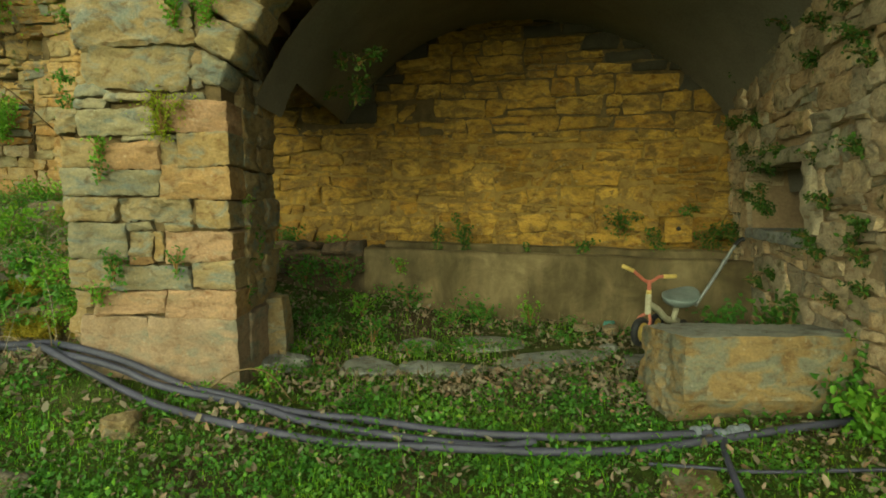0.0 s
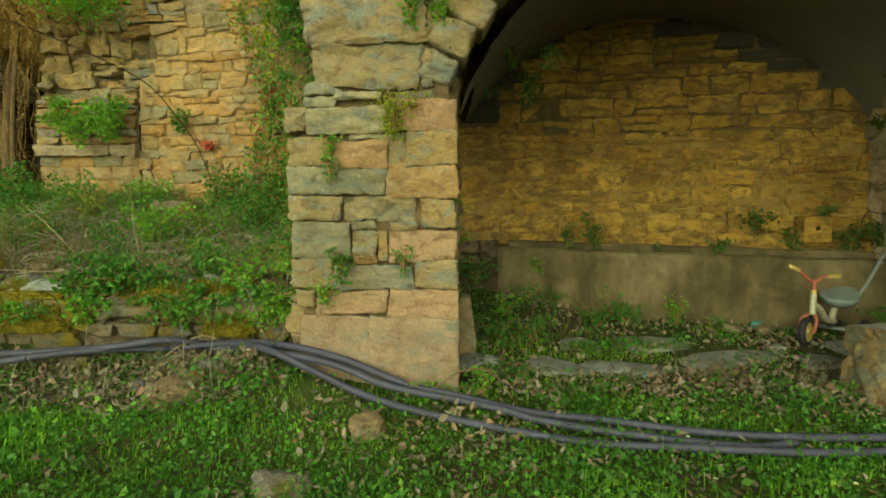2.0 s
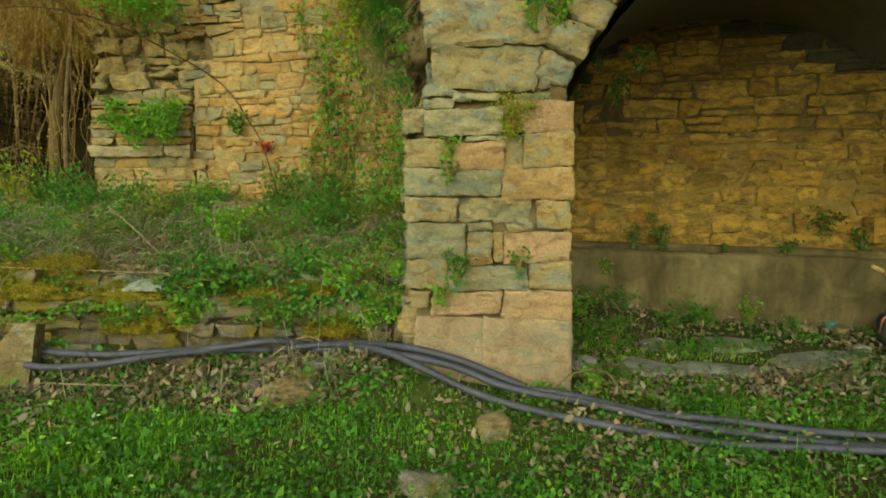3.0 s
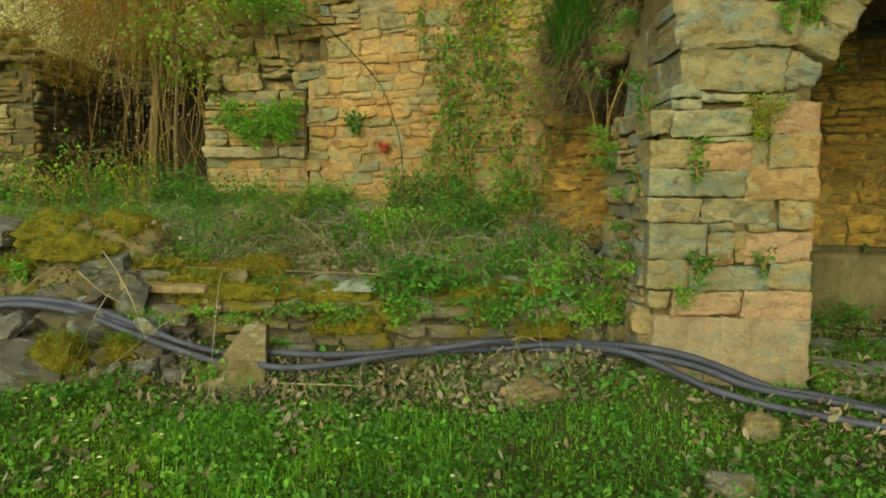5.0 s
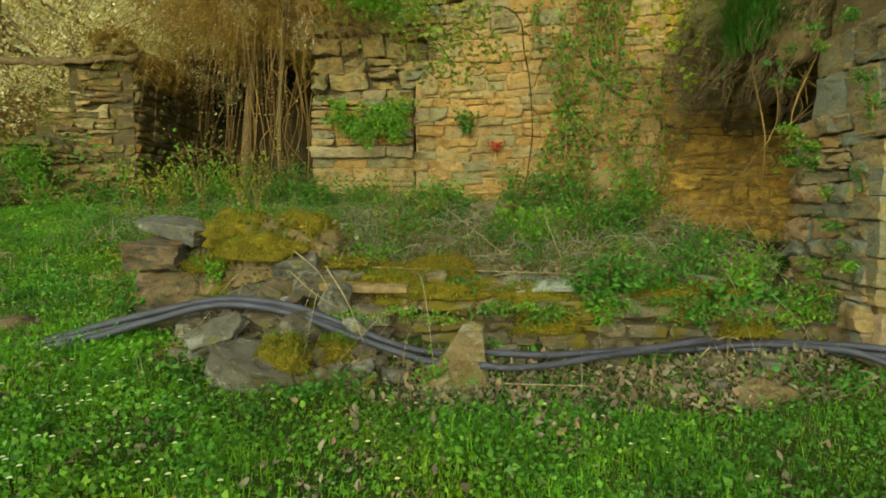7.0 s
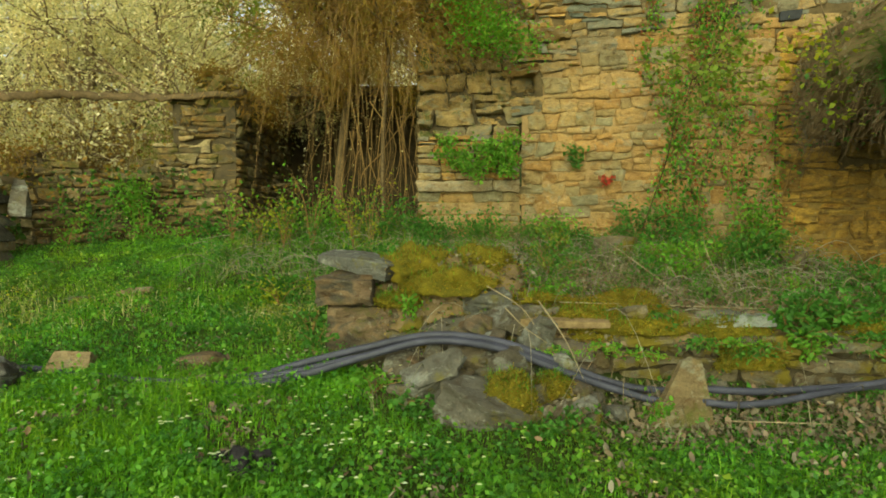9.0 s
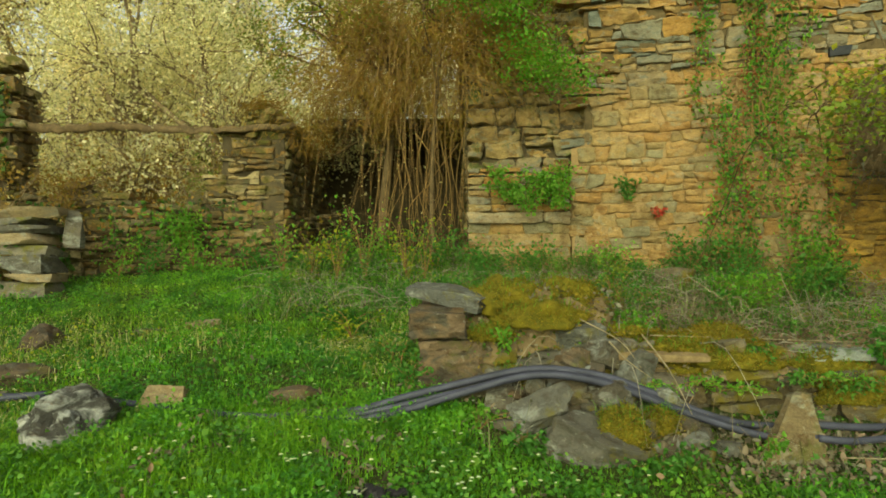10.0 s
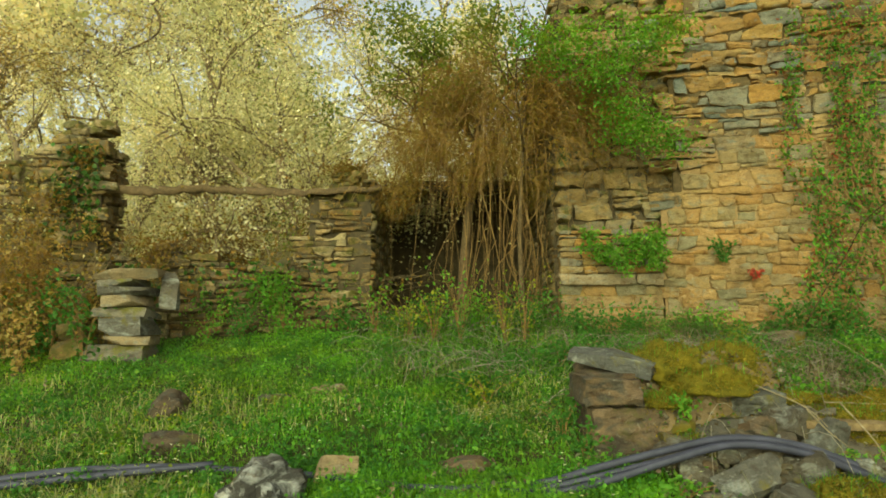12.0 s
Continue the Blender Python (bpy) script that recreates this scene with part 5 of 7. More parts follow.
for at, size, seed, turn in [((-3.86, 3.99, 0.50), (0.40, 0.26, 0.07), 830, (0, 0, 4)), ((-4.32, 4.02, 0.52), (0.26, 0.2, 0.06), 831, (3, 0, 20)), ((-4.6, 4.05, 0.53), (0.2, 0.14, 0.06), 832, (0, 8, -20))]:
    rock("cap_slab", at, size, M_PAVE if seed == 830 else M_LOW, seed, "flat weathered cap slab on the low wall", turn, "stone slab", "cap slabs", rough=0.04, square=0.92, planes=3)

cr = np.random.default_rng(77)
for k in range(34):
    x = cr.uniform(-5.6, -2.3)
    on_top = k % 2 == 0
    y = cr.uniform(3.9, 4.25) if on_top else cr.uniform(3.35, 3.75)
    w = cr.uniform(0.07, 0.2)
    z = (0.55 if x < -4.2 else 0.52) if on_top else hz(x, y) + 0.02
    rock("loose_stone", (x, y, z), (w, w * 0.75, w * 0.4), (M_LOW, M_RUBBLE, M_ROCK)[k % 3], 860 + k, "small loose stone fallen from the low wall", (cr.uniform(-12, 12), cr.uniform(-12, 12), cr.uniform(0, 180)), "stone", "loose wall stones", cuts=3, rough=0.09, square=0.88, planes=7)
for k in range(46):
    x, y = cr.uniform(-6.05, -4.85), cr.uniform(3.34, 3.9)
    w = cr.uniform(0.06, 0.19)
    z = hz(x, y) + 0.03 + 0.5 * max(0.0, y - 3.5) * math.exp(-((x + 5.5) / 0.4) ** 2)
    rock("rubble_stone", (x, y, z), (w, w * 0.8, w * 0.55), (M_RUBBLE, M_STUB, M_LOW)[k % 3], 900 + k, RUB, (cr.uniform(-25, 25), cr.uniform(-30, 30), cr.uniform(0, 180)), "stone", "rubble at the stub", cuts=3, rough=0.09, square=0.9, planes=8)


# ---- pipes ----
def pipe(points, r, label, name="water_pipe"):
    P = smooth_path(points, 8)
    P[:, 2] = np.maximum(P[:, 2], height(P[:, 0], P[:, 1]) + r * 0.8) + np.where(P[:, 0] > -4.4, 0.02, 0.0)
    ob = tube(name, P, r, M_PIPE, None, None, 8)
    tagged(ob, label, "pipe", "water pipes")


PL = "dark grey plastic water pipe lying along the wall foot"
g3 = lambda pts, lift: [(x, y, hz(x, y) + lift) for x, y in pts]
pipe([(-2.95, 3.74, 0.10), (-2.6, 3.70, 0.14), (-2.36, 3.52, 0.165), (-2.2, 3.37, 0.17), (-2.05, 3.32, 0.115), (-1.9, 3.30, 0.05)] + g3([(-1.74, 3.26), (-1.45, 3.13), (-1.0, 2.98), (-0.51, 2.90), (-0.07, 2.84), (0.39, 2.79), (0.71, 2.81), (1.0, 2.86), (1.45, 2.94), (1.75, 2.99), (2.1, 3.07), (2.35, 3.14), (2.7, 3.2)], 0.025), 0.021, PL)
pipe([(-2.75, 3.78, 0.12), (-2.45, 3.70, 0.15), (-2.2, 3.48, 0.185), (-2.05, 3.38, 0.19), (-1.9, 3.34, 0.165), (-1.75, 3.33, 0.12), (-1.6, 3.32, 0.06)] + g3([(-1.4, 3.31), (-1.18, 3.24), (-0.8, 3.18), (-0.4, 3.13), (0.05, 3.0), (0.6, 2.92), (1.18, 2.96), (1.4, 2.99)], 0.03), 0.021, PL)
pipe([(-2.7, 3.73, 0.10), (-2.4, 3.64, 0.13), (-2.2, 3.43, 0.15), (-2.05, 3.345, 0.15), (-1.9, 3.315, 0.125), (-1.75, 3.30, 0.08), (-1.6, 3.28, 0.02)] + g3([(-1.4, 3.26), (-0.99, 3.18), (-0.72, 3.08), (-0.24, 2.95), (0.21, 2.86), (0.45, 2.86)], 0.03), 0.021, PL)
pipe(g3([(1.42, 2.96), (1.35, 2.84), (1.3, 2.64), (1.26, 2.45), (1.22, 2.1)], 0.02), 0.016, "thin dark plastic branch pipe in the grass", "branch_pipe")
pipe(g3([(0.96, 2.75), (1.2, 2.7), (1.45, 2.66), (2.0, 2.64), (2.4, 2.62)], 0.012), 0.009, "thin dark plastic branch pipe in the grass", "branch_pipe")
pipe([(-2.95, 3.74, 0.10), (-3.3, 3.62, 0.12), (-3.6, 3.52, 0.11), (-3.87, 3.46, 0.08), (-4.13, 3.42, 0.07), (-4.3, 3.44, 0.08)], 0.0205, PL)
pipe([(-2.75, 3.78, 0.12), (-2.95, 3.66, 0.17), (-3.27, 3.62, 0.135), (-3.61, 3.60, 0.115), (-3.95, 3.58, 0.105), (-4.3, 3.58, 0.125), (-4.6, 3.63, 0.13), (-4.85, 3.64, 0.19), (-5.05, 3.65, 0.27), (-5.45, 3.66, 0.41), (-5.86, 3.66, 0.45), (-6.27, 3.66, 0.37), (-6.6, 3.66, 0.29), (-6.95, 3.66, 0.2), (-7.4, 3.68, 0.16)], 0.022, "dark grey plastic water pipe arching over the rubble")
pipe([(-4.3, 3.46, 0.08), (-4.55, 3.52, 0.09), (-4.76, 3.56, 0.14), (-5.04, 3.58, 0.23), (-5.44, 3.60, 0.375), (-5.85, 3.60, 0.425), (-6.25, 3.58, 0.335), (-6.6, 3.56, 0.235), (-7.0, 3.56, 0.155), (-7.5, 3.6, 0.13)], 0.022, "dark grey plastic water pipe arching over the rubble")
pipe([(-5.1, 3.63, 0.27), (-5.5, 3.64, 0.395), (-5.88, 3.63, 0.42), (-6.3, 3.62, 0.325), (-6.75, 3.60, 0.225), (-7.2, 3.58, 0.14)], 0.018, "dark grey plastic water pipe arching over the rubble")
pipe(g3([(-7.2, 3.6), (-7.9, 3.72), (-8.5, 3.82)], 0.008) + g3([(-9.15, 3.9), (-9.8, 3.88), (-10.4, 3.82), (-11.2, 3.7)], 0.055), 0.024, "dark plastic water pipe half hidden in lawn grass")
pipe(g3([(-8.9, 3.88), (-9.5, 3.82), (-10.3, 3.76), (-11.2, 3.62)], 0.055), 0.022, "dark plastic water pipe half hidden in lawn grass")
for x, y, n in ((1.30, 2.985, 0), (1.49, 2.985, 1), (1.41, 2.955, 2)):
    z = hz(x, y) + 0.052
    c = thing("pipe_coupling", (x, y, z), "pale grey plastic pipe coupling on the dark pipes", "coupling", "pipe couplings")
    for k, (a, b, r) in enumerate(((-0.045, -0.018, 0.030), (-0.018, 0.018, 0.024), (0.018, 0.045, 0.030))):
        V, F = tube_arrays([(a, a * 0.3, 0), (b, b * 0.3, 0)], r, None, 10)
        place("nut" if k != 1 else "sleeve", raw_mesh("nut", V, F, M_JOINT, False), c)


# ---- tricycle ----
def build_tricycle():
    t = thing("tricycle", (1.56, 4.62, hz(1.56, 4.62)), "faded children's tricycle with red handlebar, grey seat and push pole", "tricycle")
    base = Vector((1.56, 4.62, hz(1.56, 4.62)))

    def tb(name, pts, r, m, parent=t, label="", r1=None, steps=6):
        V, F = tube_arrays(smooth_path([Vector(p) - (base if parent is t else Vector((0, 0, 0))) for p in pts], steps), r, r1, 8)
        return place(name, raw_mesh(name, V, F, m), parent, label)

    def wheel(at, radius, width, turn, rim_mat):
        w = new("wheel")
        w.parent = t
        w.matrix_local = Matrix.Translation(Vector(at) - base) @ pose(0, 0, 0, 0, 0, turn)
        bm = bmesh.new()
        for i in range(24):
            a = i * math.tau / 24
            for k in range(8):
                b = k * math.tau / 8
                rr = radius - width * 0.5 + width * 0.5 * math.cos(b)
                bm.verts.new((rr * math.cos(a), width * 0.55 * math.sin(b), rr * math.sin(a)))
        bm.verts.ensure_lookup_table()
        for i in range(24):
            for k in range(8):
                bm.faces.new([bm.verts[(i % 24) * 8 + k], bm.verts[((i + 1) % 24) * 8 + k], bm.verts[((i + 1) % 24) * 8 + (k + 1) % 8], bm.verts[(i % 24) * 8 + (k + 1) % 8]])
        part("tyre", bm, M_BLACK, w)
        bm = bmesh.new()
        prof = [(0.0, 0.5), (0.2, 0.5), (0.26, 0.3), (0.5, 0.25), (0.62, 0.42), (0.70, 0.42), (0.70, -0.42), (0.62, -0.42), (0.5, -0.25), (0.26, -0.3), (0.2, -0.5), (0.0, -0.5)]
        rings = []
        for i in range(20):
            a = i * math.tau / 20
            rings.append([bm.verts.new((radius * max(r, 0.004) * math.cos(a), width * y, radius * max(r, 0.004) * math.sin(a))) for r, y in prof])
        for r0, r1 in zip(rings, rings[1:] + rings[:1]):
            for k in range(len(prof) - 1):
                bm.faces.new((r0[k], r1[k], r1[k + 1], r0[k + 1]))
        part("rim", bm, rim_mat, w)

    z0 = base.z
    wheel((1.515, 4.59, z0 + 0.115), 0.115, 0.052, 40, M_YELLOW)
    tb("fork", [(1.547, 4.552, z0 + 0.11), (1.575, 4.56, z0 + 0.20), (1.58, 4.60, z0 + 0.25)], 0.012, M_REDP)
    tb("fork", [(1.483, 4.628, z0 + 0.12), (1.51, 4.64, z0 + 0.21), (1.56, 4.625, z0 + 0.25)], 0.012, M_REDP)
    tb("head_tube", [(1.572, 4.61, z0 + 0.245), (1.577, 4.62, z0 + 0.30), (1.583, 4.63, z0 + 0.40)], 0.024, M_CREAM)
    tb("collar", [(1.583, 4.63, z0 + 0.395), (1.585, 4.632, z0 + 0.43)], 0.021, M_YELLOW, steps=1)
    tb("stem", [(1.585, 4.632, z0 + 0.42), (1.589, 4.635, z0 + 0.50)], 0.016, M_REDP, steps=1)
    tb("handlebar", [(1.45, 4.60, z0 + 0.585), (1.50, 4.61, z0 + 0.545), (1.56, 4.63, z0 + 0.50), (1.61, 4.64, z0 + 0.50), (1.66, 4.645, z0 + 0.53), (1.70, 4.65, z0 + 0.535)], 0.0125, M_REDP)
    tb("grip", [(1.36, 4.58, z0 + 0.625), (1.45, 4.60, z0 + 0.585)], 0.0165, M_YELLOW, steps=2)
    tb("grip", [(1.70, 4.65, z0 + 0.535), (1.80, 4.655, z0 + 0.535)], 0.0165, M_YELLOW, steps=2)
    tb("frame", [(1.59, 4.63, z0 + 0.32), (1.68, 4.70, z0 + 0.27), (1.78, 4.78, z0 + 0.18), (1.90, 4.86, z0 + 0.15)], 0.026, M_CREAM)
    tb("seat_post", [(1.84, 4.80, z0 + 0.17), (1.88, 4.82, z0 + 0.29)], 0.024, M_CREAM, steps=2)
    tb("axle", [(1.80, 5.02, z0 + 0.09), (2.02, 4.72, z0 + 0.09)], 0.014, M_STEEL, steps=1)
    wheel((1.79, 5.04, z0 + 0.09), 0.09, 0.045, 36, M_YELLOW)
    wheel((2.06, 4.74, z0 + 0.09), 0.09, 0.045, 36, M_YELLOW)
    tb("rear_step", [(1.86, 4.84, z0 + 0.13), (1.98, 4.93, z0 + 0.12)], 0.03, M_BLACK, steps=2)
    # dished seat with raised back
    bm = bmesh.new()
    bmesh.ops.create_icosphere(bm, subdivisions=4, radius=1)
    for v in bm.verts:
        x, y, z = v.co
        k = 0.5 * max(0, x) ** 2
        v.co = Vector((x * 0.165, y * 0.135 * (1 - 0.25 * (x < 0) * x * x), z * (0.085 if z < 0 else 0.02) + k * 0.10))
    bmesh.ops.transform(bm, matrix=Matrix.Translation(Vector((1.89, 4.80, z0 + 0.36)) - base) @ pose(0, 0, 0, 12, -4, 32), verts=bm.verts)
    part("seat", bm, M_GREYP, t, "grey moulded plastic seat")
    tb("push_pole", [(2.04, 4.86, z0 + 0.27), (2.2, 4.9, z0 + 0.49), (2.36, 4.94, z0 + 0.72), (2.40, 4.95, z0 + 0.775)], 0.0135, M_STEEL, label="dull steel push pole")
    tb("pole_grip", [(2.385, 4.948, z0 + 0.755), (2.43, 4.955, z0 + 0.80), (2.465, 4.96, z0 + 0.805)], 0.017, M_BLACK)
    tb("pole_clamp", [(2.285, 4.92, z0 + 0.612), (2.30, 4.925, z0 + 0.634)], 0.02, M_STEEL, steps=1)


build_tricycle()
rock("plastic_scrap", (1.42, 5.12, 0.0), (0.1, 0.06, 0.08), M_CYAN, 120, "crumpled turquoise plastic scrap by the trough", (0, 0, 10), "scrap", cuts=2)


# ---- the ruin ----
def build_ruin():
    rng = np.random.default_rng(51)
    w = structure("wall_ruin", "roofless ruin wall of grey-brown dry stone with a window gap")
    f = Face((-13.2, 7.44), (-8.42, 7.77), 0.4)
    X = lambda x: x + 13.2
    def top(u):
        x = u - 13.2
        b = 1.58 + 0.10 * math.sin(x * 3.3) + 0.05 * math.sin(x * 9)
        if x > -9.16:
            b = 2.42 + 0.03 * math.sin(x * 20)
        elif x > -9.36:
            b = 1.9
        if x < -11.75:
            b = 3.2 - 0.5 * abs(x + 12.1)
        return b
    spans = [(u, u + 0.2, 0, top(u + 0.1) - 0.06) for u in np.arange(0, f.length - 0.1, 0.2)]
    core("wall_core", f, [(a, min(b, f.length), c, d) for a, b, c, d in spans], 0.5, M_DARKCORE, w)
    lay(w, f, courses(f.length, 3.3, rng, (0.05, 0.15), (0.12, 0.46), 0.007, 0.03, lambda u, v: v < top(u), 0.3), M_RUIN, rng, proud=0.04, rim=0.016, rough=0.035, most=300, order=lambda q: -q[0][0])
    g = Face((-8.425, 7.74), (-8.425, 10.6), 0.4)
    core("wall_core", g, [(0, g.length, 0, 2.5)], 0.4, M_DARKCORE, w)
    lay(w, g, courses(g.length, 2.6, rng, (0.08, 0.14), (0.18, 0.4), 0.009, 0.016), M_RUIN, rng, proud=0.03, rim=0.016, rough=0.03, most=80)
    # rear wall is added, its true place unknown, to keep the gap dark
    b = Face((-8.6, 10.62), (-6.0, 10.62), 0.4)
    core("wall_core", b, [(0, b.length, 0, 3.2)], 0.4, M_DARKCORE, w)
    # hidden slab added behind the vines to block light from the doorway
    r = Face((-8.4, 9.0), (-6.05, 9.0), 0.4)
    core("shade_slab", r, [(0, r.length, 2.75, 2.9)], 2.2, M_DARKCORE, w)
    for a, b, z0, z1 in (((-11.79, 7.56), (-11.79, 8.04), 1.3, 3.0), ((-9.19, 8.22), (-9.19, 7.74), 1.5, 2.35)):
        e = Face(a, b, 0.4)
        lay(w, e, courses(e.length, z1, rng, (0.07, 0.13), (0.16, 0.34), 0.009, 0.016, start=z0), M_RUIN, rng, proud=0.03, rim=0.016, rough=0.03)
    for k in range(8):
        ob = place("stone", rock_mesh("stone", (rng.uniform(0.16, 0.34), 0.3, rng.uniform(0.1, 0.2)), M_RUIN, 130 + k, 2), w)
        ob.location = (-8.78 + rng.uniform(-0.25, 0.2), 7.92, 2.86 + 0.075 * (k % 4))
    for k in range(8):
        ob = place("stone", rock_mesh("stone", (rng.uniform(0.16, 0.34), 0.3, rng.uniform(0.1, 0.2)), M_RUIN, 140 + k, 2), w)
        ob.location = (-12.1 + rng.uniform(-0.3, 0.3), 7.66, 3.5 + 0.06 * (k % 4))
    # lintel log across the gap
    log = thing("lintel_log", (-10.0, 7.58, 2.8), "crooked weathered timber log spanning the ruined window", "log")
    P = smooth_path([(-1.9, 0.05, 0.06), (-1.2, 0.0, 0.02), (-0.6, -0.03, 0.05), (0.0, 0.0, 0.02), (0.7, 0.02, 0.0), (1.7, 0.05, 0.05)], 6)
    V, F = tube_arrays(P, 0.06, 0.04, 10)
    V = V + 0.018 * np.sin(V[:, [1, 2, 0]] * 23 + 1.0) + 0.014 * np.sin(V[:, [2, 0, 1]] * 47)
    place("timber", raw_mesh("timber", V, F, M_BARK), log)


def build_stack():
    """Stack of flat stones before the ruin."""
    rng = np.random.default_rng(52)
    w = thing("stone_stack", (-10.98, 6.75, hz(-10.98, 6.75) - 0.02), "dry stack of flat grey and tan stones", "stone stack")
    z = 0.0
    for k, (wd, h, dx) in enumerate([(0.78, 0.17, -0.05), (0.5, 0.09, 0.1), (0.52, 0.2, 0.06), (0.64, 0.12, 0.0), (0.46, 0.12, 0.02), (0.54, 0.09, 0.03), (0.42, 0.08, -0.05), (0.74, 0.12, 0.02)]):
        ob = place("stone", rock_mesh("stone", (wd * 0.9, 0.42, h), (M_ROCK, M_BUFFSTONE, M_RUBBLE)[k % 3], 150 + k, 3, 0.03, 0.97, 0, 3), w)
        ob.matrix_local = pose(dx, rng.uniform(-0.03, 0.03), z + h / 2, 0, rng.uniform(-3, 3), rng.uniform(-9, 9))
        z += h
    p = rock_mesh("stone", (0.2, 0.1, 0.42), M_RUBBLE, 160, 3, 0.04, 0.95, 0, 3)
    ob = place("stone", p, w, "grey slab set on edge")
    ob.matrix_local = pose(0.42, 0.12, 0.76, 0, 4, 0)
    for k in range(2):
        rock("field_stone", (-11.62, 6.85, hz(-11.62, 6.85) + 0.11 + 0.2 * k), (0.34, 0.3, 0.22), M_RUIN, 165 + k, "squared brown stone beside the stack", (0, 0, 5), "stone", square=0.85, rough=0.05)


build_ruin()
build_stack()


# ---- plants ----
def patchy(x, y):
    return 0.5 + 0.22 * np.sin(1.7 * x + 0.6 * y) + 0.2 * np.sin(2.9 * y - 1.3 * x + 1) + 0.14 * np.sin(5.1 * x + 4.3 * y) + 0.1 * np.sin(9.3 * x - 7.7 * y)


def clear(x, y):
    """Where turf may grow: not inside walls, pillar or under the boulder."""
    ok = ~((x > -2.2) & (x < -1.1) & (y > 3.36) & (y < 4.35))
    ok &= ~((x > -6.4) & (x < -2.1) & (y > 3.72) & (y < 4.1))
    ok &= ~((x > 1.16) & (x < 2.26) & (y > 3.14) & (y < 3.76))
    ok &= y < np.where(x > -2.2, 5.6 - 0.2 * x, np.where(x > -6.1, 7.25, 10))
    ok &= ~((x < -8.4) & (y > 7.4)) & (x < 2.3)
    for fx, fy, fa, fb in FLAGS:
        ok &= ((x - fx) / (fa * 0.5)) ** 2 + ((y - fy) / (fb * 0.55)) ** 2 > 0.75
    return ok


def scatter(n, x0, x1, y0, y1, dens, rng):
    x, y = rng.uniform(x0, x1, n), rng.uniform(y0, y1, n)
    k = clear(x, y) & (rng.uniform(0, 1, n) < dens(x, y))
    x, y = x[k], y[k]
    return np.column_stack((x, y, height(x, y)))


def stuff(name, chunks, material, label, category):
    V, F = joined(chunks)
    ob = place(name, raw_mesh(name, V, F, material))
    tagged(ob, label, category, kind="stuff")


def inside(x, y):
    return ((x > -2.2) & (y > 3.5)).astype(float)


def bankish(x, y):
    """The littered strip between pipes and low wall."""
    return ((x < -2.25) & (x > -6.2) & (y > 3.2 + 0.07 * np.sin(2.7 * x) + 0.2 * (x < -4.75)) & (y < 3.95)).astype(float)


def terrace(x, y):
    return ((x < -2.1) & (x > -6.4) & (y > 4.0)).astype(float)


def worn(x, y):
    """The trodden, mossy ground before the vault, where little grows."""
    return sm(-2.2, -0.4, x) * sm(5.2, 4.2, y)


def bare(x, y):
    """Small bare or littered spots all over."""
    return np.sin(4.3 * x + 1.9 * y) * np.sin(3.7 * y - 2.2 * x + 0.7) + 0.6 * np.sin(11 * x - 3 * y) * np.sin(9 * y + 2 * x)


def grow():
    rng = np.random.default_rng(61)
    spots = lambda x, y: np.where(bare(x, y) > 0.42, 0.35, 1.0)
    lawn = lambda x, y: np.clip(0.42 + 0.8 * patchy(x, y), 0, 1) * (1 - 0.94 * inside(x, y)) * (1 - 0.93 * bankish(x, y)) * (1 - 0.75 * terrace(x, y)) * (1 - 0.72 * worn(x, y)) * spots(x, y) * np.where((x > -6.2) & (y < 3.6), 0.6, 1.0)
    verge = lambda x, y: sm(0.2, 1.9, y) ** 2 * sm(-12, -9.5, x) * sm(3.6, 2.4, x) * (0.4 + 0.6 * patchy(x, y))
    C = np.concatenate((scatter(20000, -12, 3.6, 0.2, 1.9, verge, rng), scatter(36000, -10.5, -5.2, 1.9, 3.7, lawn, rng), scatter(130000, -9.5, 2.6, 1.9, 3.9, lawn, rng), scatter(70000, -13, -6.3, 3.4, 8.4, lawn, rng), scatter(26000, -2.2, 2.3, 3.4, 5.4, lambda x, y: 0.3 * (patchy(x, y) > 0.6), rng), scatter(26000, -6.3, -2.2, 4.0, 7.2, lambda x, y: 0.5 * patchy(x, y), rng)))
    h = rng.gamma(4, 0.010, len(C)) * np.where(C[:, 0] < -6.3, 1.05, 1.0) * (0.55 + 0.9 * patchy(C[:, 0], C[:, 1]))
    stuff("grass", [blade_arrays(C, h, rng.uniform(0.0025, 0.006, len(C)), 1.0, rng)], M_GRASS, "short uneven green grass with small weeds", "grass")
    herb = lambda x, y: np.clip(1.5 * patchy(x + 3, y * 1.3) - 0.2, 0.2, 1) * np.where(x < -5.2, 0.75, 1) * (1 - 0.5 * worn(x, y)) * (1 - 0.6 * inside(x, y)) * (1 - 0.8 * bankish(x, y)) * (1 - 0.8 * terrace(x, y)) * spots(x, y)
    C = np.concatenate((scatter(24000, -12, 3.6, 0.2, 1.9, verge, rng), scatter(330000, -9.5, 2.6, 1.9, 3.9, herb, rng), scatter(150000, -13, -6.3, 3.4, 8.4, herb, rng), scatter(30000, -2.2, 2.3, 3.4, 5.6, herb, rng), scatter(26000, -6.3, -2.2, 4.0, 7.2, herb, rng)))
    C[:, 2] += rng.gamma(2.2, 0.012, len(C)) * (0.5 + 1.0 * patchy(C[:, 0] * 2, C[:, 1] * 2))
    # more bright leaves to the left stand in for stronger sun there
    k = rng.uniform(0, 1, len(C)) < 0.1 + 0.55 * sm(-3.0, -5.4, C[:, 0])
    stuff("lawn_herbs", [leaf_arrays(C[k], rng.gamma(5, 0.004, int(k.sum())) + 0.003, 0.45, 0.36, rng)], M_LUSH, "small-leaved lawn herbs, brighter leaves leftwards in place of sun", "weeds")
    C = C[~k]
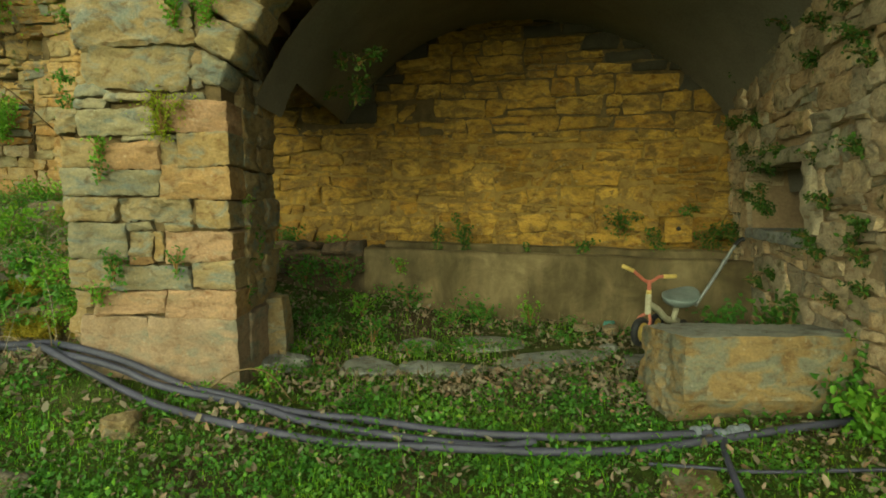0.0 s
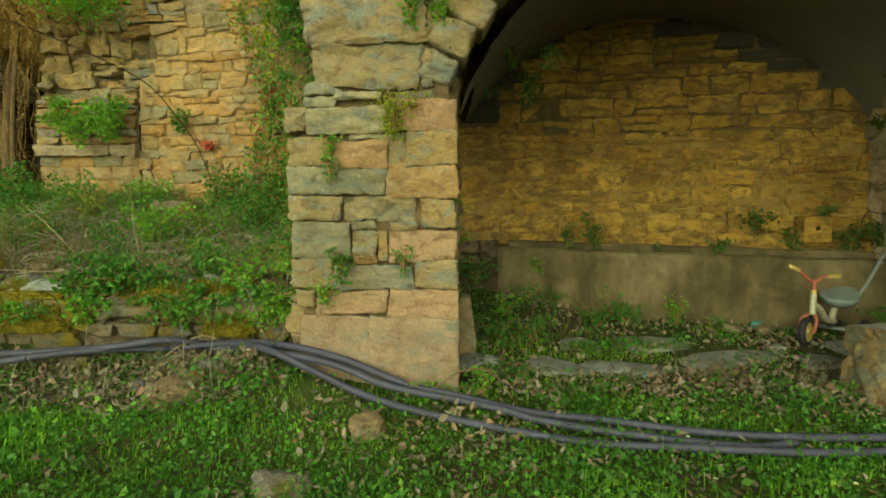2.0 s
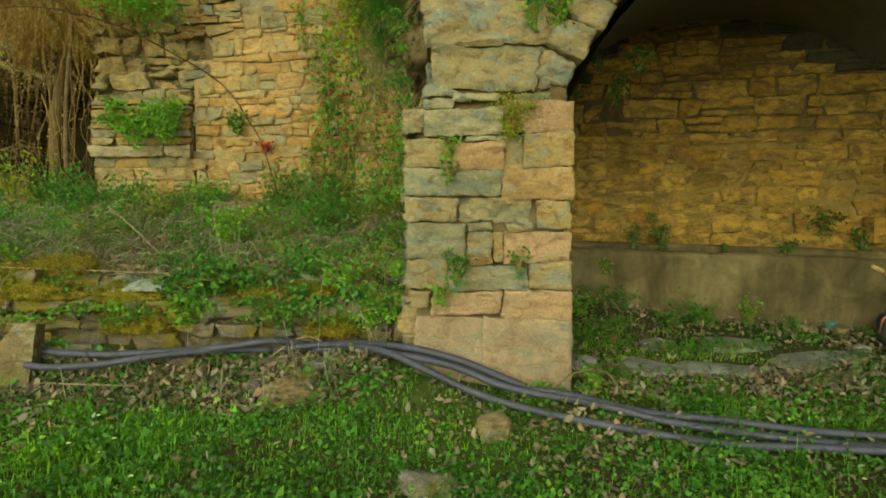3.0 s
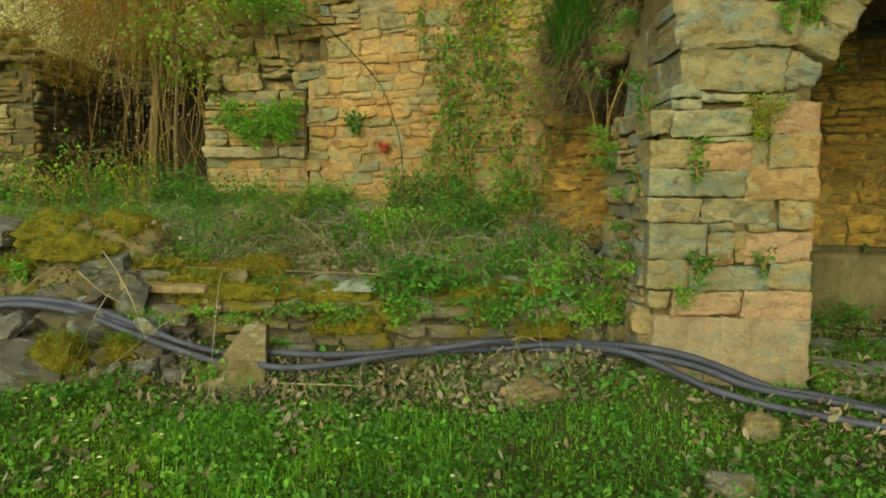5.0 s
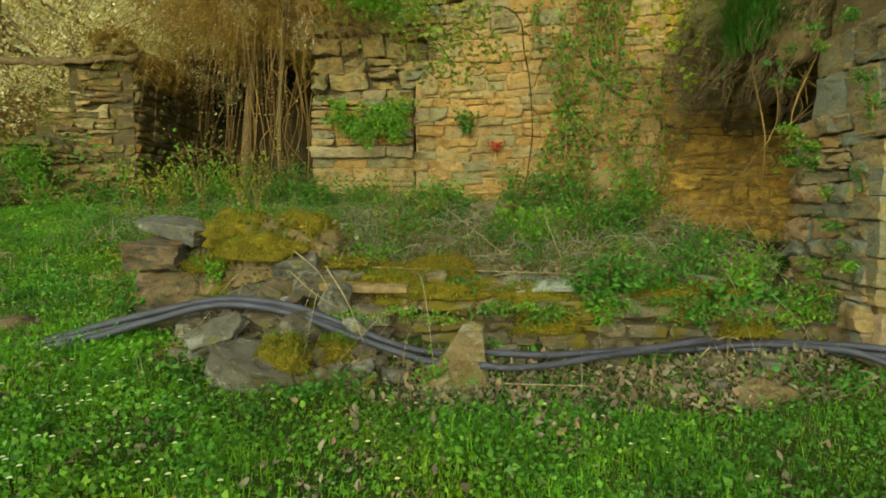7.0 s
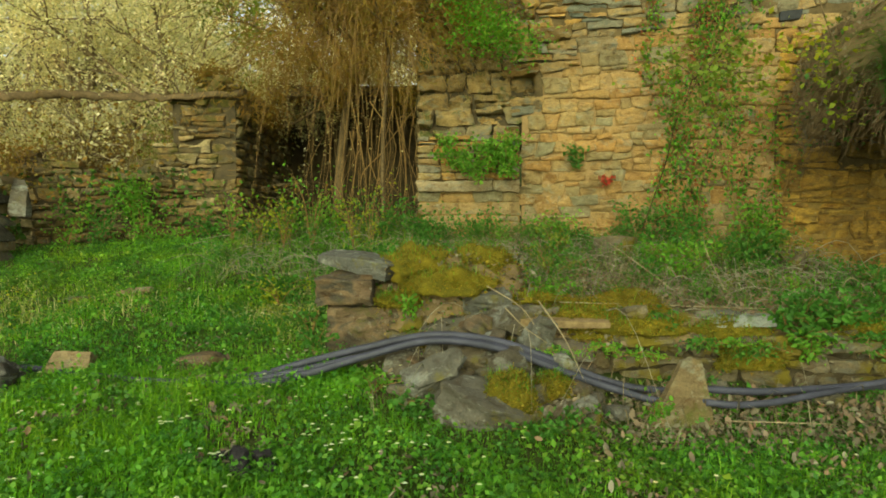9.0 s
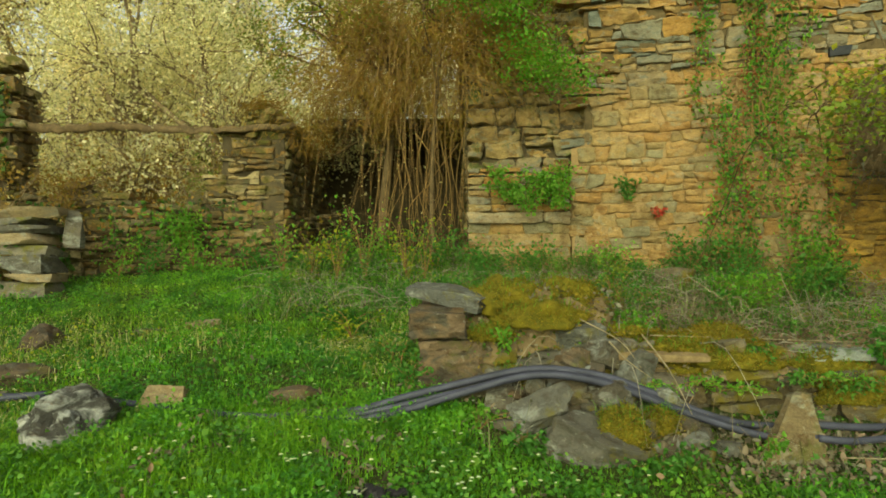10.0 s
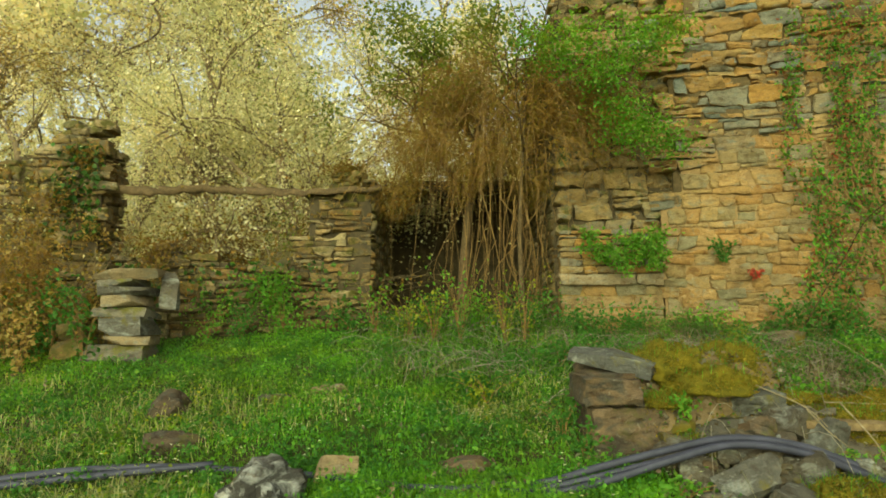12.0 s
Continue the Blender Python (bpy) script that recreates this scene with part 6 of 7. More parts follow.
    stuff("ground_weeds", [leaf_arrays(C, rng.gamma(4, 0.0042, len(C)) + 0.003, 0.4, 0.34, rng)], M_WEED, "low carpet of small round-leaved weeds", "weeds")
    # cushions of moss on the worn ground
    C = scatter(80000, -3.4, 2.4, 1.9, 5.2, lambda x, y: worn(x, y) * np.clip(1.6 * patchy(x * 1.7, y * 1.9) - 0.45, 0, 1), rng)
    C[:, 2] += rng.uniform(0.0, 0.014, len(C))
    stuff("ground_moss", [leaf_arrays(C, rng.uniform(0.006, 0.016, len(C)), 0.3, 0.3, rng)], M_TURFMOSS, "olive moss on the trodden earth", "moss")
    dry = lambda x, y: np.clip(0.05 + 0.75 * bankish(x, y) + 0.3 * inside(x, y) + 0.65 * terrace(x, y) + 0.1 * worn(x, y) + 0.16 * ((x > -2) & (y > 2.8)) + 0.3 * (bare(x, y) > 0.42) - 0.6 * (patchy(x * 1.3, y) - 0.5) - 0.05 * (x < -6.3), 0, 1)
    C = np.concatenate((scatter(30000, -9.5, 2.6, 1.9, 3.95, dry, rng), scatter(24000, -6.3, 2.3, 3.5, 7, dry, rng), scatter(6000, -13, -6.3, 2.2, 8, dry, rng), scatter(4200, -5.0, -2.1, 3.12, 3.85, lambda x, y: 0.75 * sm(3.1, 3.3, y), rng), scatter(500, -4.6, 1.5, 2.2, 3.2, lambda x, y: 0.5 + 0 * x, rng), scatter(4000, -6.0, -4.9, 3.3, 3.85, lambda x, y: 0.6 + 0 * x, rng)))
    C[:, 2] += rng.uniform(0.004, 0.045, len(C))
    stuff("leaf_litter", [leaf_arrays(C, np.minimum(0.062, rng.gamma(4, 0.0075, len(C)) + 0.008), 0.45, 0.27, rng, None, -0.2, True)], M_LITTER, "curled brown fallen leaves scattered on the ground", "leaf litter")
    # dry stalks on the terrace and the bank
    C = np.concatenate((scatter(8500, -6.2, -2.2, 4.0, 7.2, lambda x, y: 0.25 + 0.6 * patchy(x, y), rng), scatter(700, -6.2, -2.0, 3.2, 3.95, lambda x, y: 0.6 + 0 * x, rng), scatter(900, -2.2, 2.2, 3.4, 5.5, lambda x, y: 0.4 + 0 * x, rng), scatter(1500, -8.3, -6.0, 5.6, 8.2, lambda x, y: 0.7 + 0 * x, rng)))
    stuff("dry_stalks", [blade_arrays(C, rng.uniform(0.06, 0.36, len(C)), rng.uniform(0.003, 0.007, len(C)), 2.6, rng)], M_STRAW, "tangled dry grey-brown stalks among the weeds", "dry stalks")
    # dead canes lying over the terrace, the bank and the tree's foot
    ch = []
    for k in range(900):
        x, y = rng.uniform(-6.2, -2.2), rng.uniform(4.0, 6.9)
        if k > 720:
            x, y = rng.uniform(-8.2, -6.0), rng.uniform(5.8, 8.0)
        l, a = rng.uniform(0.15, 0.45), rng.uniform(0, math.tau)
        d = np.array((math.cos(a), math.sin(a), 0.0)) * l
        p = np.array((x, y, hz(x, y) + 0.01))
        e = p + d * 2
        e[2] = hz(e[0], e[1]) + rng.uniform(0, 0.1) if abs(e[1] - 4.05) > 0.2 else p[2]
        ch.append(tube_arrays(smooth_path([p, p + d + (rng.normal(0, 0.03), rng.normal(0, 0.03), rng.uniform(0.02, 0.16)), e], 4), rng.uniform(0.0022, 0.0052), 0.0014, 4))
    stuff("dead_canes", ch, M_CANE, "tangle of bleached dead bramble canes", "dead canes")
    # taller weeds on the terrace, in tufts
    ch = []
    for k in range(160):
        x, y = rng.uniform(-6.2, -2.2), 7.1 - 3.0 * rng.uniform(0, 1) ** 1.5
        if y < 5.9 and k % 3 == 0:
            continue
        if k > 115:
            x, y = rng.uniform(-8.3, -5.9), rng.uniform(5.9, 8.2)
        n = int(rng.uniform(50, 130))
        r, hh = rng.uniform(0.1, 0.3), rng.uniform(0.08, 0.32)
        P = np.column_stack((x + rng.normal(0, r * 0.5, n), y + rng.normal(0, r * 0.5, n), np.zeros(n)))
        P[:, 2] = height(P[:, 0], P[:, 1]) + rng.uniform(0.02, 1, n) ** 0.8 * hh
        P = np.concatenate((P, P + rng.normal(0, 0.04, P.shape)))
        ch.append(leaf_arrays(P, rng.uniform(0.012, 0.04, 2 * n), 0.45, 0.28, rng))
    stuff("terrace_weeds", ch, M_WEED, "rank knee-high green weeds on the terrace", "weeds")
    C = np.concatenate((scatter(5200, -6.2, -2.2, 4.1, 7.2, lambda x, y: np.clip(1.5 * patchy(x * 1.6, y * 1.4) - 0.4, 0, 1), rng), scatter(3500, -8.3, -5.9, 5.6, 8.2, lambda x, y: 0.6 + 0 * x, rng)))
    stuff("terrace_grass", [blade_arrays(C, rng.uniform(0.08, 0.30, len(C)), rng.uniform(0.003, 0.006, len(C)), 1.3, rng)], M_LUSH, "long fresh grass among the terrace weeds", "grass")
    # clumps of broader leaves over lawn and foreground
    ch = []
    for k in range(900):
        x, y = rng.uniform(-11.5, 2.2), rng.uniform(2.1, 6.8)
        if k > 430:
            x, y = rng.uniform(-11.5, -6.4), rng.uniform(2.6, 7.2)
        if not bool(clear(np.array(x), np.array(y))) or (x > -6.4 and y > 3.5 and x < -2.1):
            continue
        n = int(rng.uniform(25, 90))
        r, hh = rng.uniform(0.04, 0.14), rng.uniform(0.03, 0.11)
        P = np.column_stack((x + rng.normal(0, r * 0.6, n), y + rng.normal(0, r * 0.6, n), np.zeros(n)))
        P[:, 2] = height(P[:, 0], P[:, 1]) + rng.uniform(0.1, 1, n) * hh
        ch.append(leaf_arrays(P, rng.uniform(0.015, 0.036, n), 0.5, 0.34, rng))
    stuff("lawn_clumps", ch, M_WEED, "clumps of broad-leaved herbs in the lawn", "weeds")
    # dry grass clumps, and sun patches put into pale and yellow leaf colour
    ch, lime = [], []
    for x, y, r, n in ((-7.07, 4.9, 0.26, 420), (-6.8, 5.6, 0.3, 260), (-10.6, 4.9, 0.5, 420), (-9.8, 5.2, 0.4, 240), (-9.9, 3.2, 0.4, 1500), (-9.27, 3.6, 0.2, 420), (-10.4, 4.3, 0.5, 900), (-9.2, 4.7, 0.4, 500), (-8.3, 5.0, 0.35, 260), (-11.3, 5.8, 0.4, 240), (-7.7, 6.2, 0.35, 240), (-6.75, 4.3, 0.2, 120)):
        P = np.column_stack((x + rng.normal(0, r, n), y + rng.normal(0, r * 0.6, n), np.zeros(n)))
        P[:, 2] = height(P[:, 0], P[:, 1])
        ch.append(blade_arrays(P, rng.uniform(0.03, 0.16, n), rng.uniform(0.003, 0.007, n), 2.0, rng))
        Q = P + rng.normal(0, 0.06, P.shape)
        Q[:, 2] = height(Q[:, 0], Q[:, 1]) + rng.gamma(2, 0.03, n)
        lime.append(leaf_arrays(Q[: n // 3], rng.uniform(0.015, 0.035, n // 3), 0.5, 0.32, rng))
    stuff("pale_grass", ch, M_STRAWSUN, "pale lawn grass, dry clumps and painted sun patches", "grass")
    stuff("yellow_herbs", lime, M_LIME, "yellow-green lawn herbs, sun patches put into their colour", "weeds")
    # daisies
    C = np.concatenate((scatter(1300, -10, -4.6, 2.1, 7, lambda x, y: patchy(x * 1.2, y), rng), scatter(110, -5, 2.3, 2.3, 4.6, lambda x, y: patchy(x, y), rng)))
    C[:, 2] += rng.uniform(0.05, 0.085, len(C))
    ch = []
    for a in range(3):
        t = a * math.pi / 3
        d = np.array((math.cos(t), math.sin(t), 0.0)) * 0.011
        s = np.array((-math.sin(t), math.cos(t), 0.0)) * 0.0045
        V = np.stack((C - d - s, C + d - s, C + d + s, C - d + s), 1) + np.array((0, 0, 0.001 * a))
        ch.append((V.reshape(-1, 3), np.arange(4 * len(C)).reshape(-1, 4)))
    stuff("daisies", ch, M_PETAL, "tiny white and cream lawn flowers", "flowers")


grow()


def plant(at, r, h, n, leaf, material, label, category="weed", stems=7, name="weed", lean=(0, 0, 0), seed=0, group="", spread=0.6):
    """A leafy plant: a few arching stems, with leaves along and round them."""
    rng = np.random.default_rng(1000 + seed)
    t = thing(name, at, label, category, group)
    tubes, tips = [], []
    for k in range(stems):
        a = rng.uniform(0, math.tau)
        rr = r * rng.uniform(0.3, 1)
        e = np.array((math.cos(a) * rr + lean[0], math.sin(a) * rr * spread + lean[1], h * rng.uniform(0.55, 1) + lean[2]))
        P = smooth_path([(0, 0, -0.02), tuple(e * (0.35, 0.35, 0.6)), tuple(e)], 4)
        tubes.append(tube_arrays(P, 0.004, 0.0015, 4))
        tips.append(P)
    V, F = joined(tubes)
    place("stalk", raw_mesh("stalk", V, F, M_TWIG), t, kind="stuff")
    P = np.concatenate(tips)
    c = P[rng.integers(2, len(P), n)] + rng.normal(0, 1, (n, 3)) * (r * 0.22, r * 0.22 * spread, h * 0.12)
    V, F = leaf_arrays(c, rng.uniform(0.45, 1.15, n) * leaf, 0.4, 0.32, rng, None, 0.15, True)
    place("foliage", raw_mesh("foliage", V, F, material), t, kind="stuff")


sd = 0
def weeds(rows, label, mat, name="weed", group="", leaf=0.05, more=1):
    global sd
    for x, y, z, r, h, n in rows:
        sd += 1
        plant((x, y, z), r, h, n * more, leaf, M_LUSH if mat is M_WEED and sd % 3 == 0 else mat, label, "weed", 7, name, seed=sd, group=group)


gy = lambda x, y: (x, y, hz(x, y))
weeds([(-0.05, 5.88, 0.62, 0.10, 0.2, 70), (0.22, 5.84, 0.62, 0.13, 0.22, 110), (0.13, 5.9, 0.85, 0.08, 0.1, 30), (1.3, 5.66, 0.6, 0.12, 0.1, 60), (1.66, 5.68, 0.78, 0.2, 0.2, 120), (2.0, 5.6, 0.62, 0.15, 0.2, 80), (2.42, 5.5, 0.62, 0.25, 0.25, 150), (2.6, 5.35, 0.7, 0.15, 0.2, 90), (0.8, 5.8, 0.6, 0.05, 0.08, 20), (2.25, 5.6, 0.95, 0.12, 0.06, 50)], "dark leafy weed rooted on the trough ledge", M_IVY, "trough_weed", "trough weeds", 0.034, 2)
weeds([(*gy(0.35, 5.22), 0.22, 0.26, 150), (*gy(0.75, 5.16), 0.14, 0.24, 70), (*gy(0.1, 5.2), 0.2, 0.16, 80), (*gy(-0.3, 5.5), 0.25, 0.2, 110), (*gy(-0.7, 5.2), 0.25, 0.22, 100), (*gy(-0.85, 4.4), 0.16, 0.22, 90), (*gy(-0.55, 4.7), 0.22, 0.2, 100), (-0.4, 5.58, 0.42, 0.1, 0.12, 30), (*gy(0.2, 4.5), 0.25, 0.1, 70)] + [(*gy(1.0, 4.7), 0.25, 0.08, 60), (*gy(-1.0, 3.5), 0.12, 0.14, 50), (*gy(-0.8, 3.75), 0.15, 0.1, 40), (-1.55, 6.1, 0.6, 0.25, 0.2, 120), (-1.1, 5.95, 0.6, 0.2, 0.12, 60), (-1.3, 5.7, 0.3, 0.3, 0.25, 160), (-0.95, 5.6, 0.3, 0.25, 0.25, 140), (-1.7, 5.6, 0.35, 0.25, 0.3, 140), (*gy(-0.25, 4.35), 0.2, 0.1, 60)], "bright green nettle-like weed on the vault floor", M_WEED, "floor_weed", "floor weeds", 0.038, 2)
weeds([(2.32, 3.12, -0.15, 0.25, 0.42, 240), (2.15, 2.95, -0.16, 0.22, 0.25, 160), (2.05, 4.4, 0.05, 0.2, 0.25, 120), (2.35, 4.3, -0.05, 0.2, 0.4, 130), (2.42, 3.25, -0.12, 0.28, 0.55, 260), (2.1, 3.22, -0.14, 0.22, 0.28, 150), (2.5, 3.0, -0.15, 0.3, 0.45, 240), (2.2, 2.9, -0.17, 0.2, 0.2, 100), (1.75, 3.26, -0.16, 0.16, 0.12, 60), (2.3, 4.0, 0.0, 0.15, 0.45, 90)], "broad-leaved bramble sprawling beside the boulder", M_WEED, "bramble", "brambles", 0.055, 2)
# tufts in the pillar's joints
weeds([(-1.86, 3.30, 1.28, 0.08, 0.1, 40), (-1.82, 3.33, 0.62, 0.09, 0.16, 60), (-1.47, 3.33, 0.66, 0.07, 0.12, 30), (-1.42, 3.27, 1.98, 0.07, 0.12, 50), (-1.4, 3.26, 2.1, 0.1, 0.08, 40), (-1.86, 3.30, 1.17, 0.05, 0.08, 20), (-1.9, 3.33, 0.5, 0.09, 0.08, 40), (-2.1, 3.45, 1.5, 0.1, 0.16, 60)] + [(-2.1, 3.5, 1.12, 0.1, 0.16, 50), (-1.17, 3.62, 0.9, 0.06, 0.18, 40), (-1.17, 3.8, 0.7, 0.08, 0.2, 40), (-1.17, 3.6, 0.45, 0.06, 0.1, 25), (*gy(-1.35, 3.3), 0.12, 0.1, 50), (*gy(-1.1, 3.3), 0.1, 0.12, 40), (-2.2, 3.75, 0.35, 0.22, 0.22, 130), (-2.35, 3.8, 0.3, 0.2, 0.25, 120)], "small green tuft sprouting from the pillar joints", M_WEED, "pillar_weed", "pillar weeds", 0.03, 2)
plant((-1.52, 3.31, 1.42), 0.17, 0.22, 620, 0.02, M_LIME, "fine yellow-green weed mat in the pillar joints", "weed", 12, "mat_weed", (0, -0.02, 0), 690)
plant((-1.27, 3.33, 2.0), 0.12, 0.16, 300, 0.025, M_LUSH, "fern tuft between the cap stone and the arch", "fern", 8, "cap_fern", (0, -0.02, 0), 691)
pr = np.random.default_rng(74)
for k in range(22):
    plant((-2.15, pr.uniform(3.5, 4.25), pr.uniform(0.4, 2.2)), 0.10, 0.12, int(pr.uniform(40, 110)), 0.026, M_LUSH if k % 2 else M_WEED, "green weed trailing down the pillar flank", "weed", 6, "flank_weed", (-0.05, -0.03, -0.1), 670 + k, "flank weeds")
# low wall top and bank
weeds([(-3.45, 3.95, 0.48, 0.35, 0.24, 300), (-3.15, 3.9, 0.42, 0.3, 0.2, 200), (-2.55, 3.92, 0.42, 0.28, 0.28, 200), (-2.85, 4.1, 0.5, 0.25, 0.3, 150), (-4.35, 3.92, 0.47, 0.2, 0.1, 90), (-3.5, 3.78, 0.3, 0.2, 0.12, 90), (*gy(-4.25, 3.62), 0.16, 0.16, 60), (*gy(-5.1, 3.3), 0.25, 0.14, 120), (*gy(-4.6, 3.4), 0.12, 0.18, 60)] + [(*gy(-3.2, 3.7), 0.25, 0.1, 80), (*gy(-2.3, 3.3), 0.25, 0.1, 80), (-5.0, 4.3, 0.6, 0.2, 0.14, 80), (-2.9, 3.78, 0.3, 0.2, 0.16, 100), (*gy(-5.3, 3.2), 0.2, 0.1, 80), (*gy(-6.2, 3.5), 0.25, 0.12, 80), (*gy(-6.62, 3.95), 0.16, 0.22, 90), (*gy(-6.7, 4.2), 0.2, 0.3, 110), (-6.0, 3.92, 0.55, 0.1, 0.1, 40), (*gy(-5.95, 3.3), 0.18, 0.14, 90)], "green bramble shoots spilling over the low wall", M_WEED, "bramble_shoot", "bramble shoots", 0.042, 2)
lr = np.random.default_rng(75)
for k in range(22):
    x = lr.uniform(-5.2, -2.15)
    plant((x, 3.80, 0.40 + lr.uniform(-0.08, 0.05)), 0.2, 0.07, int(lr.uniform(60, 170)), 0.032, M_WEED if k % 3 else M_LUSH, "green trailing weed hanging over the low wall", "weed", 7, "trailing_weed", (0, -0.06, -0.10), 600 + k, "trailing weeds")
# leafy clumps among the terrace grass, and big bramble leaves over the wall's edge
for k in range(34):
    x, y = lr.uniform(-4.9, -2.2), 4.15 + 2.4 * lr.uniform(0, 1) ** 1.3
    if y < 4.9 and x < -4.0:
        continue
    plant((x, y, hz(x, y)), lr.uniform(0.14, 0.3), lr.uniform(0.14, 0.36), int(lr.uniform(120, 260)), lr.uniform(0.026, 0.048), (M_WEED, M_LUSH, M_WEED, M_OLIVE)[k % 4], "leafy green weed clump among the terrace grass", "weed", 8, "terrace_weed", (0, 0, 0), 740 + k, "terrace weeds")
for k, (x, z) in enumerate(((-3.62, 0.5), (-3.45, 0.46), (-3.3, 0.5), (-3.5, 0.38), (-2.75, 0.44), (-2.6, 0.36), (-2.42, 0.42))):
    plant((x, 3.86, z), 0.17, 0.12, 60, 0.062, M_WEED, "broad-leaved bramble spilling over the low wall", "weed", 7, "bramble_shoot", (0, -0.07, -0.03), 790 + k, "bramble shoots")
# thicket at the far end of the lawn
for k in range(18):
    x, y = lr.uniform(-14.5, -11.3), lr.uniform(5.9, 7.6)
    plant((x, y, hz(x, y)), 0.4, 0.9, 260, 0.06, (M_AUTUMN, M_TANGLE, M_WEED)[k % 3], "rank thicket shrub at the lawn edge", "shrub", 9, "thicket_shrub", (0, 0, 0), 640 + k, "thicket shrubs")
for k in range(9):
    x, y = lr.uniform(-13.6, -12.1), lr.uniform(6.8, 7.2)
    plant((x, y, hz(x, y)), 0.5, lr.uniform(1.2, 2.2), 520, 0.05, (M_TANGLE, M_AUTUMN, M_TANGLE, M_OLIVE)[k % 4], "brown twiggy thicket before the ruin", "shrub", 16, "thicket_shrub", (0, 0, 0), 700 + k, "thicket shrubs")
# bushes on the wall ledge, the lawn's edge and the wall's foot
weeds([(-5.25, 7.02, 1.92, 0.45, 0.30, 700), (-5.05, 7.0, 1.8, 0.3, 0.25, 350), (-5.4, 6.98, 1.75, 0.25, 0.22, 260), (-5.6, 7.1, 1.9, 0.3, 0.2, 400), (-5.75, 7.16, 2.12, 0.2, 0.16, 120), (-5.0, 7.08, 1.95, 0.16, 0.3, 160)], "dense green bush rooted on the wall ledge", M_LUSH, "ledge_bush", "ledge bushes", 0.05)
weeds([(-5.4, 6.9, 1.0, 0.3, 0.4, 180), (-4.5, 6.9, 0.98, 0.35, 0.35, 200), (-3.7, 6.7, 0.95, 0.4, 0.5, 260), (-3.2, 6.5, 0.92, 0.35, 0.5, 220), (-2.6, 6.2, 0.85, 0.35, 0.6, 260), (-4.25, 7.0, 1.9, 0.14, 0.2, 90), (-3.0, 5.6, 0.75, 0.4, 0.4, 240), (-3.8, 5.3, 0.7, 0.4, 0.35, 220), (-5.9, 6.7, 1.0, 0.35, 0.35, 200), (-6.5, 7.1, 1.0, 0.4, 0.6, 260)] + [(-7.0, 7.2, 1.0, 0.4, 0.5, 220), (-7.7, 7.4, 1.05, 0.35, 0.5, 200), (-6.4, 5.8, 0.75, 0.4, 0.3, 200), (-9.4, 7.35, 1.0, 0.35, 0.7, 240), (-9.9, 7.3, 0.9, 0.35, 0.6, 200), (-8.6, 7.4, 1.0, 0.4, 0.35, 200), (-10.3, 7.25, 0.8, 0.3, 0.8, 160), (-7.2, 5.2, 0.55, 0.35, 0.2, 160), (-7.9, 7.1, 0.95, 0.4, 0.3, 200), (-9.2, 7.4, 0.9, 0.5, 0.3, 220), (-12.2, 6.9, 0.6, 0.5, 0.6, 260)], "rank green weed clump at the wall foot", M_WEED, "tall_weed", "tall weeds", 0.05, 2)
weeds([(-3.93, 6.95, 1.68, 0.09, 0.07, 55)], "small crimson leafed shoot on the wall", M_CRIMSON, "red_shoot", "", 0.05)
weeds([(-7.15, 5.05, 0.5, 0.3, 0.22, 160), (-7.6, 6.9, 0.95, 0.3, 0.7, 120), (-6.6, 6.8, 0.95, 0.3, 0.8, 110)], "pale yellowish sunlit shrub at the lawn edge", M_LIME, "pale_shrub", "pale shrubs", 0.04)
# ferns on the vault's right wall and shoulder
rr = np.random.default_rng(71)
for k in range(44):
    y, z = rr.uniform(3.0, 5.4), rr.uniform(1.0, 2.9) if k % 4 else rr.uniform(0.4, 1.0)
    x = 2.16 + (y - 2.5) * 0.186 - 0.06 * (z + 0.25) - 0.05
    plant((x, y, z), 0.09, 0.10, int(rr.uniform(60, 150)), 0.028, M_IVY, "small dark fern growing in the vault wall", "fern", 6, "wall_fern", (-0.05, 0, -0.04), 400 + k, "wall ferns")
for k in range(7):
    plant((rr.uniform(-0.95, -0.5), rr.uniform(3.6, 5.0), rr.uniform(1.75, 2.1)), 0.1, 0.12, 40, 0.045, M_IVY, "small dark fern growing in the vault wall", "fern", 6, "wall_fern", (0.05, 0, -0.04), 430 + k, "wall ferns")


# ---- creeper on the terrace wall ----
def creeper(x0, x1, z0, z1, n, seed, label, red=0.25):
    rng = np.random.default_rng(seed)
    t = thing("creeper", ((x0 + x1) / 2, rear_y((x0 + x1) / 2), z0), label, "creeper", "wall creepers")
    base = np.array(t.location)
    tubes, pts = [], []
    for k in range(7):
        x = rng.uniform(x0, x1)
        P = [(x, 0, z0)]
        while P[-1][2] < z1 * rng.uniform(0.85, 1):
            P.append((P[-1][0] + rng.uniform(-0.13, 0.13), 0, P[-1][2] + rng.uniform(0.15, 0.35)))
        P = np.array([(a, rear_y(a) - 0.05 - 0.05 * rng.random(), c) for a, _, c in P])
        P = smooth_path(P, 4)
        pts.append(P)
        tubes.append(tube_arrays(P - base, 0.009, 0.003, 4))
    V, F = joined(tubes)
    place("stalk", raw_mesh("stalk", V, F, M_TWIG), t, kind="stuff")
    P = np.concatenate(pts)
    for nm, m, share in (("foliage", M_WEED, 0.4), ("young_leaves", M_LUSH, 0.6 - red), ("red_leaves", M_RED, red)):
        k = int(n * share)
        Q = P if nm != "red_leaves" else np.concatenate(pts[:2])
        c = Q[rng.integers(0, len(Q), k)] + rng.normal(0, 1, (k, 3)) * (0.06, 0.04, 0.10)
        c[:, 1] = np.minimum(c[:, 1], rear_y(c[:, 0]) - 0.05)
